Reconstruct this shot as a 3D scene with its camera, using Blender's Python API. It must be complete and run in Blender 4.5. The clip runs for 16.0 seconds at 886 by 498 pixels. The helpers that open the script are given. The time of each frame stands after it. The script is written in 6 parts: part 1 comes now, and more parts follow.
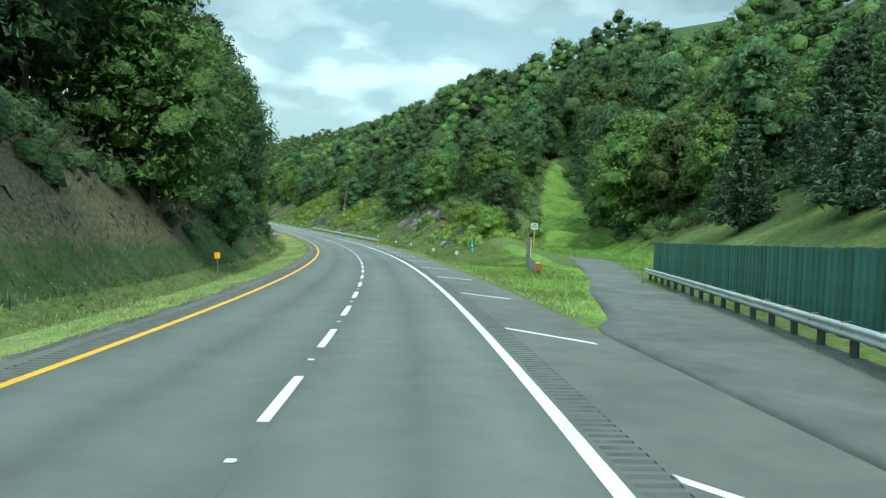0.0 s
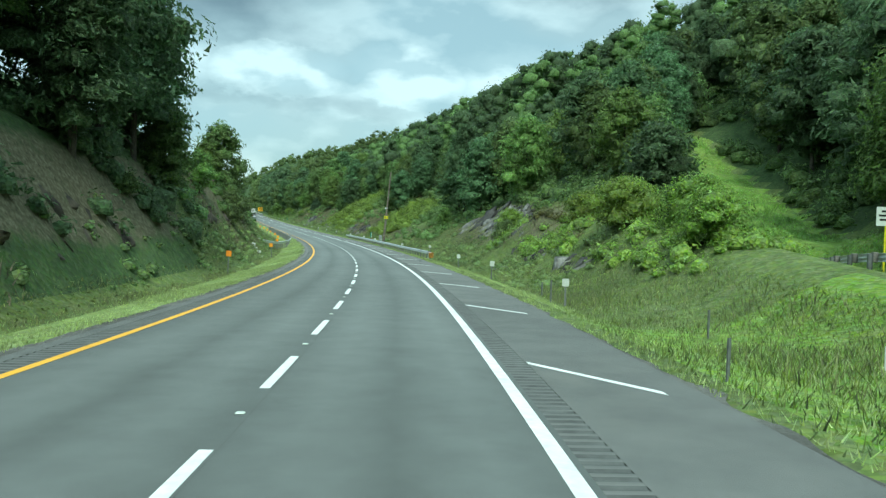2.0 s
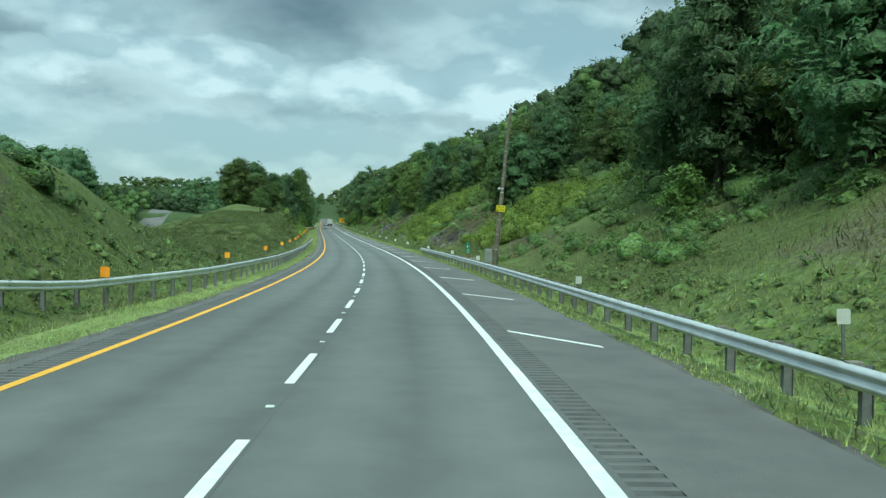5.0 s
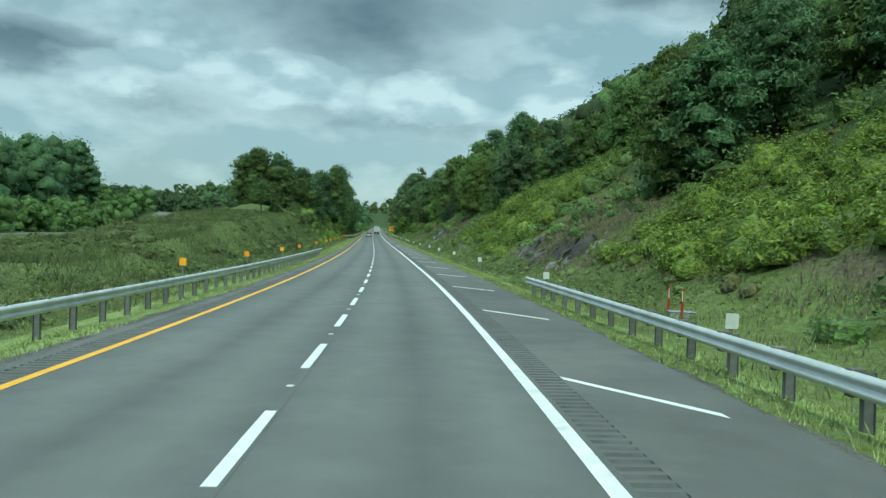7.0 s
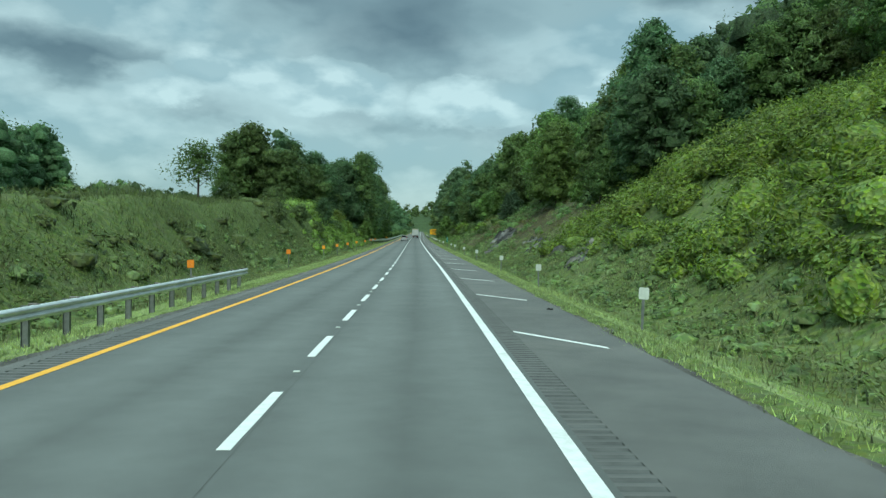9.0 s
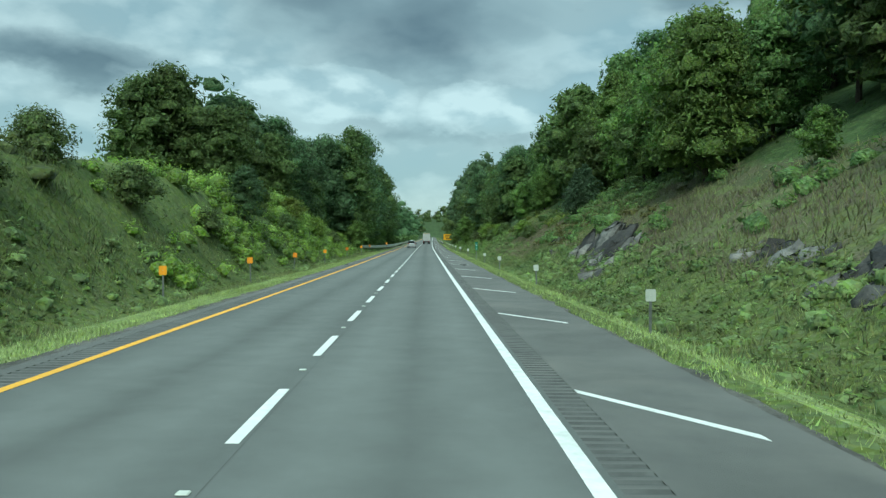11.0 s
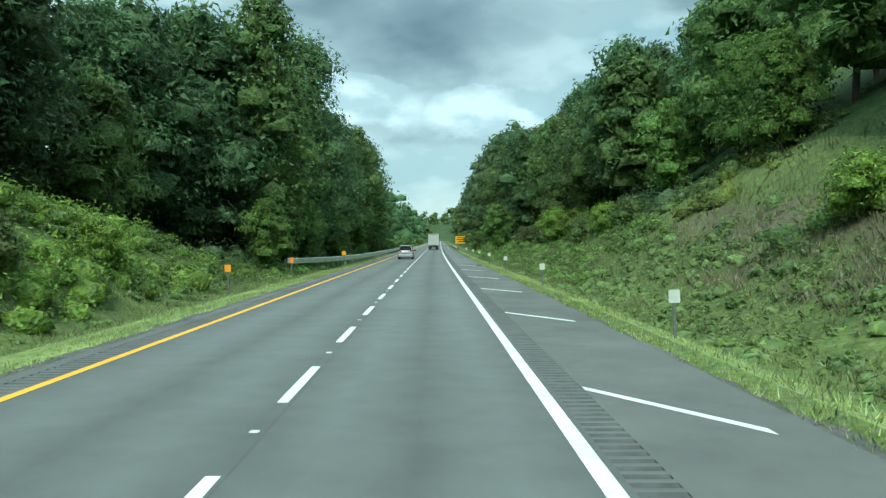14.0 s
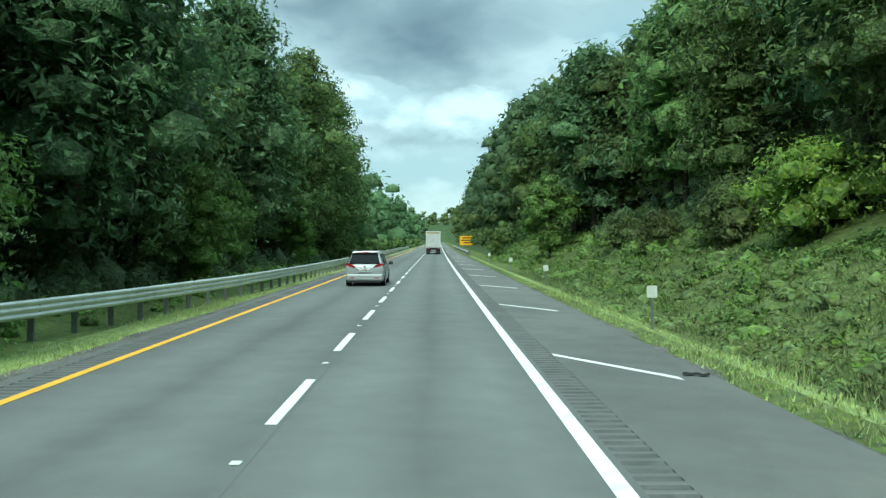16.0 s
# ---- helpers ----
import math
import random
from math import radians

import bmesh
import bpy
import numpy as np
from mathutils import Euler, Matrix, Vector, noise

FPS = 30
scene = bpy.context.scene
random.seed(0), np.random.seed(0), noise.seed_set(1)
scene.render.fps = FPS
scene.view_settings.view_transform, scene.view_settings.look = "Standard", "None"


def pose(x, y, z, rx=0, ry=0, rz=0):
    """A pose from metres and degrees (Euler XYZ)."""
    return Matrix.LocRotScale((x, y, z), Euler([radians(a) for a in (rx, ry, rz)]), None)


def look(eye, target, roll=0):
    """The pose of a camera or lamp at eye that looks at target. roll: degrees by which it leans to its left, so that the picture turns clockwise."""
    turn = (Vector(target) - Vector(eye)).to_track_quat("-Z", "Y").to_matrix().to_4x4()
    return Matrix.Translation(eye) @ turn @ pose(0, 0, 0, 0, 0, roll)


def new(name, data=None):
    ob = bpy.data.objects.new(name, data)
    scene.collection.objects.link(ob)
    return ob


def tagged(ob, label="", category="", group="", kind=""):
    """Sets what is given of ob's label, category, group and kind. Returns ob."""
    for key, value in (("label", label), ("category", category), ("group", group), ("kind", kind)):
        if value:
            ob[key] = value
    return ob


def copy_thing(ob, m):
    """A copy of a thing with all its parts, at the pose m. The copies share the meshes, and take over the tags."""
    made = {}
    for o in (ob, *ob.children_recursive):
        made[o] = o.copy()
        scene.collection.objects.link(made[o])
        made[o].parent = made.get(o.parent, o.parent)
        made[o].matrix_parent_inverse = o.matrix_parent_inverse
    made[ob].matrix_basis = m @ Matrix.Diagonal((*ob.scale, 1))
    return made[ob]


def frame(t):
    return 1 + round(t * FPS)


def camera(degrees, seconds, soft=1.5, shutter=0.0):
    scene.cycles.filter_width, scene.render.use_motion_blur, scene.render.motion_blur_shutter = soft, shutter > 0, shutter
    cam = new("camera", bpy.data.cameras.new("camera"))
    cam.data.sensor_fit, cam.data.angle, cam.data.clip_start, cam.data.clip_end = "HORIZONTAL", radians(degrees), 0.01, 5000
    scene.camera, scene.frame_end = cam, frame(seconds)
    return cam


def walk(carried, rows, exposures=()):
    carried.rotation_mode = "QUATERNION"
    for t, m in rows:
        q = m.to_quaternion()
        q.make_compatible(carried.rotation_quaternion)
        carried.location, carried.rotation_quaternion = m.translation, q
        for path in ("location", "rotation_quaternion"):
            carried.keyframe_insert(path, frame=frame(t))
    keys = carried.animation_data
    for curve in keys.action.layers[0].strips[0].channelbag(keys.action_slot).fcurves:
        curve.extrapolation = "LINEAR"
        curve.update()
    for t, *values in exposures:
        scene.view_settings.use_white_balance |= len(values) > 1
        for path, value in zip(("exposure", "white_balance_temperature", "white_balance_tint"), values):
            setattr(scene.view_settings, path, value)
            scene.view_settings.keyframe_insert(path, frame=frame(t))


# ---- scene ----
cam = camera(61.8, 16.0, soft=1.35)
# seconds, x, y, z, then the three turns in degrees
PATH = [
    (0.0, -0.10, 1.96, 2.132, 86.946, -1.820, -1.536),
    (0.5, -0.23, 15.25, 1.565, 87.047, -1.458, -0.482),
    (1.0, -0.62, 28.56, 1.032, 87.182, -1.458, 0.644),
    (1.5, -1.31, 41.92, 0.518, 87.377, -1.455, 1.818),
    (2.0, -2.26, 55.20, 0.069, 87.601, -1.824, 3.056),
    (2.5, -3.50, 68.25, -0.346, 87.722, -1.719, 4.328),
    (3.0, -5.06, 81.17, -0.741, 87.750, -1.497, 5.506),
    (3.5, -6.88, 94.15, -1.100, 87.900, -1.341, 6.699),
    (4.0, -9.03, 107.25, -1.429, 88.107, -1.492, 7.918),
    (4.5, -11.49, 120.42, -1.726, 88.254, -1.253, 9.137),
    (5.0, -14.26, 133.61, -1.983, 88.421, -1.114, 10.326),
    (5.5, -17.29, 146.79, -2.211, 88.588, -1.065, 11.475),
    (6.0, -20.58, 159.90, -2.378, 88.755, -1.136, 12.585),
    (6.5, -24.06, 172.92, -2.525, 88.903, -1.397, 13.644),
    (7.0, -27.75, 185.81, -2.638, 89.143, -1.580, 14.519),
    (7.5, -31.61, 198.67, -2.715, 89.258, -1.710, 15.430),
    (8.0, -35.68, 211.58, -2.773, 89.349, -1.530, 16.318),
    (8.5, -39.92, 224.49, -2.794, 89.365, -1.109, 17.142),
    (9.0, -44.35, 237.38, -2.793, 89.380, -0.910, 17.810),
    (9.5, -48.92, 250.24, -2.793, 89.458, -0.853, 18.251),
    (10.0, -53.49, 263.17, -2.754, 89.615, -0.872, 18.372),
    (10.5, -58.12, 276.19, -2.686, 89.743, -0.851, 18.534),
    (11.0, -62.80, 289.26, -2.608, 89.830, -0.790, 18.745),
    (11.5, -67.54, 302.38, -2.520, 89.908, -0.648, 18.957),
    (12.0, -72.32, 315.55, -2.412, 89.985, -0.387, 19.118),
    (12.5, -77.12, 328.77, -2.285, 89.981, -0.123, 19.164),
    (13.0, -81.96, 341.94, -2.164, 90.037, -0.093, 19.236),
    (13.5, -86.76, 355.01, -2.030, 90.062, 0.069, 19.247),
    (14.0, -91.56, 368.07, -1.883, 90.122, 0.068, 19.289),
    (14.5, -96.42, 381.26, -1.721, 90.171, -0.005, 19.382),
    (15.0, -101.32, 394.53, -1.565, 90.197, 0.018, 19.309),
    (15.5, -106.21, 407.82, -1.412, 90.215, -0.037, 19.269),
    (16.0, -111.03, 421.12, -1.235, 90.217, -0.037, 19.215),
]
WB_K, WB_T = 5930, -11.2
walk(cam, [(t, pose(x, y, z, rx, ry, rz)) for t, x, y, z, rx, ry, rz in PATH], [(0.0, 0.16, WB_K, WB_T), (3.0, -0.02, WB_K, WB_T), (6.5, -0.30, WB_K, WB_T), (9.5, -0.34, WB_K, WB_T), (12.5, -0.10, WB_K, WB_T), (16.0, 0.20, WB_K, WB_T)])

# ---- world and sun ----
ZENITH = 3.25
SKY_OFF, SKY_OFF2 = (3.1, 1.7, 0), (0.4, 5.2, 2)
SUN_EL, SUN_AZ = radians(50), radians(172)     # azimuth: clockwise from +y


def build_world():
    w = bpy.data.worlds.new("sky")
    scene.world = w
    w.use_nodes = True
    nt = w.node_tree
    nt.nodes.clear()
    N, L = nt.nodes.new, nt.links.new
    sky = N("ShaderNodeTexSky")
    sky.sky_type, sky.sun_disc = "NISHITA", False
    sky.sun_elevation, sky.sun_rotation = SUN_EL, SUN_AZ
    tc = N("ShaderNodeTexCoord")
    sep = N("ShaderNodeSeparateXYZ")
    L(tc.outputs["Generated"], sep.inputs[0])
    zz = N("ShaderNodeMath"); zz.operation = "MAXIMUM"; zz.inputs[1].default_value = 0.0
    L(sep.outputs["Z"], zz.inputs[0])
    comb = N("ShaderNodeMapping")
    comb.inputs["Scale"].default_value = (2.6, 2.6, 5.2)
    L(tc.outputs["Generated"], comb.inputs[0])

    def fbm(scale, detail, rough_, dist, off, up=0.0):
        mp = N("ShaderNodeMapping")
        mp.inputs["Location"].default_value = (off[0], off[1], off[2] + up)
        L(comb.outputs[0], mp.inputs[0])
        n = N("ShaderNodeTexNoise")
        n.inputs["Scale"].default_value, n.inputs["Detail"].default_value = scale, detail
        n.inputs["Roughness"].default_value, n.inputs["Distortion"].default_value = rough_, dist
        L(mp.outputs[0], n.inputs["Vector"])
        return n.outputs[0]

    def puffs(scale, off, up=0.0):
        """Rounded heaps: a warped smooth cell pattern."""
        mp = N("ShaderNodeMapping")
        mp.inputs["Location"].default_value = (off[0], off[1], off[2] + up)
        L(comb.outputs[0], mp.inputs[0])
        n = N("ShaderNodeTexNoise")
        n.inputs["Scale"].default_value, n.inputs["Detail"].default_value = scale * 1.3, 5
        L(mp.outputs[0], n.inputs["Vector"])
        warp = N("ShaderNodeMixRGB"); warp.blend_type = "ADD"; warp.inputs[0].default_value = 0.30
        L(mp.outputs[0], warp.inputs[1]); L(n.outputs["Color"], warp.inputs[2])
        vo = N("ShaderNodeTexVoronoi"); vo.feature = "SMOOTH_F1"
        vo.inputs["Scale"].default_value, vo.inputs["Smoothness"].default_value, vo.inputs["Detail"].default_value, vo.inputs["Roughness"].default_value = scale, 0.5, 2, 0.45
        L(warp.outputs[0], vo.inputs["Vector"])
        return vo.outputs["Distance"]

    def math_(op, a_, b_):
        m = N("ShaderNodeMath"); m.operation = op
        for k, v in enumerate((a_, b_)):
            if isinstance(v, (int, float)):
                m.inputs[k].default_value = v
            else:
                L(v, m.inputs[k])
        return m.outputs[0]

    def span(v, a_, b_, lo, hi):
        r = N("ShaderNodeMapRange")
        for k, val in zip(("From Min", "From Max", "To Min", "To Max"), (a_, b_, lo, hi)):
            r.inputs[k].default_value = val
        L(v, r.inputs["Value"])
        return r.outputs[0]

    big = fbm(0.55, 5, 0.5, 0.2, SKY_OFF)
    p0 = fbm(2.3, 8, 0.50, 0.0, SKY_OFF2)
    p1 = fbm(2.3, 8, 0.50, 0.0, SKY_OFF2, 0.13)
    q0, q1 = puffs(2.2, SKY_OFF2), puffs(2.2, SKY_OFF2, 0.13)
    p0, p1 = (math_("SUBTRACT", math_("ADD", a_, 0.16), math_("MULTIPLY", b_, 0.38)) for a_, b_ in ((p0, q0), (p1, q1)))
    # bearings of the cloud banks: degrees to the left of +y and above the horizon, with half sizes
    bear, high, spot = N("ShaderNodeMath"), N("ShaderNodeMath"), N("ShaderNodeCombineXYZ")
    bear.operation, high.operation = "ARCTAN2", "ARCSINE"
    L(math_("MULTIPLY", sep.outputs["X"], -1.0), bear.inputs[0]); L(sep.outputs["Y"], bear.inputs[1]); L(sep.outputs["Z"], high.inputs[0])
    ragged, fine_ = fbm(1.7, 6, 0.55, 0.0, (7.0, 2.0, 1.0)), fbm(6.0, 6, 0.6, 0.0, (1.0, 9.0, 4.0))
    frays = math_("ADD", math_("SUBTRACT", ragged, 0.5), math_("MULTIPLY", math_("SUBTRACT", fine_, 0.5), 0.45))
    L(math_("ADD", math_("MULTIPLY", bear.outputs[0], 57.3), math_("MULTIPLY", math_("SUBTRACT", fbm(1.4, 4, 0.5, 0.0, (3.0, 3.0, 8.0)), 0.5), 14.0)), spot.inputs[0])
    L(math_("ADD", math_("MULTIPLY", high.outputs[0], 57.3), math_("MULTIPLY", frays, 5.0)), spot.inputs[1])

    def bank(az, up, wide, tall, soft_=0.25):
        sub, mul, ln = N("ShaderNodeVectorMath"), N("ShaderNodeVectorMath"), N("ShaderNodeVectorMath")
        sub.operation, mul.operation, ln.operation = "SUBTRACT", "MULTIPLY", "LENGTH"
        sub.inputs[1].default_value, mul.inputs[1].default_value = (az, up, 0), (1 / wide, 1 / tall, 0)
        L(spot.outputs[0], sub.inputs[0]); L(sub.outputs[0], mul.inputs[0]); L(mul.outputs[0], ln.inputs[0])
        return span(ln.outputs["Value"], soft_, 1.25, 1.0, 0.0)

    def most(values):
        v = values[0]
        for w_ in values[1:]:
            v = math_("MAXIMUM", v, w_)
        return v

    bellies = most([bank(20, 17.2, 13.5, 5.0), bank(47, 11.6, 8, 2.2), bank(-4, 19.5, 11, 3.4), bank(-30, 15, 14, 4), bank(72, 18, 14, 5)])
    bases = most([bank(24, 9.0, 8, 1.1), bank(11, 8.4, 6, 1.0), bank(38, 9.2, 6, 1.0), bank(-10, 10, 8, 1.4), bank(55, 8.5, 7, 1.2)])
    heads = most([bank(17, 10.8, 4.2, 1.6, 0.5), bank(27.5, 11.6, 5, 1.9, 0.5), bank(35, 12.4, 3.6, 1.6, 0.5), bank(41, 10.6, 4, 1.3, 0.5), bank(7.5, 10.6, 4, 1.5, 0.5), bank(-2, 11.5, 5, 1.7, 0.5), bank(52, 10.4, 4, 1.4, 0.5), bank(62, 12.4, 5, 1.8, 0.5), bank(-16, 12, 5, 2, 0.5)])
    gaps = most([bank(38, 16.5, 8, 3.2), bank(4, 14.5, 6, 2.0), bank(56, 16, 7, 3)])
    rims = span(math_("SUBTRACT", p0, p1), -0.06, 0.12, 0.0, 1.0)       # upper edges of the clouds catch the light
    loose = span(math_("ADD", math_("ADD", math_("MULTIPLY", big, 0.66), math_("MULTIPLY", p0, 0.34)), span(zz.outputs[0], 0.06, 0.34, -0.05, 0.05)), 0.40, 0.62, 0.0, 1.0)
    thick = math_("MAXIMUM", math_("SUBTRACT", math_("ADD", math_("MULTIPLY", loose, 0.62), math_("ADD", math_("MULTIPLY", bellies, 0.62), math_("MULTIPLY", bases, 0.26))), math_("MULTIPLY", math_("MAXIMUM", heads, gaps), 0.42)), 0.0)
    lit = math_("MINIMUM", math_("ADD", math_("MULTIPLY", rims, math_("SUBTRACT", 0.62, math_("MULTIPLY", bellies, 0.5))), math_("MULTIPLY", heads, math_("ADD", 0.30, math_("MULTIPLY", rims, 0.55)))), 1.0)
    ramp = N("ShaderNodeValToRGB")
    el = ramp.color_ramp.elements
    el[0].position, el[0].color = 0.0, (0.56, 0.735, 0.80, 1)
    el[1].position, el[1].color = 1.0, (0.160, 0.216, 0.236, 1)
    for pz, cz in ((0.35, (0.635, 0.775, 0.81, 1)), (0.6, (0.385, 0.485, 0.515, 1))):
        e = ramp.color_ramp.elements.new(pz); e.color = cz
    L(thick, ramp.inputs[0])
    lm = N("ShaderNodeMixRGB"); lm.inputs[2].default_value = (1.16, 1.30, 1.33, 1)
    L(math_("MULTIPLY", lit, span(thick, 0.30, 1.0, 1.0, 0.10)), lm.inputs[0]); L(ramp.outputs[0], lm.inputs[1])
    haze = N("ShaderNodeMapRange")
    haze.inputs["From Min"].default_value, haze.inputs["From Max"].default_value = 0.0, 0.12
    haze.inputs["To Min"].default_value, haze.inputs["To Max"].default_value = 0.55, 0.0
    L(zz.outputs[0], haze.inputs["Value"])
    hm = N("ShaderNodeMixRGB"); hm.inputs[2].default_value = (0.46, 0.585, 0.63, 1)
    L(haze.outputs[0], hm.inputs[0]); L(lm.outputs[0], hm.inputs[1])
    zen = N("ShaderNodeMapRange")
    for k, v in zip(("From Min", "From Max", "To Min", "To Max"), (0.34, 0.95, 1.0, ZENITH)):
        zen.inputs[k].default_value = v
    L(zz.outputs[0], zen.inputs["Value"])
    zm = N("ShaderNodeMath"); zm.operation = "MULTIPLY"; zm.inputs[1].default_value = 0.62
    L(zen.outputs[0], zm.inputs[0])
    b1, b2, add = N("ShaderNodeBackground"), N("ShaderNodeBackground"), N("ShaderNodeAddShader")
    b1.inputs["Strength"].default_value = 0.035
    L(zm.outputs[0], b2.inputs["Strength"])
    L(sky.outputs[0], b1.inputs[0]); L(hm.outputs[0], b2.inputs[0])
    L(b1.outputs[0], add.inputs[0]); L(b2.outputs[0], add.inputs[1])
    L(add.outputs[0], N("ShaderNodeOutputWorld").inputs[0])


build_world()
sun_data = bpy.data.lights.new("sun", "SUN")
sun_data.energy, sun_data.angle, sun_data.color = 3.1, radians(11), (1.0, 0.96, 0.88)
sun = new("sun", sun_data)
sun.matrix_world = look((0, 0, 0), (-math.sin(SUN_AZ) * math.cos(SUN_EL), -math.cos(SUN_AZ) * math.cos(SUN_EL), -math.sin(SUN_EL)))

# ---- the road's line: curvature by distance, then heading, grade and place ----
KNOT = np.arange(-60, 1001, 40.0)
KH = [1.51, 1.51, 1.61, 1.47, 1.63, 1.51, 1.4, 0.9, 0.1, 0.22, -0.06, 0.04, -0.04, -0.06, -0.05, -0.04, -0.03, -0.02, -0.01, -0.01, 0, 0, 0, 0, 0, 0, 0]
KV = [2.31, 2.31, 2.22, 1.74, 1.85, 2.4, 1.81, 1.26, 1.24, 0.7, 0.51, 0.49, -0.09, 0.33, 0.33, 0.26, 0.19, 0.12, 0.04, 0.02, 0.01, 0, 0, 0, 0, 0, 0]
DS = 2.0
SS = np.arange(-300, 3001, DS)
I0 = 150
PSI = np.cumsum(np.interp(SS, KNOT, KH, right=0.0) * 1e-3) * DS
PSI -= PSI[I0]
GRD = np.cumsum(np.interp(SS, KNOT, KV, right=0.0) * 1e-4) * DS
GRD -= GRD[I0] + 0.045
CX = np.cumsum(-np.sin(PSI) * np.cos(GRD)) * DS
CY = np.cumsum(np.cos(PSI) * np.cos(GRD)) * DS
CZ = np.cumsum(np.sin(GRD)) * DS
CX, CY, CZ = CX - CX[I0], CY - CY[I0], CZ - CZ[I0]


def world_pts(s, u, z):
    """Places from distance along the road, offset to its right and height over it."""
    s, u, z = np.broadcast_arrays(np.asarray(s, float), np.asarray(u, float), np.asarray(z, float))
    p = np.interp(s, SS, PSI)
    return np.stack([np.interp(s, SS, CX) + np.cos(p) * u, np.interp(s, SS, CY) + np.sin(p) * u, np.interp(s, SS, CZ) + z], -1)


def place(s, u, z=0.0, yaw=0.0, scale=1.0, tilt=True):
    """A pose on the road's line: y along the road, x to its right."""
    p = world_pts(s, u, z)
    rz = math.degrees(float(np.interp(s, SS, PSI))) + yaw
    rx = math.degrees(float(np.interp(s, SS, GRD))) if tilt else 0
    m = Matrix.Translation(Vector(p.tolist())) @ Matrix.Rotation(radians(rz), 4, "Z") @ Matrix.Rotation(radians(rx), 4, "X")
    return m @ Matrix.Scale(scale, 4)


def ip(s, table):
    a = np.array(table, float)
    return np.interp(s, a[:, 0], a[:, 1])


def step(x, a, b):
    t = np.clip((x - a) / (b - a), 0, 1)
    return t * t * (3 - 2 * t)


EDGE_L, EDGE_R = -6.75, 4.8
LEFT16 = [(-300, 7), (0, 6.4), (60, 6.2), (110, 7.0), (140, 7.4), (155, 6.4), (170, 5.4), (182, 3.0), (200, 0.6), (227, 0.6), (242, 1.4), (256, 2.7), (281, 4.3),
          (310, 5.0), (340, 6.0), (370, 6.4), (390, 5.8), (402, 4.4), (418, 3.2), (432, 1.4), (450, 0.5), (3000, 0.5)]
LEFTSL = [(-300, 0.6), (110, 0.6), (135, 0.3), (180, 0.1), (200, 0.0), (265, 0.0), (330, 0.06), (380, 0.15), (400, 0.18), (430, 0.10), (600, 0.15), (3000, 0.15)]
TOE_R = [(-300, 13), (15, 12.5), (46, 19), (95, 31), (108, 27), (120, 9.5), (150, 9), (180, 10), (210, 13), (240, 11), (262, 9.5), (290, 9), (320, 9.5),
         (345, 9.2), (370, 10), (430, 10), (3000, 10)]
SLP_R = [(-300, 0.6), (95, 0.62), (150, 0.6), (180, 0.52), (210, 0.6), (240, 0.65), (262, 0.72), (285, 0.64), (305, 0.57), (345, 0.60), (370, 0.68), (425, 0.68), (470, 0.58), (560, 0.62), (3000, 0.64)]


def lane_c(s):
    """The middle of the grassed lane that climbs behind the escape ramp."""
    return ip(s, [(76, 24.5), (95, 27.4), (113, 33.0), (130, 39.1), (145, 44.5), (155, 48.1), (172, 54.5)])


def lane_w(s):
    """Half its width."""
    return ip(s, [(76, 4.6), (104, 4.2), (128, 4.0), (138, 3.2), (146, 2.2), (152, 1.2), (157, 0.0), (200, 0.0)])


def rough(x, y, k):
    """Cheap smooth noise from sums of waves."""
    return (np.sin(x * 0.11 * k + 1.3) * np.cos(y * 0.13 * k + 0.4) + 0.6 * np.sin(x * 0.27 * k + y * 0.21 * k + 2.1)
            + 0.4 * np.cos(x * 0.61 * k - y * 0.53 * k) + 0.25 * np.sin(x * 1.3 * k + 0.7) * np.sin(y * 1.21 * k))


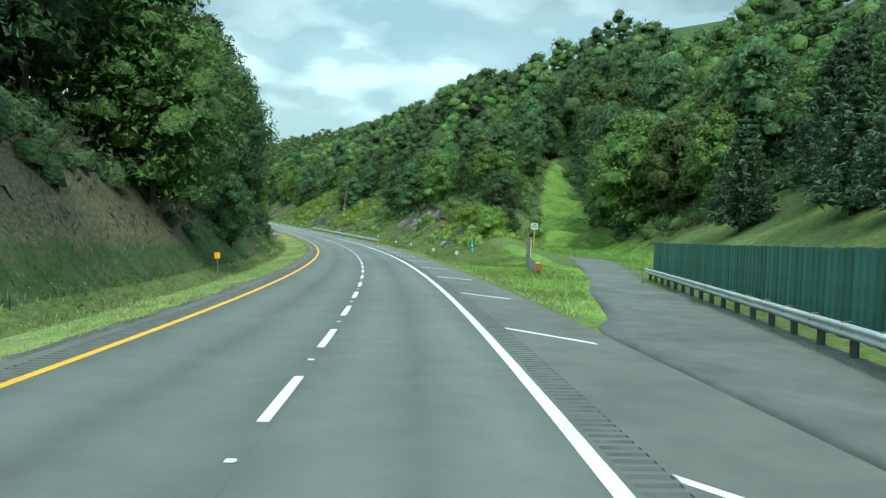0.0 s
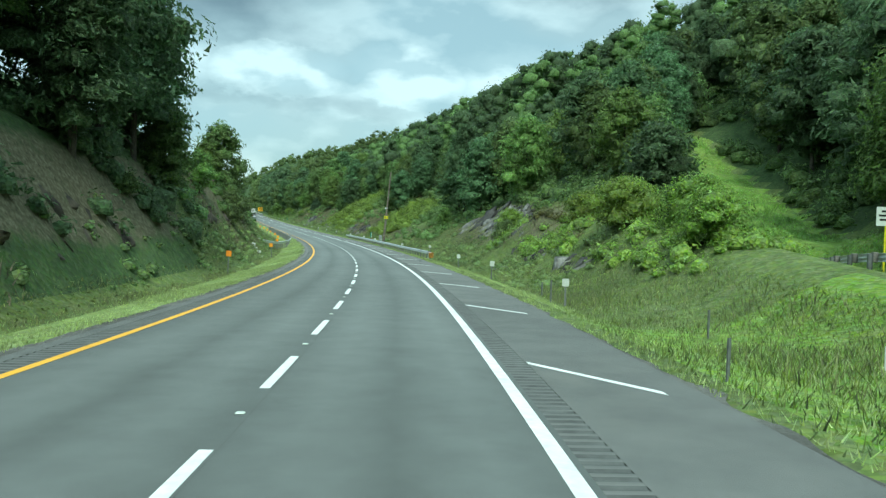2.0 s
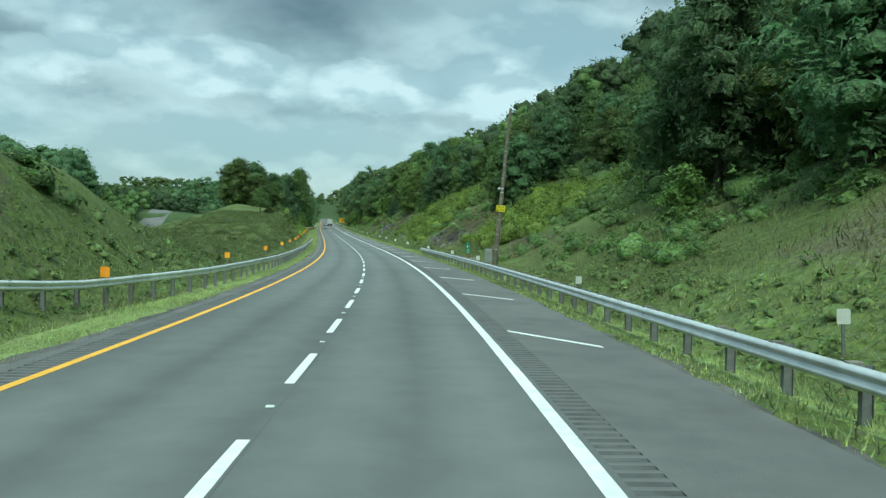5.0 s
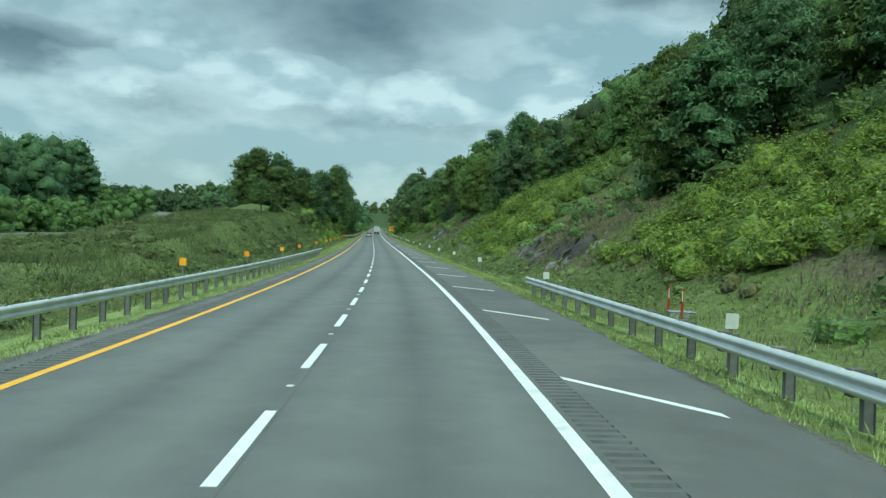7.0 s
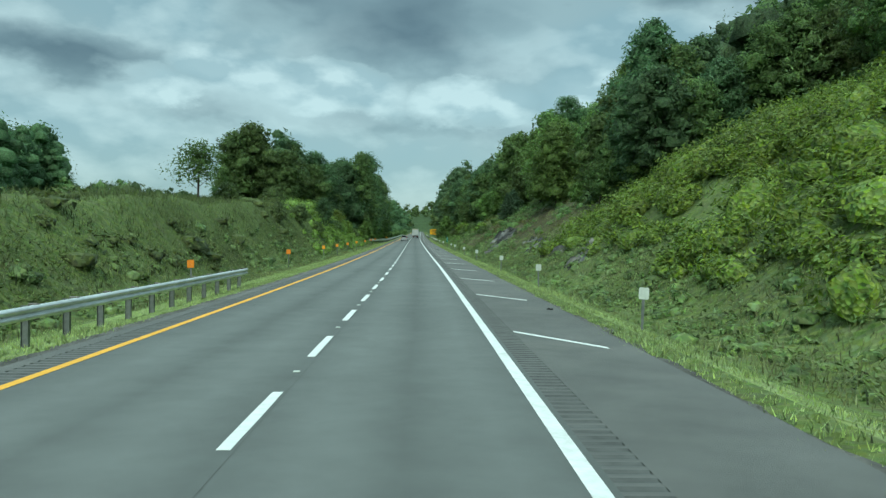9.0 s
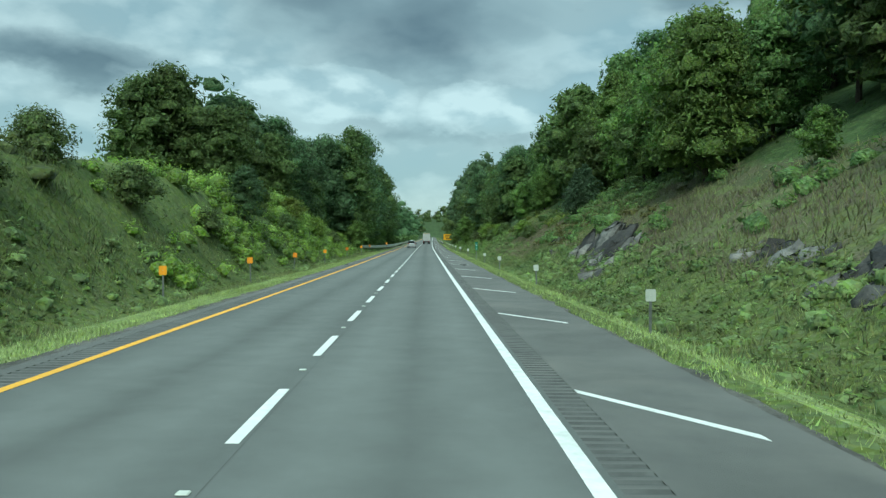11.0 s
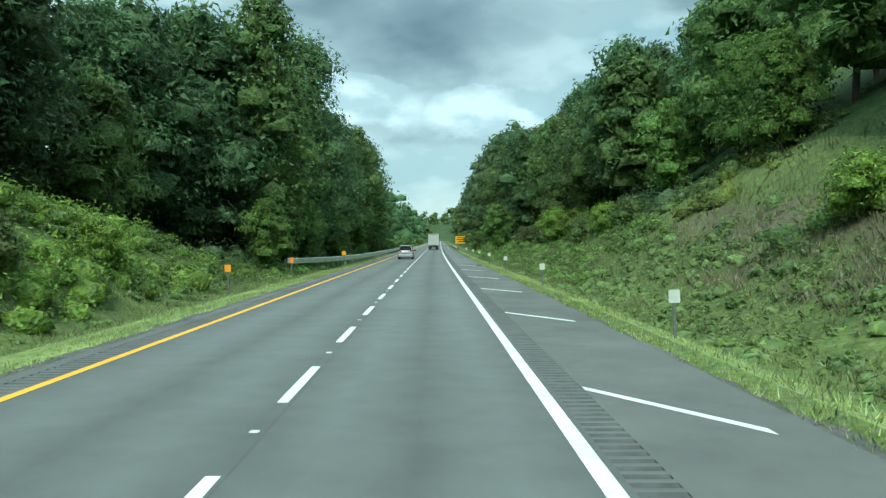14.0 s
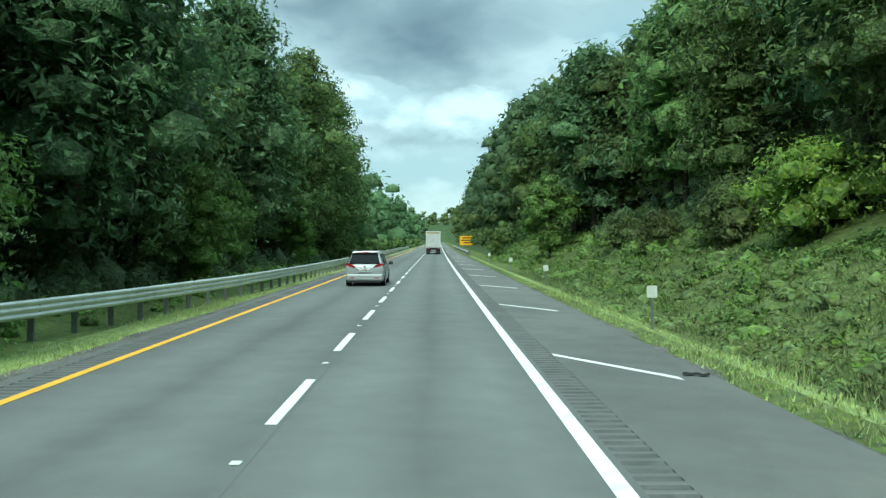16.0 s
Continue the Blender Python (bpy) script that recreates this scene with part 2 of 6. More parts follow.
def height(s, u):
    """The ground's height over the road."""
    s, u = np.broadcast_arrays(np.asarray(s, float), np.asarray(u, float))
    # right side
    toe, m = ip(s, TOE_R), ip(s, SLP_R)
    d = np.maximum(u - toe, 0)
    d2 = np.maximum(u - 130, 0)
    hill = m * d - 0.3 * d2 - 0.14 * np.maximum(u - 55, 0)
    hill = np.minimum(hill, 92 + 0.02 * d)
    ditch = -0.38 * step(u, 5.6, 7.4) * (1 - step(u, toe - 1.5, toe + 0.8)) * step(s, 62, 80)
    mound = ip(s, [(-300, 0), (62, 0), (75, 1.2), (90, 2.6), (105, 3.4), (118, 2.4), (126, 0), (3000, 0)]) * np.exp(-((u - 14.5) / 3.6) ** 2)
    ramp = 0.021 * np.clip(s - 45, 0, 60) * step(u, 10, 16) * step(120 - s, 0, 20) * (s < 120)
    zr = hill + ditch + mound + ramp + 0.32 * rough(s, u, 1.0) * step(u, toe + 1, toe + 6) + 1.6 * rough(s, u, 0.3) * step(d, 15, 50)
    zr = zr + 2.2 * np.exp(-((s - 288) / 11) ** 2 - ((u - 18.5) / 4.6) ** 2)       # the vines climb over a hump
    # the lane climbs through a hollow of its own
    dl = u - lane_c(s)
    lane_z = ip(s, [(95, 1.5), (113, 3.4), (127, 6.8), (142, 11.2), (153, 16.6), (165, 20.5), (180, 40)])
    side = np.maximum(np.abs(dl) - lane_w(s), 0)
    hollow = lane_z + np.where(dl > 0, 0.75, 0.36) * side + 0.25 * rough(s, u, 1.0) * step(side, 0.5, 4) + 40 * (1 - step(s, 97, 103))
    zr = np.where((s > 97) & (s < 180), np.minimum(zr, hollow), zr)
    # left side: the mound's foot runs away from the road aslant
    v = -u
    se = s - 1.7 * np.clip(v - 16, 0, 40) * step(s, 175, 200) * (1 - step(s, 330, 400))
    h16, sl = ip(se, LEFT16), ip(s, LEFTSL)
    zl = (h16 + 0.5) * np.clip((v - 11.2) / 4.8, 0, 1) ** 1.1 - 0.5 * step(v, 6.6, 10.2)
    far = np.clip(v - 16, 0, 60)
    zl = zl + sl * far * (1 - 0.35 * far / 60) + 0.28 * rough(s, u, 1.0) * step(v, 11, 15) + 0.6 * rough(s, u, 0.3) * step(v, 40, 70)
    zl = zl + (0.7 - zl) * step(v, 30, 52) * step(s, 175, 215) * (1 - step(s, 395, 430))       # the opposite carriageway's hollow
    zl = zl + 0.12 * np.clip(v - 76, 0, 120)
    z = np.where(u > 0, zr, zl)
    inside = (u > EDGE_L - 0.02) & (u < EDGE_R + 0.02)
    z = np.where(inside, -0.12, z - 0.02)
    # the valley closes far ahead
    end = step(s, 1150, 1600)
    z = z + end * np.clip((s - 1150) * 0.055, 0, 36) * (1 + 0.15 * rough(s, u, 0.08))
    return z

# ---- materials ----
def mat(name, base, rough_=0.8, metal=0.0, tint=None, scale=6.0, bump=0.15, bump_scale=60.0, island=0.0, obj=0.0, spec=0.3, big=0.6, big_amt=0.35, trans=0.0, dirt=None):
    """A surface: base and tint mixed by two scales of noise, optional change from piece to piece, fine relief."""
    m = bpy.data.materials.new(name)
    m.use_nodes = True
    nt = m.node_tree
    nt.nodes.clear()
    N, L = nt.nodes.new, nt.links.new
    out, b = N("ShaderNodeOutputMaterial"), N("ShaderNodeBsdfPrincipled")
    b.inputs["Roughness"].default_value, b.inputs["Metallic"].default_value = rough_, metal
    b.inputs["Specular IOR Level"].default_value = spec
    tint = tint or tuple(c * 0.6 for c in base)
    tc = N("ShaderNodeTexCoord")
    def noise_(sc, det):
        n = N("ShaderNodeTexNoise")
        n.inputs["Scale"].default_value, n.inputs["Detail"].default_value, n.inputs["Roughness"].default_value = sc, det, 0.6
        L(tc.outputs["Object"], n.inputs["Vector"])
        return n.outputs[0]
    def mrange(v, a, b_, lo, hi):
        r = N("ShaderNodeMapRange")
        for k, val in zip(("From Min", "From Max", "To Min", "To Max"), (a, b_, lo, hi)):
            r.inputs[k].default_value = val
        L(v, r.inputs["Value"])
        return r.outputs[0]
    mix = N("ShaderNodeMixRGB")
    mix.inputs[1].default_value, mix.inputs[2].default_value = (*base, 1), (*tint, 1)
    L(mrange(noise_(scale, 5), 0.35, 0.68, 0, 1), mix.inputs[0])
    col = mix.outputs[0]
    def darken(v, amt):
        nonlocal col
        hs = N("ShaderNodeHueSaturation")
        L(col, hs.inputs["Color"])
        L(mrange(v, 0.0, 1.0, 1 - amt, 1 + amt), hs.inputs["Value"])
        col = hs.outputs[0]
    if big_amt:
        darken(mrange(noise_(big, 3), 0.3, 0.7, 0, 1), big_amt)
    if island:
        g = N("ShaderNodeNewGeometry")
        darken(g.outputs["Random Per Island"], island)
    if obj:
        oi = N("ShaderNodeObjectInfo")
        darken(oi.outputs["Random"], obj)
        hs = N("ShaderNodeHueSaturation")
        L(col, hs.inputs["Color"]); L(mrange(oi.outputs["Random"], 0, 1, 0.482, 0.512), hs.inputs["Hue"])
        col = hs.outputs[0]
    if dirt:
        dm = N("ShaderNodeMixRGB"); dm.inputs[2].default_value = (*dirt, 1)
        L(mrange(noise_(scale * 0.37, 6), 0.55, 0.75, 0, 0.8), dm.inputs[0]); L(col, dm.inputs[1])
        col = dm.outputs[0]
    L(col, b.inputs["Base Color"])
    if bump:
        bp = N("ShaderNodeBump"); bp.inputs["Strength"].default_value = bump; bp.inputs["Distance"].default_value = 0.05
        L(noise_(bump_scale, 6), bp.inputs["Height"]); L(bp.outputs[0], b.inputs["Normal"])
    if trans:
        t, ms = N("ShaderNodeBsdfTranslucent"), N("ShaderNodeMixShader")
        ms.inputs[0].default_value = trans
        L(col, t.inputs["Color"]); L(b.outputs[0], ms.inputs[1]); L(t.outputs[0], ms.inputs[2]); L(ms.outputs[0], out.inputs[0])
    else:
        L(b.outputs[0], out.inputs[0])
    return m


def leaf_grain(m, cell=7.0, amt=0.55, relief=0.9):
    """Leaves within a spray: small cells, each of its own tone and tilt."""
    nt = m.node_tree
    N, L = nt.nodes.new, nt.links.new
    b = next(n for n in nt.nodes if n.type == "BSDF_PRINCIPLED")
    src = b.inputs["Base Color"].links[0].from_socket
    tc = next(n for n in nt.nodes if n.type == "TEX_COORD")
    vo = N("ShaderNodeTexVoronoi")
    vo.inputs["Scale"].default_value = cell
    L(tc.outputs["Object"], vo.inputs["Vector"])
    sp = N("ShaderNodeSeparateColor")
    L(vo.outputs["Color"], sp.inputs[0])
    hs = N("ShaderNodeHueSaturation")
    for k, out_, lo, hi in (("Value", "Red", 1 - amt, 1 + amt), ("Hue", "Green", 0.480, 0.512), ("Saturation", "Blue", 0.8, 1.1)):
        r = N("ShaderNodeMapRange")
        r.inputs["To Min"].default_value, r.inputs["To Max"].default_value = lo, hi
        L(sp.outputs[out_], r.inputs["Value"]); L(r.outputs[0], hs.inputs[k])
    L(src, hs.inputs["Color"])
    for link in list(src.links):
        if link.to_node != hs:
            L(hs.outputs[0], link.to_socket)
    bp = N("ShaderNodeBump")
    bp.inputs["Strength"].default_value, bp.inputs["Distance"].default_value = relief, 0.12
    L(vo.outputs["Distance"], bp.inputs["Height"]); L(bp.outputs[0], b.inputs["Normal"])
    return m


def leaf_mat(name, base, tint, obj=0.3, isl=0.26, trans=0.25, cell=7.0, amt=0.36):
    m = mat(name, base, 0.62, tint=tint, scale=2.2, bump=0, island=isl, obj=obj, spec=0.25, big=0.35, big_amt=0.3, trans=trans)
    return leaf_grain(m, cell, amt)


M_ASPH = mat("asphalt", (0.142, 0.152, 0.146), 0.88, tint=(0.122, 0.130, 0.125), scale=1.3, bump=0.35, bump_scale=140, big=0.09, big_amt=0.10, spec=0.25)


def add_lane_wear(m):
    """Darker oil band down each lane's middle, paler wheel paths; the UV's x is the offset from the lane's middle."""
    nt = m.node_tree
    N, L = nt.nodes.new, nt.links.new
    b = next(n for n in nt.nodes if n.type == "BSDF_PRINCIPLED")
    src = b.inputs["Base Color"].links[0].from_socket
    uv, sp = N("ShaderNodeUVMap"), N("ShaderNodeSeparateXYZ")
    uv.uv_map = "lane"
    L(uv.outputs[0], sp.inputs[0])
    ns = N("ShaderNodeTexNoise")
    ns.inputs["Scale"].default_value, ns.inputs["Detail"].default_value = 0.35, 4
    tc = next(n for n in nt.nodes if n.type == "TEX_COORD")
    L(tc.outputs["Object"], ns.inputs["Vector"])
    wob = N("ShaderNodeMath"); wob.operation = "MULTIPLY_ADD"; wob.inputs[1].default_value = 0.5
    L(ns.outputs[0], wob.inputs[0]); L(sp.outputs[0], wob.inputs[2])
    rp = N("ShaderNodeValToRGB")
    el = rp.color_ramp.elements
    el[0].position, el[0].color = 0.0, (0.86, 0.86, 0.86, 1)
    el[1].position, el[1].color = 1.0, (0.84, 0.84, 0.84, 1)
    for pos, v in ((0.22, 1.13), (0.36, 1.04), (0.5, 0.80), (0.64, 1.02), (0.78, 1.13)):
        e = el.new(pos); e.color = (v, v, v, 1)
    mr = N("ShaderNodeMapRange")
    for k, val in zip(("From Min", "From Max", "To Min", "To Max"), (-1.6, 2.1, 0, 1)):
        mr.inputs[k].default_value = val
    L(wob.outputs[0], mr.inputs["Value"]); L(mr.outputs[0], rp.inputs[0])
    mx = N("ShaderNodeMixRGB"); mx.blend_type = "MULTIPLY"; mx.inputs[0].default_value = 0.85
    L(src, mx.inputs[1]); L(rp.outputs[0], mx.inputs[2]); L(mx.outputs[0], b.inputs["Base Color"])


add_lane_wear(M_ASPH)
M_SHLD = mat("shoulder_asphalt", (0.152, 0.154, 0.146), 0.92, tint=(0.122, 0.125, 0.120), scale=0.9, bump=0.5, bump_scale=110, big=0.15, big_amt=0.15, spec=0.2, dirt=(0.185, 0.182, 0.168))
# groove tone with shade put into the colour; the dark lane joint shares it
M_RUMB = mat("groove_shade_joint_asphalt", (0.112, 0.115, 0.111), 0.9, scale=3, bump=0.3, bump_scale=120, spec=0.2, big_amt=0.1)
M_WHITE = mat("white_road_paint", (0.74, 0.76, 0.74), 0.65, tint=(0.60, 0.62, 0.60), scale=5, bump=0.2, bump_scale=90, big_amt=0.08, dirt=(0.42, 0.43, 0.41))
M_YELL = mat("yellow_road_paint", (0.78, 0.42, 0.045), 0.65, tint=(0.66, 0.34, 0.04), scale=4, bump=0.2, bump_scale=90, big_amt=0.08)
M_GROUND = mat("grassy_soil", (0.118, 0.158, 0.046), 0.95, tint=(0.074, 0.105, 0.034), scale=1.6, bump=1.0, bump_scale=5, big=0.06, big_amt=0.3, spec=0.1, dirt=(0.115, 0.125, 0.058))
M_LANE = mat("bright_turf", (0.165, 0.262, 0.044), 0.95, tint=(0.090, 0.150, 0.030), scale=1.5, bump=1.0, bump_scale=6, big=0.2, big_amt=0.2, spec=0.1, dirt=(0.20, 0.24, 0.06))
M_VERGE = mat("mown_verge_turf", (0.220, 0.285, 0.092), 0.95, tint=(0.155, 0.210, 0.066), scale=3.0, bump=1.0, bump_scale=14, big=0.22, big_amt=0.22, spec=0.1, dirt=(0.21, 0.222, 0.11))
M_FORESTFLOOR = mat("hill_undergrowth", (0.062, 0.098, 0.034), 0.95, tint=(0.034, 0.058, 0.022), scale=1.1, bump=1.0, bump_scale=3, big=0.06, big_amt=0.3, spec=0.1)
M_RAMP = mat("worn_ramp_asphalt", (0.155, 0.160, 0.152), 0.95, tint=(0.118, 0.122, 0.117), scale=1.1, bump=0.7, bump_scale=70, big=0.25, big_amt=0.18, spec=0.2, dirt=(0.20, 0.198, 0.182))
M_GRAVEL = mat("gravel_edge", (0.17, 0.165, 0.15), 0.95, tint=(0.10, 0.10, 0.09), scale=9, bump=0.9, bump_scale=50, spec=0.15)
M_STEEL = mat("galvanised_steel", (0.66, 0.69, 0.69), 0.42, metal=0.55, tint=(0.52, 0.55, 0.55), scale=2.2, bump=0.05, bump_scale=30, big_amt=0.12, spec=0.5)
M_POSTW = mat("weathered_wood_post", (0.20, 0.19, 0.165), 0.9, tint=(0.11, 0.105, 0.09), scale=9, bump=0.5, bump_scale=40, obj=0.25)
M_POLE = mat("pole_wood", (0.19, 0.165, 0.13), 0.92, tint=(0.11, 0.095, 0.075), scale=5, bump=0.6, bump_scale=30)
M_GREYPOST = mat("grey_steel_post", (0.20, 0.215, 0.205), 0.6, metal=0.3, scale=6, bump=0.05, obj=0.15)
M_PLATEW = mat("white_reflector_plate", (0.57, 0.61, 0.55), 0.45, tint=(0.46, 0.50, 0.45), scale=5, bump=0.02, big_amt=0.05, obj=0.1)
M_PLATEO = mat("orange_reflector_plate", (0.85, 0.34, 0.03), 0.45, tint=(0.70, 0.27, 0.02), scale=5, bump=0.02, big_amt=0.05, obj=0.1)
M_GREEN = mat("green_sign", (0.010, 0.185, 0.105), 0.4, tint=(0.008, 0.155, 0.09), scale=4, bump=0.02, big_amt=0.05)
M_LETTER = mat("white_lettering", (0.80, 0.84, 0.82), 0.45, bump=0, big_amt=0)
M_BLACK = mat("black_paint", (0.018, 0.018, 0.018), 0.5, bump=0.02, big_amt=0.1)
M_PANELY = mat("weathered_yellow_panel", (0.56, 0.27, 0.03), 0.5, tint=(0.44, 0.21, 0.03), scale=4, bump=0.03, big_amt=0.1)
M_SIGNY = mat("yellow_sign", (0.80, 0.42, 0.02), 0.45, tint=(0.72, 0.36, 0.02), scale=2, bump=0.02, big_amt=0.05)
M_LEMON = mat("lemon_sign", (0.74, 0.68, 0.03), 0.5, bump=0.02, big_amt=0.05)
M_FENCE = mat("dull_green_fence_panel", (0.085, 0.205, 0.158), 0.6, tint=(0.055, 0.150, 0.118), scale=2.5, bump=0.1, bump_scale=30, obj=0.22, big_amt=0.15)
M_ROCK = mat("grey_layered_rock", (0.21, 0.203, 0.182), 0.85, tint=(0.060, 0.061, 0.062), scale=2.4, bump=1.0, bump_scale=12, island=0.35, big=0.5, big_amt=0.3, spec=0.25, dirt=(0.36, 0.36, 0.335))
M_PALE = mat("pale_weathered_stone", (0.56, 0.57, 0.53), 0.85, tint=(0.40, 0.41, 0.37), scale=5, bump=0.6, bump_scale=20, big_amt=0.15, obj=0.12)
# slabs in this tone carry the black shadows between pale tops as colour
M_ROCKB = mat("shadow_dark_rock", (0.066, 0.063, 0.057), 0.8, tint=(0.026, 0.027, 0.029), scale=2.0, bump=1.0, bump_scale=12, big=0.5, big_amt=0.3, dirt=(0.15, 0.15, 0.14))
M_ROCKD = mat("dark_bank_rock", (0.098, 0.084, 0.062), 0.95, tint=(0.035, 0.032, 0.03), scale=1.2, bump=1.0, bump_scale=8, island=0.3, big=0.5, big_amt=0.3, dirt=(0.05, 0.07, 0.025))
M_BARK = mat("bark", (0.095, 0.080, 0.062), 0.95, tint=(0.05, 0.043, 0.035), scale=6, bump=0.8, bump_scale=25, obj=0.2)
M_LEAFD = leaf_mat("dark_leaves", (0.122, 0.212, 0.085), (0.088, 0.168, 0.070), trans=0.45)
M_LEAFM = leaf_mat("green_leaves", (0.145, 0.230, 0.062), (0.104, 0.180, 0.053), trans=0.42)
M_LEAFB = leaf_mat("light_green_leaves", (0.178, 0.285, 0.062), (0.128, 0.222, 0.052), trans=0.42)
M_NEEDLE = leaf_mat("pine_needles", (0.105, 0.168, 0.085), (0.075, 0.128, 0.068), trans=0.32)
M_VINE = leaf_mat("vine_leaves", (0.196, 0.262, 0.034), (0.096, 0.150, 0.027), trans=0.36)
M_LIME = leaf_mat("lime_leaves", (0.222, 0.325, 0.052), (0.158, 0.245, 0.045), trans=0.42)
M_WEED = leaf_mat("weed_leaves", (0.172, 0.245, 0.07), (0.125, 0.188, 0.056), trans=0.36)
M_VINEO = leaf_mat("olive_vine_leaves", (0.18, 0.18, 0.055), (0.115, 0.13, 0.04), trans=0.32)
M_BUSH = leaf_mat("bush_leaves", (0.145, 0.205, 0.062), (0.10, 0.155, 0.05), trans=0.36)
M_GRASS = leaf_mat("mown_verge_grass", (0.335, 0.42, 0.135), (0.255, 0.335, 0.105), trans=0.36)
M_GRASSB = leaf_mat("bright_ramp_grass", (0.20, 0.335, 0.045), (0.15, 0.27, 0.04), trans=0.32)
M_GRASSD = leaf_mat("rough_bank_grass", (0.19, 0.235, 0.07), (0.17, 0.175, 0.078), trans=0.36)
M_GRASSM = leaf_mat("rank_mound_grass", (0.124, 0.174, 0.045), (0.092, 0.126, 0.037), trans=0.36)
M_DRY = leaf_mat("dry_brown_weeds", (0.21, 0.175, 0.115), (0.14, 0.125, 0.082), trans=0.25)


def upright(m, k):
    """Stands of thin blades and herbs take the light as a field does: their normals lean to the sky."""
    nt = m.node_tree
    N, L = nt.nodes.new, nt.links.new
    g, mx = N("ShaderNodeNewGeometry"), N("ShaderNodeVectorMath")
    mx.operation = "MULTIPLY_ADD"
    mx.inputs[1].default_value, mx.inputs[2].default_value = (1 - k,) * 3, (0, 0, k)
    L(g.outputs["Normal"], mx.inputs[0])
    nz = N("ShaderNodeVectorMath"); nz.operation = "NORMALIZE"
    L(mx.outputs[0], nz.inputs[0])
    for n in list(nt.nodes):
        if n.type in ("BSDF_PRINCIPLED", "BSDF_TRANSLUCENT"):
            L(nz.outputs[0], n.inputs["Normal"])


for m, k in ((M_GRASS, 0.75), (M_GRASSB, 0.75), (M_GRASSD, 0.72), (M_GRASSM, 0.72), (M_DRY, 0.7), (M_WEED, 0.6)):
    upright(m, k)
M_CARW = mat("silver_car_paint", (0.46, 0.485, 0.49), 0.28, metal=0.45, tint=(0.43, 0.455, 0.46), bump=0, big_amt=0.0, spec=0.6)
M_GLASSD = mat("dark_car_glass", (0.012, 0.014, 0.016), 0.12, bump=0, big_amt=0, spec=0.12)
M_RED = mat("red_lamp_glass", (0.46, 0.010, 0.016), 0.2, bump=0, big_amt=0, spec=0.6)
M_TYRE = mat("tyre_rubber", (0.016, 0.016, 0.017), 0.85, bump=0.1, big_amt=0.1)
M_RIM = mat("grey_alloy", (0.40, 0.41, 0.42), 0.35, metal=0.8, bump=0, big_amt=0.05)
M_PLASTIC = mat("dark_grey_plastic", (0.045, 0.047, 0.048), 0.6, bump=0.03, big_amt=0.1)
M_TRAIL = mat("white_trailer_panel", (0.52, 0.54, 0.52), 0.5, tint=(0.42, 0.44, 0.42), scale=1.5, bump=0.02, big_amt=0.08, dirt=(0.45, 0.45, 0.42))
M_TAN = mat("faded_yellow_band", (0.42, 0.37, 0.20), 0.55, bump=0.02, big_amt=0.1)
M_REDPIPE = mat("red_marker_tube", (0.38, 0.055, 0.025), 0.5, bump=0.02, big_amt=0.1)
M_CABINET = mat("grey_meter_box", (0.30, 0.33, 0.33), 0.5, metal=0.3, tint=(0.24, 0.265, 0.265), scale=4, bump=0.05)


# ---- mesh helpers ----
def mesh_np(name, verts, faces, material, smooth=False, normals=None):
    """A mesh from arrays: verts (n,3), faces (m,k); normals, one a vertex, round off a mass of leaves."""
    me = bpy.data.meshes.new(name)
    verts, faces = np.asarray(verts, np.float32), np.asarray(faces, np.int32)
    n, k = faces.shape
    me.vertices.add(len(verts)); me.vertices.foreach_set("co", verts.ravel())
    me.loops.add(n * k); me.loops.foreach_set("vertex_index", faces.ravel())
    me.polygons.add(n); me.polygons.foreach_set("loop_start", np.arange(0, n * k, k, dtype=np.int32))
    if smooth:
        me.polygons.foreach_set("use_smooth", np.ones(n, bool))
    me.update(calc_edges=True)
    me.validate()
    me.materials.append(material)
    if normals is not None:
        me.normals_split_custom_set_from_vertices((normals / (np.linalg.norm(normals, axis=1, keepdims=True) + 1e-9)).tolist())
    return me


def part(name, data, material, parent, label=""):
    """A bmesh or mesh as one object under a thing or a part."""
    if isinstance(data, bmesh.types.BMesh):
        me = bpy.data.meshes.new(name)
        data.to_mesh(me)
        data.free()
        me.materials.append(material)
    else:
        me = data
    ob = new(name, me)
    ob.parent = parent
    if label:
        tagged(ob, label)
    return ob


def thing(name, m, label, category, group="", kind=""):
    ob = new(name)
    ob.empty_display_size = 0.2
    ob.matrix_world = m
    return tagged(ob, label, category, group, kind)


def solid(name, me, label, category="", kind="", group=""):
    return tagged(new(name, me), label, category, group, kind)


def box(x0, x1, y0, y1, z0, z1, bevel=0.0, seg=1, bm=None):
    bm = bm or bmesh.new()
    r = bmesh.ops.create_cube(bm, size=1, matrix=Matrix.Translation(((x0 + x1) / 2, (y0 + y1) / 2, (z0 + z1) / 2)) @ Matrix.Diagonal((x1 - x0, y1 - y0, z1 - z0, 1)))
    if bevel:
        ed = {e for v in r["verts"] for e in v.link_edges}
        bmesh.ops.bevel(bm, geom=list(ed), offset=bevel, segments=seg, affect="EDGES", profile=0.5)
    return bm


def tube(p0, p1, r0, r1, n=8, bm=None, caps=True):
    bm = bm or bmesh.new()
    p0, p1 = Vector(p0), Vector(p1)
    d = p1 - p0
    q = d.to_track_quat("Z", "Y").to_matrix().to_4x4()
    bmesh.ops.create_cone(bm, cap_ends=caps, segments=n, radius1=r0, radius2=r1, depth=d.length, matrix=Matrix.Translation((p0 + p1) / 2) @ q)
    return bm


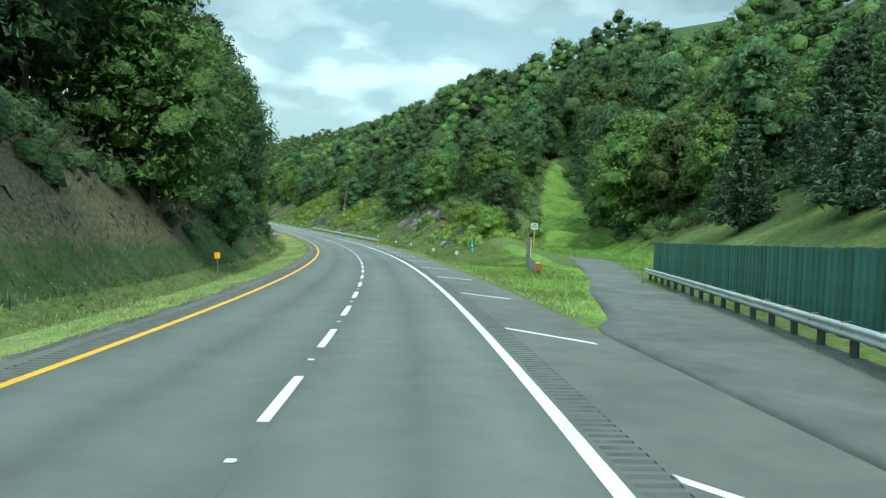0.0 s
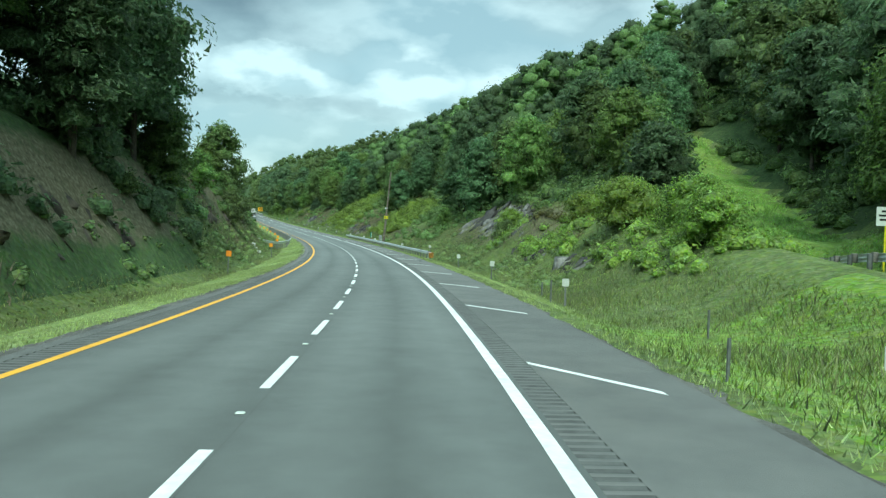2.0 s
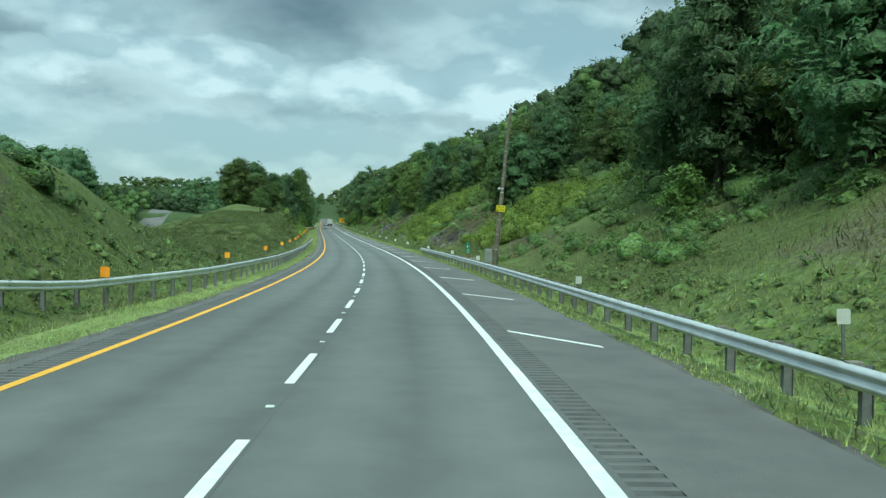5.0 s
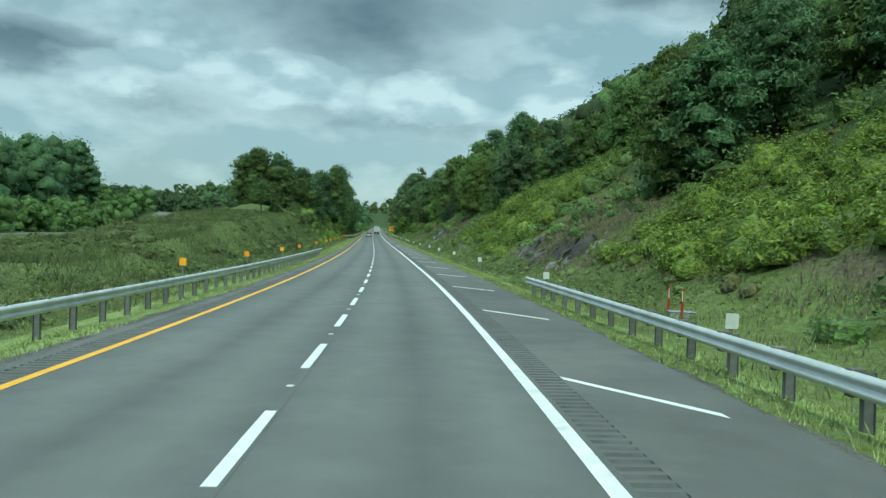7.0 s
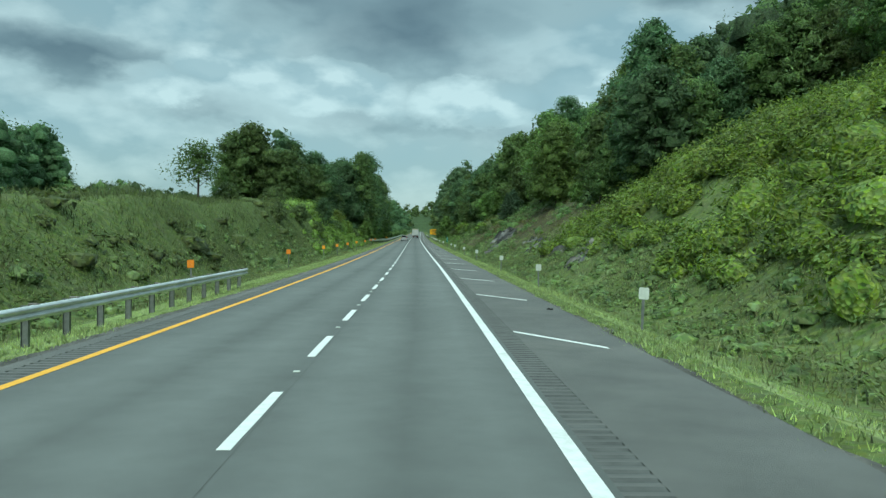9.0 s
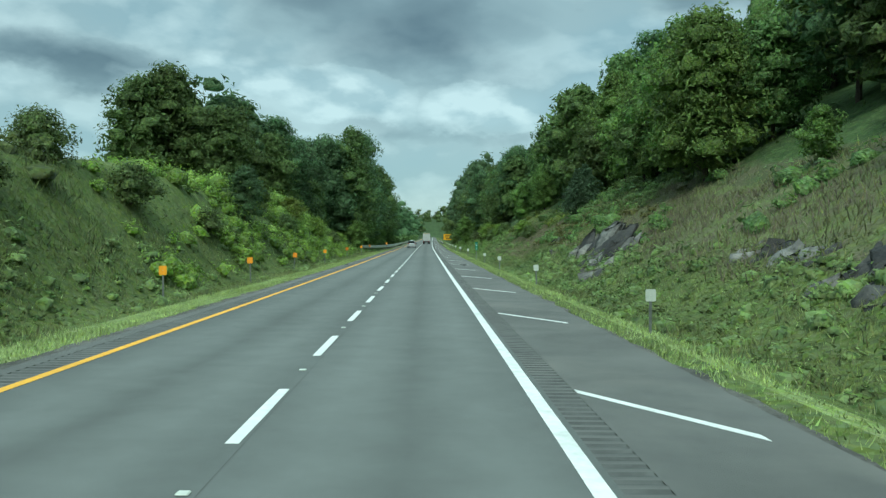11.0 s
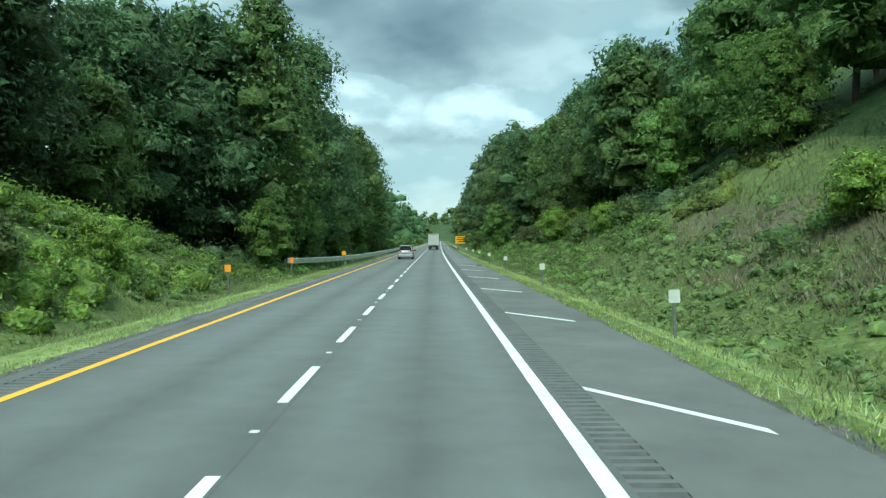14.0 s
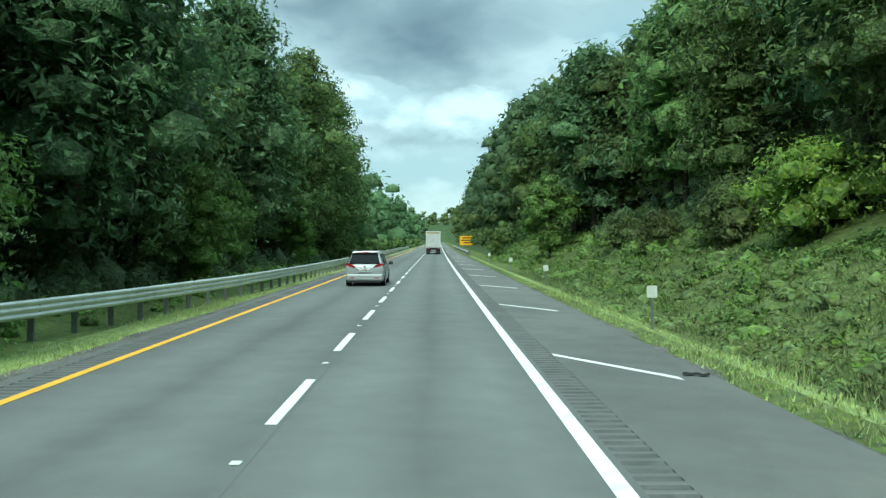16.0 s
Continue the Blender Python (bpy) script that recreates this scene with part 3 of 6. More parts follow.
def sweep(profile, pts, closed=False):
    """Verts and faces of a profile (u,z pairs) carried along the road: pts are (s, u0, z0)."""
    V, n = [], len(profile)
    for s, u0, z0 in pts:
        V.append(world_pts(s, np.array([u0 + p[0] for p in profile]), np.array([z0 + p[1] for p in profile])))
    V = np.concatenate(V)
    F = []
    for i in range(len(pts) - 1):
        for j in range(n if closed else n - 1):
            a, b = i * n + j, i * n + (j + 1) % n
            F.append((a, b, b + n, a + n))
    return V, np.array(F)


def strip(name, u0, u1, s0, s1, z, material, ds=4.0):
    s = np.linspace(s0, s1, int((s1 - s0) / ds) + 2)
    V = np.concatenate([world_pts(s, u0, z), world_pts(s, u1, z)])
    n = len(s)
    i = np.arange(n - 1)
    return mesh_np(name, V, np.stack([i, i + n, i + n + 1, i + 1], 1), material)


def text_mesh(body, size, material, depth=0.003):
    cu = bpy.data.curves.new("lettering", "FONT")
    cu.body, cu.size, cu.align_x, cu.align_y, cu.extrude = body, size, "CENTER", "CENTER", depth
    tmp = new("lettering_tmp", cu)
    bpy.context.view_layer.update()
    me = bpy.data.meshes.new_from_object(tmp.evaluated_get(bpy.context.evaluated_depsgraph_get()))
    bpy.data.objects.remove(tmp)
    bpy.data.curves.remove(cu)
    me.materials.clear()
    me.materials.append(material)
    me.transform(Matrix.Rotation(radians(90), 4, "X"))      # reads towards -y
    return me


# ---- the ground ----
def spaced(stops):
    out = [np.arange(a, b, d) for a, b, d in stops]
    return np.concatenate(out + [[stops[-1][1]]])


def build_ground():
    s = spaced([(-300, -60, 12), (-60, 95, 2.5), (95, 170, 1.25), (170, 520, 2.5), (520, 800, 6), (800, 1300, 25), (1300, 2900, 80)])
    def side(u, name, label):
        Sg, Ug = np.meshgrid(s, u, indexing="ij")
        V = world_pts(Sg, Ug, height(Sg, Ug)).reshape(-1, 3)
        a, b = len(s), len(u)
        i, j = np.meshgrid(np.arange(a - 1), np.arange(b - 1), indexing="ij")
        k = (i * b + j).ravel()
        F = np.stack([k, k + b, k + b + 1, k + 1], 1)
        if u[0] < u[1]:
            F = F[:, ::-1]
        me = mesh_np(name, V, F, M_GROUND, smooth=True)
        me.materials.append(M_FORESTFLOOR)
        patches = [(-30, 62, -19, -11.8, 0.80), (58, 112, -17, -11.8, 0.72), (112, 168, -18, -12.2, 0.55), (236, 257, 10.5, 15, 0.5), (306, 364, 10.5, 24, 0.5), (380, 430, 12, 17.5, 0.6), (102, 165, 10.8, 18, 0.55),
                   (200, 226, 13.6, 18, 0.6), (40, 110, 31, 40, 0.45)]
        soil = np.zeros(Sg.shape)
        for s0, s1, u0, u1, k in patches:
            soil = np.maximum(soil, k * step(Sg, s0, s0 + 8) * (1 - step(Sg, s1 - 8, s1)) * step(Ug, u0, u0 + 1.8) * (1 - step(Ug, u1 - 1.8, u1)))
        me.attributes.new("soil", "FLOAT", "POINT").data.foreach_set("value", soil.astype(np.float32).ravel())
        uc, sc = (Ug[:-1, :-1].ravel(), Sg[:-1, :-1].ravel())
        # the first left bank is dark too: earth, with the trees' shade put in
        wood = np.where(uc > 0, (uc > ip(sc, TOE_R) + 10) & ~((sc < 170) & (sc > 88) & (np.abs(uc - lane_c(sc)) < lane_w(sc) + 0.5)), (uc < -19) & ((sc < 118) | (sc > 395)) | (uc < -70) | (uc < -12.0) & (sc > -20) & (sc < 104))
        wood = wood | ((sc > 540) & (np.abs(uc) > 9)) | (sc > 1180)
        turf = ((sc > 76) & (sc < 170) & (np.abs(uc - lane_c(sc)) < lane_w(sc))) | ((sc > 16) & (sc < 76) & (uc > 5) & (uc < 6 + (sc - 16) * 0.24) & (uc < 14)) | ((sc > 44) & (sc < 100) & (uc > 15.4 + (sc - 45.9) * 0.265) & (uc < 19.5 + (sc - 45.9) * 0.265))
        me.materials.append(M_LANE)
        me.materials.append(M_VERGE)
        verge = ~turf & (sc > -60) & (sc < 700) & (((uc > 4.9) & (uc < 6.3)) | ((uc < EDGE_L) & (uc > -10.0)))
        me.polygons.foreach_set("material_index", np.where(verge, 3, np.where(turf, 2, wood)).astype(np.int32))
        return me
    u = np.concatenate([np.array([-1200, -800, -500, -300, -220, -160, -120, -95, -80, -70, -60, -52, -45]), np.arange(-40, -18, 2.0), np.arange(-18, -6.8, 0.8), [EDGE_L],
                        [-4, 0, 3], [EDGE_R], np.arange(5.6, 24, 0.8), np.arange(24, 56, 1.0), np.arange(56, 140, 6.0), np.array([140, 160, 190, 240, 320, 500, 800, 1200])])
    solid("ground", side(u, "ground", ""), "green valley ground with grassy verges and steep banks", "ground", "structure")


build_ground()


def lane_strip():
    """The two lanes, with each lane's own offset kept in a UV map."""
    us = [(-5.9, -1.83, -3.75), (-1.83, 2.02, 0.05)]
    s = np.arange(-200, 1301, 4.0)
    n = len(s)
    VV, FF, UV = [], [], []
    for k, (a, b, mid) in enumerate(us):
        VV += [world_pts(s, a, 0.0), world_pts(s, b, 0.0)]
        i = np.arange(n - 1) + 2 * k * n
        FF.append(np.stack([i, i + n, i + n + 1, i + 1], 1))
        UV.append(np.tile([[a - mid, 0], [b - mid, 0], [b - mid, 1], [a - mid, 1]], (n - 1, 1)))
    me = mesh_np("road", np.concatenate(VV), np.concatenate(FF), M_ASPH)
    me.uv_layers.new(name="lane").data.foreach_set("uv", np.concatenate(UV).astype(np.float32).ravel())
    return me


road = solid("road", lane_strip(), "two-lane grey asphalt carriageway with a left bend", "road", "structure")
part("left_shoulder", strip("left_shoulder", EDGE_L, -6.46, -200, 1300, 0.0, M_SHLD), M_SHLD, road, "dark narrow asphalt shoulder")
part("right_shoulder", strip("right_shoulder", 2.48, EDGE_R, -200, 1300, 0.0, M_SHLD), M_SHLD, road, "wide grey asphalt shoulder")
part("yellow_edge_line", strip("yellow_edge_line", -5.90, -5.72, -200, 1300, 0.006, M_YELL), M_YELL, road, "solid yellow edge line")
part("white_edge_line", strip("white_edge_line", 1.73, 1.93, -200, 1300, 0.006, M_WHITE), M_WHITE, road, "solid white edge line")


def rumble(name, u0, u1, s0, s1, pitch):
    """A milled strip: grooves sunk below flat lands, their shade deepened by a darker colour."""
    n = int((s1 - s0) / pitch)
    s = (s0 + pitch * np.arange(n))[:, None] + pitch * np.array([0, 0.42, 0.54, 0.88])[None]
    z = np.broadcast_to(np.array([0.0, 0.0, -0.014, -0.014]), s.shape)
    s, z = s.ravel(), z.ravel()
    V = np.concatenate([world_pts(s, u0, z), world_pts(s, u1, z)])
    k = len(s)
    i = np.arange(k - 1)
    me = mesh_np(name, V, np.stack([i, i + k, i + k + 1, i + 1], 1), M_SHLD)
    # walls and floors of the grooves get the shade-dark tone, lands keep the shoulder's
    me.materials.append(M_RUMB)
    me.polygons.foreach_set("material_index", (i % 4 > 0).astype(np.int32))
    return me


for u0, u1 in ((2.02, 2.48), (-6.46, -5.9)):
    tagged(part("rumble_strip", rumble("rumble_strip", u0, u1, -20, 700, 0.25), M_RUMB, road, "milled rumble strip"), kind="stuff")
    for e0, e1 in ((-200, -20), (699.8, 1300)):
        part("shoulder_edge", strip("shoulder_edge", u0, u1, e0, e1, 0.0, M_SHLD), M_SHLD, road)

for u0 in (2.479, 1.999 + 0.022, -6.459, -5.901):
    s_ = np.arange(-20, 700, 4.0)
    V_ = np.concatenate([world_pts(s_, u0, -0.001), world_pts(s_, u0, -0.03)])
    i_ = np.arange(len(s_) - 1)
    part("groove_end", mesh_np("groove_end", V_, np.stack([i_, i_ + len(s_), i_ + len(s_) + 1, i_ + 1], 1), M_RUMB), M_RUMB, road)

for soil in (M_GROUND, M_FORESTFLOOR, M_LANE, M_VERGE):
    leaf_grain(soil, 6.0, 0.22, 0.3)


def add_soil(m):
    """Bare earth and dead grass where the ground's soil attribute says so, broken up by noise."""
    nt = m.node_tree
    N, L = nt.nodes.new, nt.links.new
    b = next(n for n in nt.nodes if n.type == "BSDF_PRINCIPLED")
    src = b.inputs["Base Color"].links[0].from_socket
    tc = next(n for n in nt.nodes if n.type == "TEX_COORD")
    at, ns, fine_, mx, earth = N("ShaderNodeAttribute"), N("ShaderNodeTexNoise"), N("ShaderNodeTexNoise"), N("ShaderNodeMixRGB"), N("ShaderNodeValToRGB")
    at.attribute_name = "soil"
    for n, sc in ((ns, 0.8), (fine_, 4.5)):
        n.inputs["Scale"].default_value, n.inputs["Detail"].default_value, n.inputs["Roughness"].default_value = sc, 6, 0.65
        L(tc.outputs["Object"], n.inputs["Vector"])
    el = earth.color_ramp.elements
    el[0].position, el[0].color = 0.30, (0.050, 0.047, 0.030, 1)
    el[1].position, el[1].color = 0.72, (0.195, 0.178, 0.122, 1)
    e = el.new(0.5); e.color = (0.108, 0.100, 0.062, 1)
    L(fine_.outputs[0], earth.inputs[0])
    ad = N("ShaderNodeMath"); ad.operation = "ADD"
    L(at.outputs["Fac"], ad.inputs[0]); L(ns.outputs[0], ad.inputs[1])
    r = N("ShaderNodeMapRange")
    r.inputs["From Min"].default_value, r.inputs["From Max"].default_value = 0.85, 1.15
    L(ad.outputs[0], r.inputs["Value"]); L(r.outputs[0], mx.inputs[0]); L(src, mx.inputs[1]); L(earth.outputs[0], mx.inputs[2])
    L(mx.outputs[0], b.inputs["Base Color"])


add_soil(M_GROUND)
add_soil(M_FORESTFLOOR)


def ragged_edge(name, label, u0, u1, s0, s1, seed):
    """Loose gravel along the pavement, with an uneven outer edge."""
    rng = np.random.default_rng(seed)
    s = np.arange(s0, s1, 0.5)
    out_ = u1 + np.sign(u1) * (0.10 * rough(s * 2.0, s * 0.7, 3.0) + rng.normal(0, 0.05, len(s)))
    mid = (u0 + out_) / 2
    V = np.concatenate([world_pts(s, u0, -0.004), world_pts(s, mid, height(s, mid) + 0.022), world_pts(s, out_, height(s, out_) - 0.004)])
    n = len(s)
    i = np.arange(n - 1)
    F = np.concatenate([np.stack([i + k * n, i + n + k * n, i + n + 1 + k * n, i + 1 + k * n], 1) for k in (0, 1)])
    part(name, mesh_np(name, V, F if u0 > 0 else F[:, ::-1], M_GRAVEL, True), M_GRAVEL, road, label)


part("lane_joint", strip("lane_joint", -1.71, -1.702, -60, 700, 0.003, M_RUMB), M_RUMB, road, "thin dark joint between the lanes")
ragged_edge("gravel_edge", "loose gravel along the shoulder", 4.79, 4.98, 60, 560, 5)
ragged_edge("gravel_edge", "loose grey gravel along the median shoulder", -6.74, -7.25, -10, 560, 6)


# ---- lane dashes and shoulder hatching: painted pieces ----
def flat_piece(name, pts, z, material):
    bm = bmesh.new()
    lo = [bm.verts.new((x, y, 0)) for x, y in pts]
    hi = [bm.verts.new((x, y, z)) for x, y in pts]
    bm.faces.new(hi)
    n = len(pts)
    for i in range(n):
        bm.faces.new((lo[i], lo[(i + 1) % n], hi[(i + 1) % n], hi[i]))
    bmesh.ops.recalc_face_normals(bm, faces=bm.faces)
    me = bpy.data.meshes.new(name)
    bm.to_mesh(me); bm.free()
    me.materials.append(material)
    return me


def put(name, me, parent, m, label=""):
    ob = new(name, me)
    ob.parent = parent
    ob.matrix_world = m
    if label:
        tagged(ob, label)
    return ob


dash_me = flat_piece("lane_dash", [(-0.075, 0), (0.075, 0), (0.082, 1.4), (0.075, 2.94), (-0.075, 2.94), (-0.08, 1.5)], 0.006, M_WHITE)
for n in range(-3, 125):
    put("lane_dash", dash_me, road, place(10.775 + 6.148 * n, -1.83, 0.002))
hash_me = flat_piece("hatch_line", [(0, 0), (0.0, -0.26), (1.68, -2.86), (1.68, -2.58)], 0.006, M_WHITE)
for n in range(-4, 60):
    put("hatch_line", hash_me, road, place(57.0 + 12.0 * n, 2.5, 0.002))
stud_bm = box(-0.06, 0.06, -0.055, 0.055, 0, 0.022, 0.012)
stud_me = bpy.data.meshes.new("road_stud"); stud_bm.to_mesh(stud_me); stud_bm.free(); stud_me.materials.append(M_PLATEW)
for n in range(0, 100):
    put("road_stud", stud_me, road, place(10.775 + 6.148 * n - 1.6, -1.83, 0.0))


# ---- foliage ----
def leaf_quads(cen, nrm, size, rng, aspect=0.55):
    """Folded pointed leaves: one four-cornered face each, turned about the normal given with scatter."""
    n = len(cen)
    nrm = nrm + rng.normal(0, 0.55, (n, 3))
    nrm /= np.linalg.norm(nrm, axis=1, keepdims=True) + 1e-9
    a = rng.normal(0, 1, (n, 3))
    t = np.cross(nrm, a)
    t /= np.linalg.norm(t, axis=1, keepdims=True) + 1e-9
    b = np.cross(nrm, t)
    sz = (size * rng.uniform(0.6, 1.35, n))[:, None]
    V = np.stack([cen - t * sz * 0.5, cen + b * sz * aspect * 0.5 + nrm * sz * 0.10, cen + t * sz * 0.6 - nrm * sz * 0.12, cen - b * sz * aspect * 0.5 + nrm * sz * 0.10], 1).reshape(-1, 3)
    F = np.arange(n * 4).reshape(n, 4)
    return V, F


ICO = bmesh.new()
bmesh.ops.create_icosphere(ICO, subdivisions=2, radius=1)
ICO_V = np.array([v.co[:] for v in ICO.verts])
ICO_F = np.array([[v.index for v in f.verts] for f in ICO.faces])
ICO.free()
ICO1 = bmesh.new()
bmesh.ops.create_icosphere(ICO1, subdivisions=1, radius=1)
ICO1_V = np.array([v.co[:] for v in ICO1.verts])
ICO1_F = np.array([[v.index for v in f.verts] for f in ICO1.faces])
ICO1.free()
DOME_F = ICO1_F[ICO1_V[ICO1_F][:, :, 2].max(1) > -0.3]


def leaf_tris(cen, nrm, size, rng, width=0.62, spread=0.6):
    """Pointed sprays of leaves, one three-cornered face each."""
    n = len(cen)
    nrm = nrm + rng.normal(0, spread, (n, 3))
    nrm /= np.linalg.norm(nrm, axis=1, keepdims=True) + 1e-9
    t = np.cross(nrm, rng.normal(0, 1, (n, 3)))
    t /= np.linalg.norm(t, axis=1, keepdims=True) + 1e-9
    b = np.cross(nrm, t)
    sz = (size * rng.uniform(0.55, 1.4, n))[:, None]
    k = rng.uniform(-0.35, 0.35, n)[:, None]
    V = np.stack([cen - t * sz * 0.45 + b * sz * width * 0.5, cen - t * sz * 0.45 - b * sz * width * (0.5 + k), cen + t * sz * 0.75 + b * sz * k], 1).reshape(-1, 3)
    return V, np.arange(n * 3).reshape(n, 3)


def clump_crown(name, clumps, leaves, leaf, rng, material, core=0.70, fine=True):
    """A crown of clumps: (x, y, z, rx, rz) each a ragged core under many leaves."""
    iv, if_ = (ICO_V, ICO_F) if fine else (ICO1_V, DOME_F)
    VV, FF, NN, base = [], [], [], 0
    for x, y, z, rx, rz in clumps:
        c = np.array([x, y, z])
        sc = np.array([rx, rx, rz])
        if core > 0.3:
            v = iv * (1 + 0.17 * rng.normal(0, 1, (len(iv), 1))) * sc * core + c
            VV.append(v); FF.append(if_ + base); NN.append(iv + np.array([0, 0, 0.3])); base += len(v)
        n = leaves
        d = rng.normal(0, 1, (n, 3))
        d[:, 2] = np.abs(d[:, 2]) * 1.0 - 0.45
        d /= np.linalg.norm(d, axis=1, keepdims=True)
        p = c + d * sc * rng.uniform(0.62, 1.28, (n, 1))
        v, f = leaf_tris(p, d + np.array([0, 0, 0.5]), leaf, rng)
        VV.append(v); FF.append(f + base); NN.append(np.repeat(d + np.array([0, 0, 0.3]) + rng.normal(0, 0.45, d.shape), 3, axis=0)); base += len(v)
    return np.concatenate(VV), np.concatenate(FF), np.concatenate(NN)


def crown_mesh(name, V, F, Nm, material):
    return mesh_np(name, V, F, material, smooth=True, normals=Nm)


PARK = Matrix.Translation((0, 0, -400))


def crown_clumps(rng, H, R, bare, n_cl, lean=0.0):
    """Places and sizes of overlapping leafy clumps that make an uneven crown."""
    out = []
    for k in range(n_cl):
        f = (k + 0.5) / n_cl
        prof = math.sin(math.pi * min(1, 0.22 + 0.74 * f)) ** 0.65
        cr = R * rng.uniform(0.34, 0.55) * (0.6 + 0.4 * prof)
        zc = bare + cr * 0.6 + (H - bare - cr) * f ** 0.9
        r = max(0.0, R * prof * rng.uniform(0.35, 1.0) - cr * 0.45)
        a = k * 2.399 + rng.uniform(-0.5, 0.5)
        out.append((math.cos(a) * r + lean * f, math.sin(a) * r, zc, cr, cr * rng.uniform(0.62, 0.95)))
    return out


def tree_proto(seed, H, R, bare, n_cl, leaves, leaf, material, label, lean=0.0, fine=False, name="tree", core=0.62):
    """A broadleaf tree: tapered trunk, limbs, and a crown of leafy clumps with gaps."""
    rng = np.random.default_rng(seed)
    t = thing(name, PARK, label, "bush" if name == "bush" else "tree", "bushes along the highway" if name == "bush" else "trees along the highway")
    bm = bmesh.new()
    tr = 0.014 * H + 0.04
    bend = rng.normal(0, 0.02 * H, 2)
    tube((0, 0, -0.8), (bend[0] * 0.3, bend[1] * 0.3, H * 0.35), tr, tr * 0.75, 7, bm)
    tube((bend[0] * 0.3, bend[1] * 0.3, H * 0.35), (bend[0], bend[1], H * 0.86), tr * 0.75, tr * 0.18, 6, bm)
    clumps = crown_clumps(rng, H, R, bare, n_cl, lean)
    for c in clumps[::4]:
        r = math.hypot(c[0], c[1])
        tube((bend[0] * 0.4, bend[1] * 0.4, max(bare * 0.7, c[2] - r * 0.7)), (c[0] * 0.85, c[1] * 0.85, c[2]), tr * 0.3, tr * 0.07, 4, bm)
    V, F, Nm = clump_crown(name, clumps, leaves, leaf, rng, material, core=core, fine=fine)
    part("trunk", bm, M_BARK, t, "grey-brown trunk and limbs")
    part("crown", crown_mesh("crown", V, F, Nm, material), material, t)
    return t


def pine_proto(seed, H, R, tiers, per, material, label, name="pine_tree"):
    rng = np.random.default_rng(seed)
    t = thing(name, PARK, label, "tree", "trees along the highway")
    bm = tube((0, 0, -0.6), (0, 0, H * 0.97), 0.02 * H + 0.04, 0.02, 8)
    VV, FF, base = [], [], 0
    for k in range(tiers):
        f = k / (tiers - 1)
        z = H * (0.10 + 0.87 * f)
        rad = R * (1 - f) ** 0.8 + 0.25
        nb = max(4, int(9 * (1 - f) + 4))
        for b in range(nb):
            a = b * 2 * math.pi / nb + k * 0.7 + rng.uniform(-0.2, 0.2)
            L = rad * rng.uniform(0.75, 1.1)
            tip = np.array([math.cos(a) * L, math.sin(a) * L, z + 0.12 * L])
            tube((0, 0, z - 0.05 * L), tip.tolist(), 0.03, 0.012, 4, bm, caps=False)
            w = rng.uniform(0.15, 1.0, per)
            p = np.outer(w, tip - [0, 0, z]) + [0, 0, z] + rng.normal(0, 0.13, (per, 3)) * (0.4 + L * 0.35)
            d = np.tile([math.cos(a) * 0.4, math.sin(a) * 0.4, 0.9], (per, 1))
            v, fc = leaf_quads(p, d, 0.46, rng, 0.35)
            VV.append(v); FF.append(fc + base); base += len(v)
    part("trunk", bm, M_BARK, t, "straight brown trunk")
    part("crown", mesh_np("crown", np.concatenate(VV), np.concatenate(FF), material), material, t, "layered dark needles")
    return t


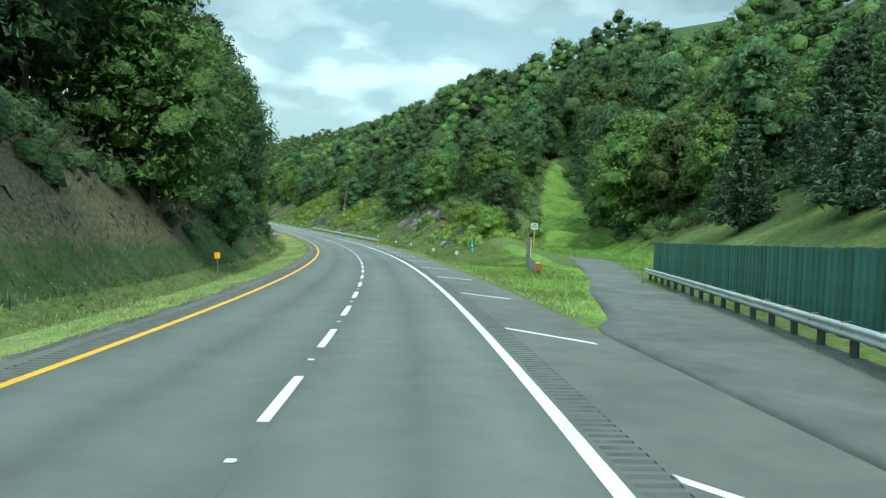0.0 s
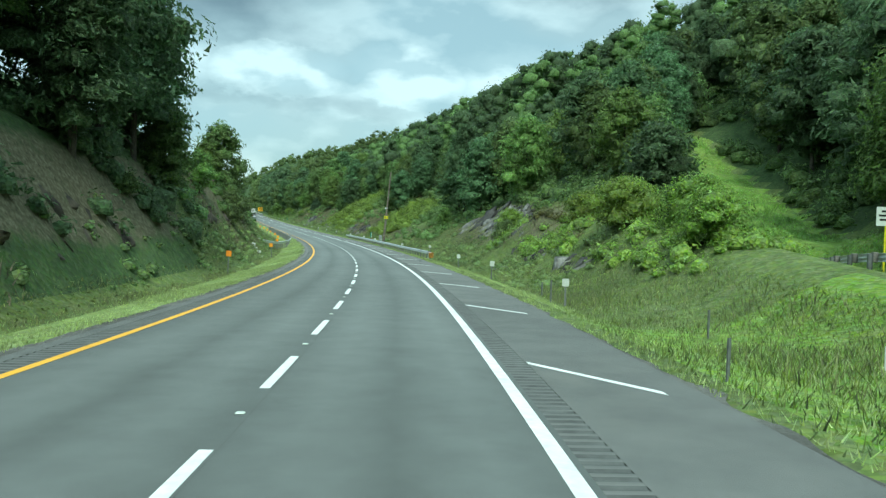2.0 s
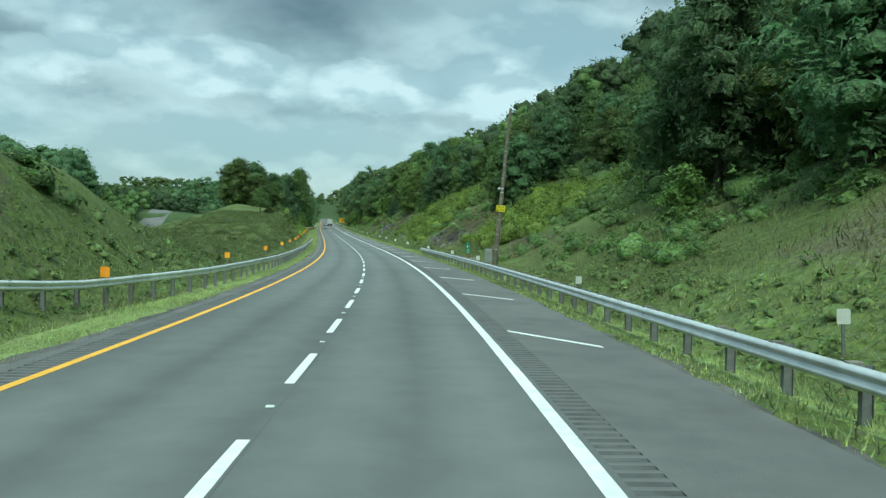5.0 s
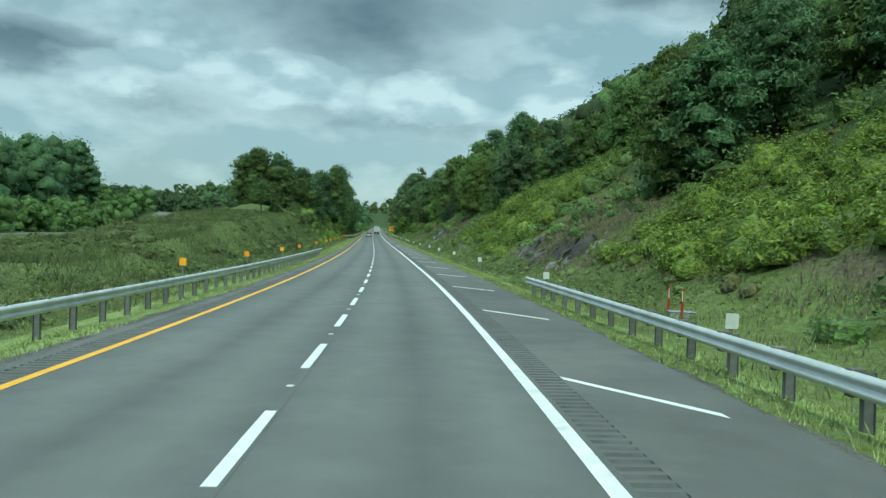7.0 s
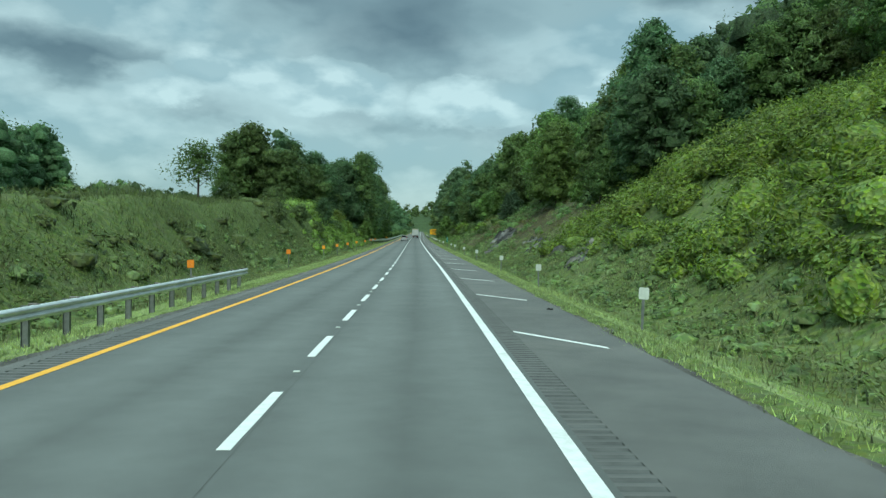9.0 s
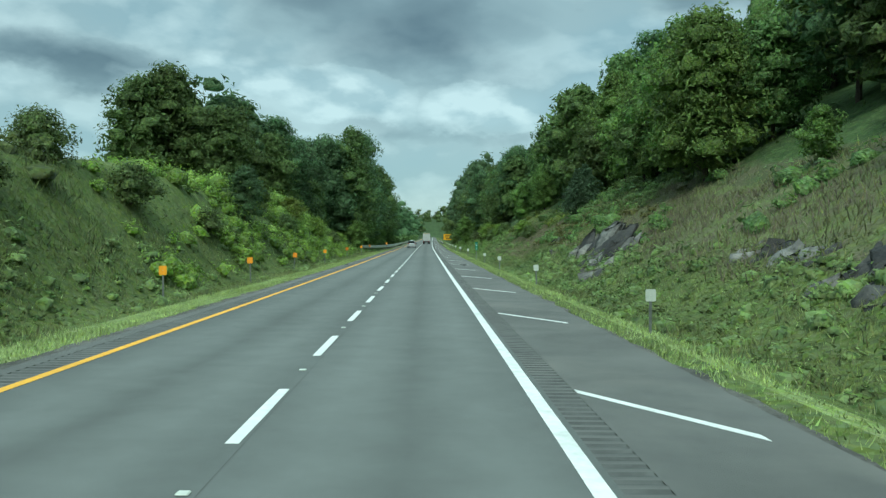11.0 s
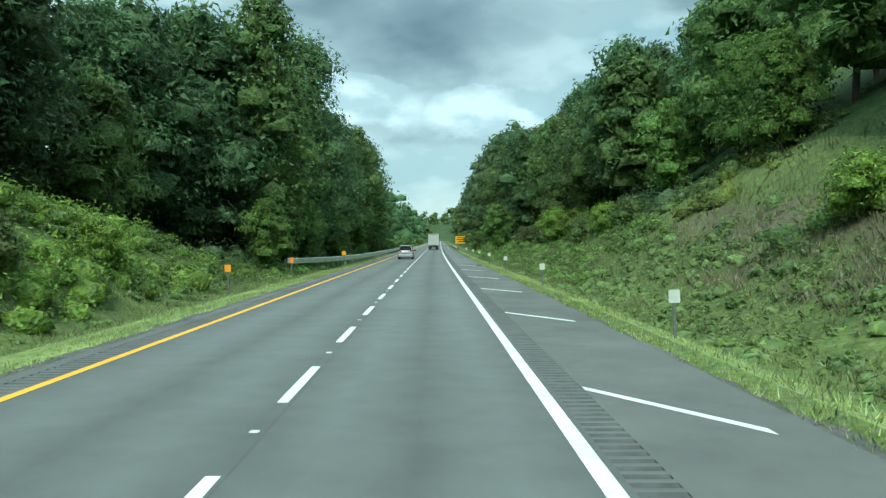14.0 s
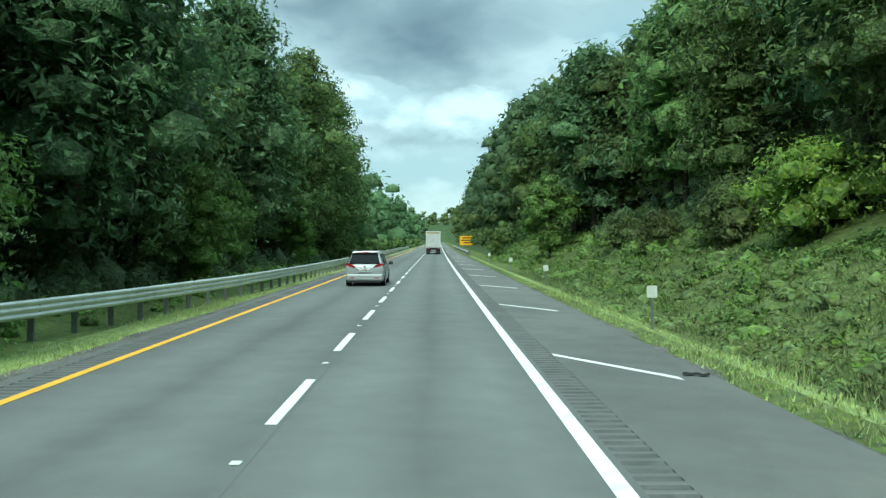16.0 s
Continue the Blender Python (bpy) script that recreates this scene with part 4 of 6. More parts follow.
PROTO = {
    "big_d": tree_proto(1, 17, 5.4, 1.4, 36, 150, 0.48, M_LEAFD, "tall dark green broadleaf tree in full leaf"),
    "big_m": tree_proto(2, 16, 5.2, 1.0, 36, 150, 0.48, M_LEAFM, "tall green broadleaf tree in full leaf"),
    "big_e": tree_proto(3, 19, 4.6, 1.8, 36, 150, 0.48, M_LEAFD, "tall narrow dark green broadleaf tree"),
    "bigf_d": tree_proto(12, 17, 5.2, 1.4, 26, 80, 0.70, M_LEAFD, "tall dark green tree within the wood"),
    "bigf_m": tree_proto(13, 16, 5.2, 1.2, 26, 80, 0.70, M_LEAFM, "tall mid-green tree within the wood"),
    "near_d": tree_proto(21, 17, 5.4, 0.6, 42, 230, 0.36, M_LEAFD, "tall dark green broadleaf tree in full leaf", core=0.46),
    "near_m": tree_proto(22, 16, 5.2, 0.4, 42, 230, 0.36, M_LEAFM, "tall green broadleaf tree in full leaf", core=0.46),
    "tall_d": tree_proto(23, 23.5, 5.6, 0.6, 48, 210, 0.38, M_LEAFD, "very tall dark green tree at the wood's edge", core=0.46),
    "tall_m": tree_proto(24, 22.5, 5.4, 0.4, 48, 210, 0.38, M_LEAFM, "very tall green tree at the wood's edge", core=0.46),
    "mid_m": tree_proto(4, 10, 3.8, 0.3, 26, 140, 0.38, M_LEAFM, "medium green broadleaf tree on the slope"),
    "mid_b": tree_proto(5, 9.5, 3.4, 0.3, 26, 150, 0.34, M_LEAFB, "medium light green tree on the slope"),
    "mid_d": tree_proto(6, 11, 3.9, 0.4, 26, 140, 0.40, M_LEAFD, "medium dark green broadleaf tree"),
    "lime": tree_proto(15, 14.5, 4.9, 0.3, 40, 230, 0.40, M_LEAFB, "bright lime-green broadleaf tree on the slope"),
    "small": tree_proto(7, 4.6, 2.0, 0.1, 14, 150, 0.24, M_LEAFB, "small light green sapling"),
    "bush": tree_proto(8, 2.2, 1.8, -0.2, 13, 280, 0.13, M_BUSH, "low leafy green bush", name="bush"),
    "bush_y": tree_proto(14, 2.6, 1.9, -0.2, 14, 330, 0.125, M_LIME, "bright yellow-green leafy bush", name="bush"),
    "sparse": tree_proto(9, 5.6, 2.7, 1.3, 24, 120, 0.22, M_LEAFM, "small airy tree with thin open crown", core=0.2),
    "pine": pine_proto(10, 9.0, 3.0, 15, 34, M_NEEDLE, "dark green pine tree with layered branches"),
    "pine_s": pine_proto(11, 5.5, 2.6, 11, 34, M_NEEDLE, "squat dark green pine tree"),
}
TREE_N = 0


def plant(kind, s, u, scale=1.0, yaw=None, sink=0.25):
    global TREE_N
    TREE_N += 1
    if kind[:4] in ("big_", "bigf") and abs(u) < 18.5 and (s < 48 or 420 < s < 490):
        kind = "near_d" if kind[-1] != "m" else "near_m"
    z = float(height(s, u)) - sink * scale
    return copy_thing(PROTO[kind], place(s, u, z, random.uniform(0, 360) if yaw is None else yaw, scale, tilt=False))


def woods(kinds, s0, s1, u0, u1, gap, smin, smax, seed, keep=None):
    """Trees at uneven spacing over a stretch of the plan."""
    rng = np.random.default_rng(seed)
    s = s0
    while s < s1:
        u = u0 + rng.uniform(0, gap * 0.6)
        while u < u1:
            ss, uu = s + rng.uniform(-0.45, 0.45) * gap, u + rng.uniform(-0.3, 0.3) * gap
            if keep is None or keep(ss, uu):
                plant(kinds[rng.integers(len(kinds))], ss, uu, rng.uniform(smin, smax), rng.uniform(0, 360))
            u += gap * rng.uniform(0.8, 1.25)
        s += gap * 0.95


def off_corridor(s, u):
    """Keeps trees off the grassed lane that climbs behind the escape ramp."""
    return not (s < 168 and abs(u - lane_c(s)) < lane_w(s) + 2.4) and not (s < 95 and u < ip(s, TOE_R) + 3.5)


BIG, MID = ["big_d", "big_m", "big_e", "big_m"], ["mid_m", "mid_d", "mid_b", "mid_m"]
# where the trees begin on the hillside: open slopes of vines and weeds lie below
TREE_EDGE = [(0, 22), (112, 20), (124, 25), (155, 25), (160, 18), (175, 19), (196, 24), (214, 28), (236, 27), (239, 17), (253, 18), (258, 20), (270, 24), (285, 27), (300, 26.5), (306, 18), (345, 19), (356, 21), (384, 21), (392, 17), (420, 21), (432, 21), (444, 18), (452, 16), (600, 15.5)]


def above_edge(s, u):
    return u > ip(s, TREE_EDGE) and off_corridor(s, u)


# left wooded bank at the start, its rock cut, the mound and the far wood
woods(BIG, -6, 46, -25, -17.5, 6.6, 0.8, 1.0, 21)
woods(["near_m", "near_d", "near_m"], 12, 102, -15.4, -14.8, 5.6, 0.76, 0.95, 20)
woods(BIG, 49, 101, -21.5, -14.4, 6.6, 0.8, 1.0, 22)
woods(["bush", "mid_d", "bush"], 52, 112, -13.8, -12.6, 8.0, 0.5, 0.75, 23)
for k, s, u, sc in (("bush", 136.5, -15.4, 1.2), ("bush", 139.5, -15.2, 1.3), ("small", 135, -17, 0.9), ("small", 163, -17.0, 0.8), ("small", 120, -15, 0.8), ("bush", 134, -14.4, 1.0),
                    ("bush", 141, -14.2, 0.8), ("bush", 150, -14.5, 0.9), ("bush", 129, -13.6, 0.9), ("sparse", 313, -20.5, 1.0), ("bush", 316, -18.5, 0.9), ("bush", 335, -14.5, 1.0),
                    ("mid_d", 356.3, -14.0, 0.42), ("bush", 331, -17, 1.1), ("bush", 323, -15, 0.8), ("bush", 345, -13.6, 0.8), ("small", 366, -15, 0.7), ("bush", 372, -13.8, 0.9),
                    ("bush_y", 378, -14.6, 1.0), ("bush_y", 392, -14.0, 0.9), ("bush", 404, -13.2, 0.9), ("bush_y", 412, -13.4, 0.8)):
    plant(k, s, u, sc)
plant("mid_m", 138, -16.0, 0.82, sink=2.2)
woods(["big_m", "mid_m", "big_m", "mid_b"], 394, 410, -27.5, -21, 6.0, 0.66, 0.84, 24)
woods(["big_m", "big_d", "big_m"], 390, 412, -37, -29, 6.4, 0.92, 1.08, 19)
woods(["big_m", "big_d", "big_m"], 441, 570, -22.0, -16.5, 6.6, 1.1, 1.3, 25)
woods(["tall_m", "tall_d"], 438, 480, -17.2, -16.4, 6.2, 1.08, 1.2, 27)
woods(["tall_m", "tall_d"], 480, 515, -17.0, -16.2, 6.4, 0.9, 1.0, 18)
woods(["tall_m", "tall_m", "tall_d"], 516, 566, -14.8, -14.2, 5.8, 1.0, 1.12, 17)
woods(["near_m", "near_d", "mid_m"], 414, 440, -22.5, -18.5, 6.6, 0.85, 1.0, 30)
plant("big_d", 104, -16.0, 0.75)
plant("mid_d", 108.5, -16.2, 0.85)
plant("mid_m", 106.5, -14.6, 0.6)
woods(["mid_b", "mid_m", "mid_b"], 438, 560, -14.4, -13.2, 5.0, 0.45, 0.75, 26)
# right hillside
for k, s, u, sc in (("pine", 40, 24.5, 0.9), ("pine", 47, 28, 1.15), ("pine", 56, 27, 1.0), ("pine", 34, 22.5, 0.75), ("pine", 52, 33, 1.2), ("mid_d", 44, 31.5, 0.9), ("lime", 91, 33.4, 1.05), ("lime", 101, 35.2, 0.85),
                    ("mid_m", 83, 34.5, 1.2), ("mid_b", 66, 30.5, 1.0), ("mid_m", 74, 35, 1.1), ("mid_b", 147.5, 20.6, 1.1), ("mid_m", 163, 23.0, 1.2), ("mid_m", 131, 24.5, 0.95), ("mid_b", 121, 22.5, 0.9), ("mid_m", 124.5, 26.8, 0.85), ("mid_d", 122.5, 24.8, 0.6), ("mid_d", 139, 25.5, 1.1), ("mid_m", 155, 24, 1.0), ("big_e", 180, 20.5, 0.85), ("big_e", 316, 23.2, 0.86), ("big_d", 187, 21.5, 0.8),
                    ("bush_y", 98, 14, 1.2), ("bush_y", 92, 15.5, 1.2), ("bush_y", 103, 16, 1.3), ("bush_y", 87, 14, 1.0), ("bush_y", 107, 14.5, 1.0), ("bush_y", 131, 14.6, 1.0), ("bush", 128, 13.2, 0.9),
                    ("small", 175, 16, 0.8), ("pine", 381.5, 17.2, 0.62), ("pine_s", 383.5, 18.6, 1.0), ("mid_d", 110, 42, 1.0), ("mid_d", 116.5, 44.5, 1.1), ("big_d", 123.5, 47, 0.8), ("mid_d", 130, 48.5, 1.2), ("big_d", 137, 51.5, 0.8), ("mid_d", 144, 53, 1.1), ("big_d", 172, 54, 0.8), ("mid_d", 164, 46.5, 1.2), ("big_d", 166, 57, 0.8), ("sparse", 120, 26.4, 1.1), ("mid_d", 150, 40.5, 1.0), ("mid_d", 158, 47.6, 0.9), ("mid_m", 160, 50.5, 0.9), ("bush_y", 466, 14.8, 1.5), ("bush", 473, 14.2, 1.4), ("bush_y", 459, 15.2, 1.2),
                    ("bush", 449, 14, 1.1), ("bush_y", 444, 15, 1.0), ("bush", 437, 15, 1.1), ("bush", 481, 13.2, 1.1), ("bush", 490, 13.4, 1.2), ("bush", 398, 14.2, 0.9), ("lime", 431, 21.5, 0.55), ("lime", 424.5, 20.5, 0.5), ("mid_b", 439, 18.8, 0.8), ("bush_y", 406, 14.6, 0.9)):
    plant(k, s, u, sc)
woods(["bigf_d", "bigf_m"] + MID, 20, 130, 36, 50, 8.0, 0.8, 1.05, 32, off_corridor)
woods(["bigf_d", "bigf_m"], 126, 182, 44, 66, 8.0, 0.8, 1.0, 15, lambda s, u: u > lane_c(s) + 6.5 or s > 172)
woods(MID, 112, 200, 18, 40, 7.4, 0.85, 1.1, 33, above_edge)
woods(MID, 196, 306, 17, 40, 7.2, 0.72, 1.0, 34, above_edge)
woods(["bigf_d", "bigf_m", "big_m", "mid_d"], 306, 352, 17, 34, 7.4, 0.60, 0.80, 35, above_edge)
woods(["mid_b", "mid_m", "lime", "mid_m"], 352, 392, 20.5, 36, 6.8, 0.85, 1.1, 29, above_edge)
woods(["mid_b", "mid_m", "mid_m", "lime"], 392, 404, 21, 36, 6.4, 0.95, 1.25, 28, above_edge)
woods(["near_d", "bigf_m", "near_m"], 404, 413, 21, 36, 6.6, 0.98, 1.12, 16, above_edge)
woods(["big_d", "bigf_m", "big_m"], 415, 433, 18, 36, 7.0, 0.72, 0.92, 26, above_edge)
woods(["big_d", "bigf_m", "big_m"], 434, 474, 15.0, 29, 7.2, 0.78, 1.0, 36, above_edge)
woods(["big_d", "bigf_m", "big_m"], 474, 512, 15.0, 29, 7.2, 0.82, 1.0, 31, above_edge)
woods(["big_d", "bigf_m", "big_m"], 512, 575, 15.5, 29, 7.4, 0.98, 1.2, 39)
woods(["small", "bush", "mid_b"], 494, 560, 11.8, 13.5, 7.5, 0.55, 0.85, 37)
woods(["small", "mid_m"], 310, 420, 17.0, 20.5, 8.5, 0.6, 0.9, 38, above_edge)
print("trees", TREE_N)


def far_woods(name, label, s0, s1, u0, u1, n, seed, hmin, hmax, wide=0.30, n_cl=6, leaves=30, leaf=1.0, keep=None, material=None):
    """Distant crowns past counting: leafy clumps, one object."""
    rng = np.random.default_rng(seed)
    s, u = rng.uniform(s0, s1, n), rng.uniform(u0, u1, n)
    if keep is not None:
        ok = np.array([keep(a, b) for a, b in zip(s, u)])
        s, u = s[ok], u[ok]
    P = world_pts(s, u, height(s, u))
    cl = []
    for p in P:
        h = rng.uniform(hmin, hmax)
        for c in crown_clumps(rng, h, h * wide * rng.uniform(0.8, 1.25), -0.5, n_cl):
            cl.append((p[0] + c[0], p[1] + c[1], p[2] + c[2], c[3] * 1.15, c[4] * 1.2))
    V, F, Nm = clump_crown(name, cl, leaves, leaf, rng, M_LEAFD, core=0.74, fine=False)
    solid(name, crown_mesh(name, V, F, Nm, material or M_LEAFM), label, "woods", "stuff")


HILL_UP = lambda s, u: s > 170 or (off_corridor(s, u) and abs(u - lane_c(s)) > lane_w(s) + 5.5)
far_woods("hillside_woods", "dense mid-green woods covering the steep hillside", 0, 700, 38, 135, 430, 41, 8.5, 13, n_cl=9, leaves=36, leaf=0.72, wide=0.42, keep=HILL_UP)
far_woods("hillside_woods", "dense dark green woods covering the steep hillside", 0, 700, 38, 135, 360, 51, 8.5, 13, n_cl=9, leaves=36, leaf=0.72, wide=0.42, keep=HILL_UP, material=M_LEAFD)
far_woods("valley_woods", "dense green woods far along the valley", 570, 1250, 13, 110, 310, 42, 15, 20, leaf=1.5, leaves=16, material=M_LEAFM)
far_woods("valley_woods", "dense dark woods along the far highway", 570, 1250, -90, -14, 260, 43, 17, 23, leaf=1.5, leaves=16, material=M_LEAFD)
far_woods("valley_woods", "tall dark woods close along the distant highway", 580, 800, 15.5, 25, 80, 54, 23, 29, wide=0.22, n_cl=12, leaves=26, leaf=1.0, material=M_LEAFD)
far_woods("bank_woods", "dense woods on the bank top", -40, 108, -70, -26, 85, 44, 13, 18, n_cl=9, leaves=40, leaf=0.8)
far_woods("bank_woods", "leafy saplings behind the bank trees", -12, 60, -36, -25, 34, 49, 8, 12, n_cl=9, leaves=40, leaf=0.7)
far_woods("median_woods", "dense dark woods behind the grassy mound", 398, 570, -36, -22, 80, 46, 14, 19, n_cl=8, leaves=24, material=M_LEAFD)
far_woods("opposite_woods", "wooded rise beyond the opposite carriageway", 230, 450, -118, -84, 210, 47, 15, 22, n_cl=16, leaves=46, leaf=0.62, wide=0.34, material=M_LEAFD, keep=lambda s, u: s < 400 or u < -93)
far_woods("opposite_woods", "low wooded rise far beyond the opposite carriageway", 450, 620, -118, -74, 110, 55, 6, 10, n_cl=9, leaves=30, leaf=0.7, wide=0.4, material=M_LEAFD)
far_woods("opposite_brush", "green brush below the far woods", 230, 430, -84, -70, 150, 48, 4, 8, n_cl=8, leaves=34, leaf=0.5, wide=0.5, material=M_LEAFM)
far_woods("roadside_brush", "low green brush along the distant verge", 560, 900, 11.5, 16, 130, 52, 1.5, 4, n_cl=5, leaves=14, leaf=0.6, wide=0.6)
far_woods("roadside_brush", "low brush behind the distant median rail", 560, 900, -15, -10.5, 120, 53, 1.5, 4, n_cl=5, leaves=14, leaf=0.6, wide=0.6)
far_woods("distant_hill_woods", "blue-green wooded hill closing the valley", 1300, 2000, -420, 420, 300, 45, 12, 20, wide=0.6, n_cl=4, leaf=4.0, leaves=12)


# ---- undergrowth, vines and grass ----
def cover(name, label, regions, per_m2, leaf, material, lift, seed, patch=None, lump=0.0, aspect=0.55, up=1.2):
    """Leaves spread over the banks in low lumps, past counting."""
    rng = np.random.default_rng(seed)
    PP = []
    for s0, s1, u0, u1 in regions:
        n = int((s1 - s0) * abs(u1 - u0) * per_m2)
        s, u = rng.uniform(s0, s1, n), rng.uniform(min(u0, u1), max(u0, u1), n)
        if patch is not None:
            ok = patch(s, u) + rng.normal(0, 0.25, n) > 0
            s, u = s[ok], u[ok]
        w = np.clip(rough(s * 4.3, u * 4.3, 1.0) * 0.5 + 0.5, 0, 1.4)
        z = height(s, u) + lift * rng.uniform(0, 1, len(s)) ** 0.6 + lump * w
        PP.append(world_pts(s, u, z))
    P = np.concatenate(PP)
    nrm = np.tile([0, 0, up], (len(P), 1)) + rng.normal(0, 0.35, (len(P), 3))
    V, F = leaf_tris(P, nrm, leaf, rng, aspect, 0.45)
    solid(name, mesh_np(name, V, F, material), label, "undergrowth", "stuff")
    return len(P)


def blades(name, label, regions, per_m2, h, wdt, material, seed, patch=None):
    """Grass: one bent three-cornered blade each."""
    rng = np.random.default_rng(seed)
    VV = []
    for s0, s1, u0, u1 in regions:
        n = int((s1 - s0) * abs(u1 - u0) * per_m2)
        s, u = rng.uniform(s0, s1, n), rng.uniform(min(u0, u1), max(u0, u1), n)
        if patch is not None:
            ok = patch(s, u) + rng.normal(0, 0.25, n) > 0
            s, u = s[ok], u[ok]
        n = len(s)
        p = world_pts(s, u, height(s, u) - 0.02)
        a = rng.uniform(0, 2 * np.pi, n)
        hh = h * rng.uniform(0.4, 1.25, n) * (0.75 + 0.4 * np.clip(rough(s * 3, u * 3, 1), -1, 1))
        d = np.stack([np.cos(a), np.sin(a), 0 * a], 1) * wdt * rng.uniform(0.6, 1.4, n)[:, None]
        tip = p + np.stack([rng.normal(0, 0.42, n) * hh, rng.normal(0, 0.42, n) * hh, hh], 1)
        VV.append(np.stack([p - d, p + d, tip], 1).reshape(-1, 3))
    V = np.concatenate(VV)
    solid(name, mesh_np(name, V, np.arange(len(V)).reshape(-1, 3), material), label, "grass", "stuff")
    return len(V) // 3


def wave(k, off):
    return lambda s, u: rough(s * k + off, u * k - off, 1.0) * 0.7


def ramp_l(s):
    """The escape ramp's edge towards the highway."""
    return ip(s, [(-40, 4.95), (21.5, 4.95), (23.2, 5.9), (35.4, 8.7), (46, 12.0), (95, 23.8), (98, 24.5)])


DOME_N = len(ICO1_V)


def brush(name, label, regions, per_m2, r0, r1, flat, leaves, leaf, material, seed, patch=None):
    """Low leafy humps crowding a slope, past counting."""
    rng = np.random.default_rng(seed)
    SU = []
    for s0, s1, u0, u1 in regions:
        n = int((s1 - s0) * abs(u1 - u0) * per_m2)
        s, u = rng.uniform(s0, s1, n), rng.uniform(min(u0, u1), max(u0, u1), n)
        if patch is not None:
            ok = patch(s, u) + rng.normal(0, 0.2, n) > 0
            s, u = s[ok], u[ok]
        SU.append(np.stack([s, u], 1))
    SU = np.concatenate(SU)
    n = len(SU)
    r = r0 + (r1 - r0) * rng.uniform(0, 1, n) ** 1.6
    sc = np.stack([r, r, r * flat * rng.uniform(0.7, 1.2, n)], 1)
    c = world_pts(SU[:, 0], SU[:, 1], height(SU[:, 0], SU[:, 1])) + np.array([0, 0, 0.12]) * sc
    core = ICO1_V[None] * (1 + 0.22 * rng.normal(0, 1, (n, DOME_N, 1))) * sc[:, None] * 0.62 + c[:, None]
    CF = (DOME_F[None] + (np.arange(n) * DOME_N)[:, None, None]).reshape(-1, 3)
    d = rng.normal(0, 1, (n, leaves, 3))
    d[..., 2] = np.abs(d[..., 2]) * 1.1 - 0.15
    d /= np.linalg.norm(d, axis=2, keepdims=True)
    p = (c[:, None] + d * sc[:, None] * rng.uniform(0.74, 1.2, (n, leaves, 1))).reshape(-1, 3)
    v, f = leaf_tris(p, d.reshape(-1, 3) + np.array([0, 0, 0.6]), leaf, rng)
    V = np.concatenate([core.reshape(-1, 3), v])
    F = np.concatenate([CF, f + n * DOME_N])
    up = np.array([0, 0, 0.25])
    Nm = np.concatenate([np.tile(ICO1_V + up, (n, 1)), np.repeat(d.reshape(-1, 3) + up + rng.normal(0, 0.28, (n * leaves, 3)), 3, axis=0)])
    solid(name, mesh_np(name, V, F, material, smooth=True, normals=Nm), label, "undergrowth", "stuff")
    return len(F)


def vine_zone(s, u):
    """The two vine-smothered slopes, with ragged borders."""
    one = np.minimum.reduce([s - 258 - 0.4 * (u - 11), 307 - s, u - 10.6 - 0.06 * np.abs(s - 275), 31 - u])
    two = np.minimum.reduce([s - 212, 236 - s, u - 15 + 0.12 * (s - 224), 27 - u])
    return np.clip(np.maximum(one, two) * 0.5 + 0.5 * rough(s, u, 1.4), -1, 1)


NB = []
NB.append(blades("verge_grass", "pale mown grass on the verge", [(66, 480, 4.86, 6.6), (228, 285, 4.5, 4.9), (380, 400, 4.62, 4.9), (-5, 480, -10.2, -6.9)], 84, 0.15, 0.013, M_GRASS, 61))
NB.append(blades("verge_grass", "pale grass at the ramp's mouth", [(24, 66, 5.02, 7.2)], 60, 0.17, 0.014, M_GRASS, 72, lambda s, u: (ramp_l(s) - 0.15 - u) * 3))
NB.append(blades("bank_grass", "rough tall grass on the banks", [(66, 460, 7.0, 12.5), (186, 222, 12.5, 15), (-5, 104, -11.8, -10.0), (104, 450, -13.5, -10.0)], 34, 0.34, 0.017, M_GRASSD, 62))
NB.append(blades("mound_grass", "tall rank grass on the rounded mound", [(178, 335, -32, -12.0)], 26, 0.62, 0.022, M_GRASSM, 77))
NB.append(blades("ramp_grass", "bright green grass beside the escape ramp", [(30, 80, 5.4, 13.0), (78, 108, 16, 31), (60, 112, 7.0, 13)], 44, 0.24, 0.016, M_GRASSB, 63, lambda s, u: np.where(u > 13, 1.0, (ramp_l(s) - 0.2 - u) * 3)))
NB.append(cover("bank_weeds", "low green weeds covering the banks", [(98, 186, 7.4, 13.5), (212, 480, 7.4, 13.5), (20, 104, -11.8, -10.4), (104, 460, -14.5, -10.6)], 34, 0.125, M_WEED, 0.25, 64, wave(0.9, 3), 0.15))
NB.append(blades("bank_herbs", "pale green herbs along the ditch", [(64, 480, 6.6, 11), (-5, 104, -11.6, -10.2), (104, 450, -13, -10.2)], 22, 0.24, 0.013, M_GRASS, 73, wave(0.8, 23)))
NB.append(blades("slope_grass", "coarse grass on the upper slopes", [(100, 190, 12.5, 20), (222, 262, 12.5, 27), (300, 430, 12.5, 22)], 16, 0.5, 0.026, M_GRASSD, 78))
NB.append(blades("lush_grass", "lush green grass on the lower bank", [(430, 500, 7, 14)], 34, 0.42, 0.018, M_GRASSM, 79))
NB.append(brush("bank_tufts", "small leafy tufts on the banks", [(96, 188, 7.8, 13.5), (220, 500, 7.8, 13.5), (50, 440, -14.5, -11.0)], 0.42, 0.22, 0.75, 0.8, 22, 0.17, M_BUSH, 81, wave(0.8, 11)))
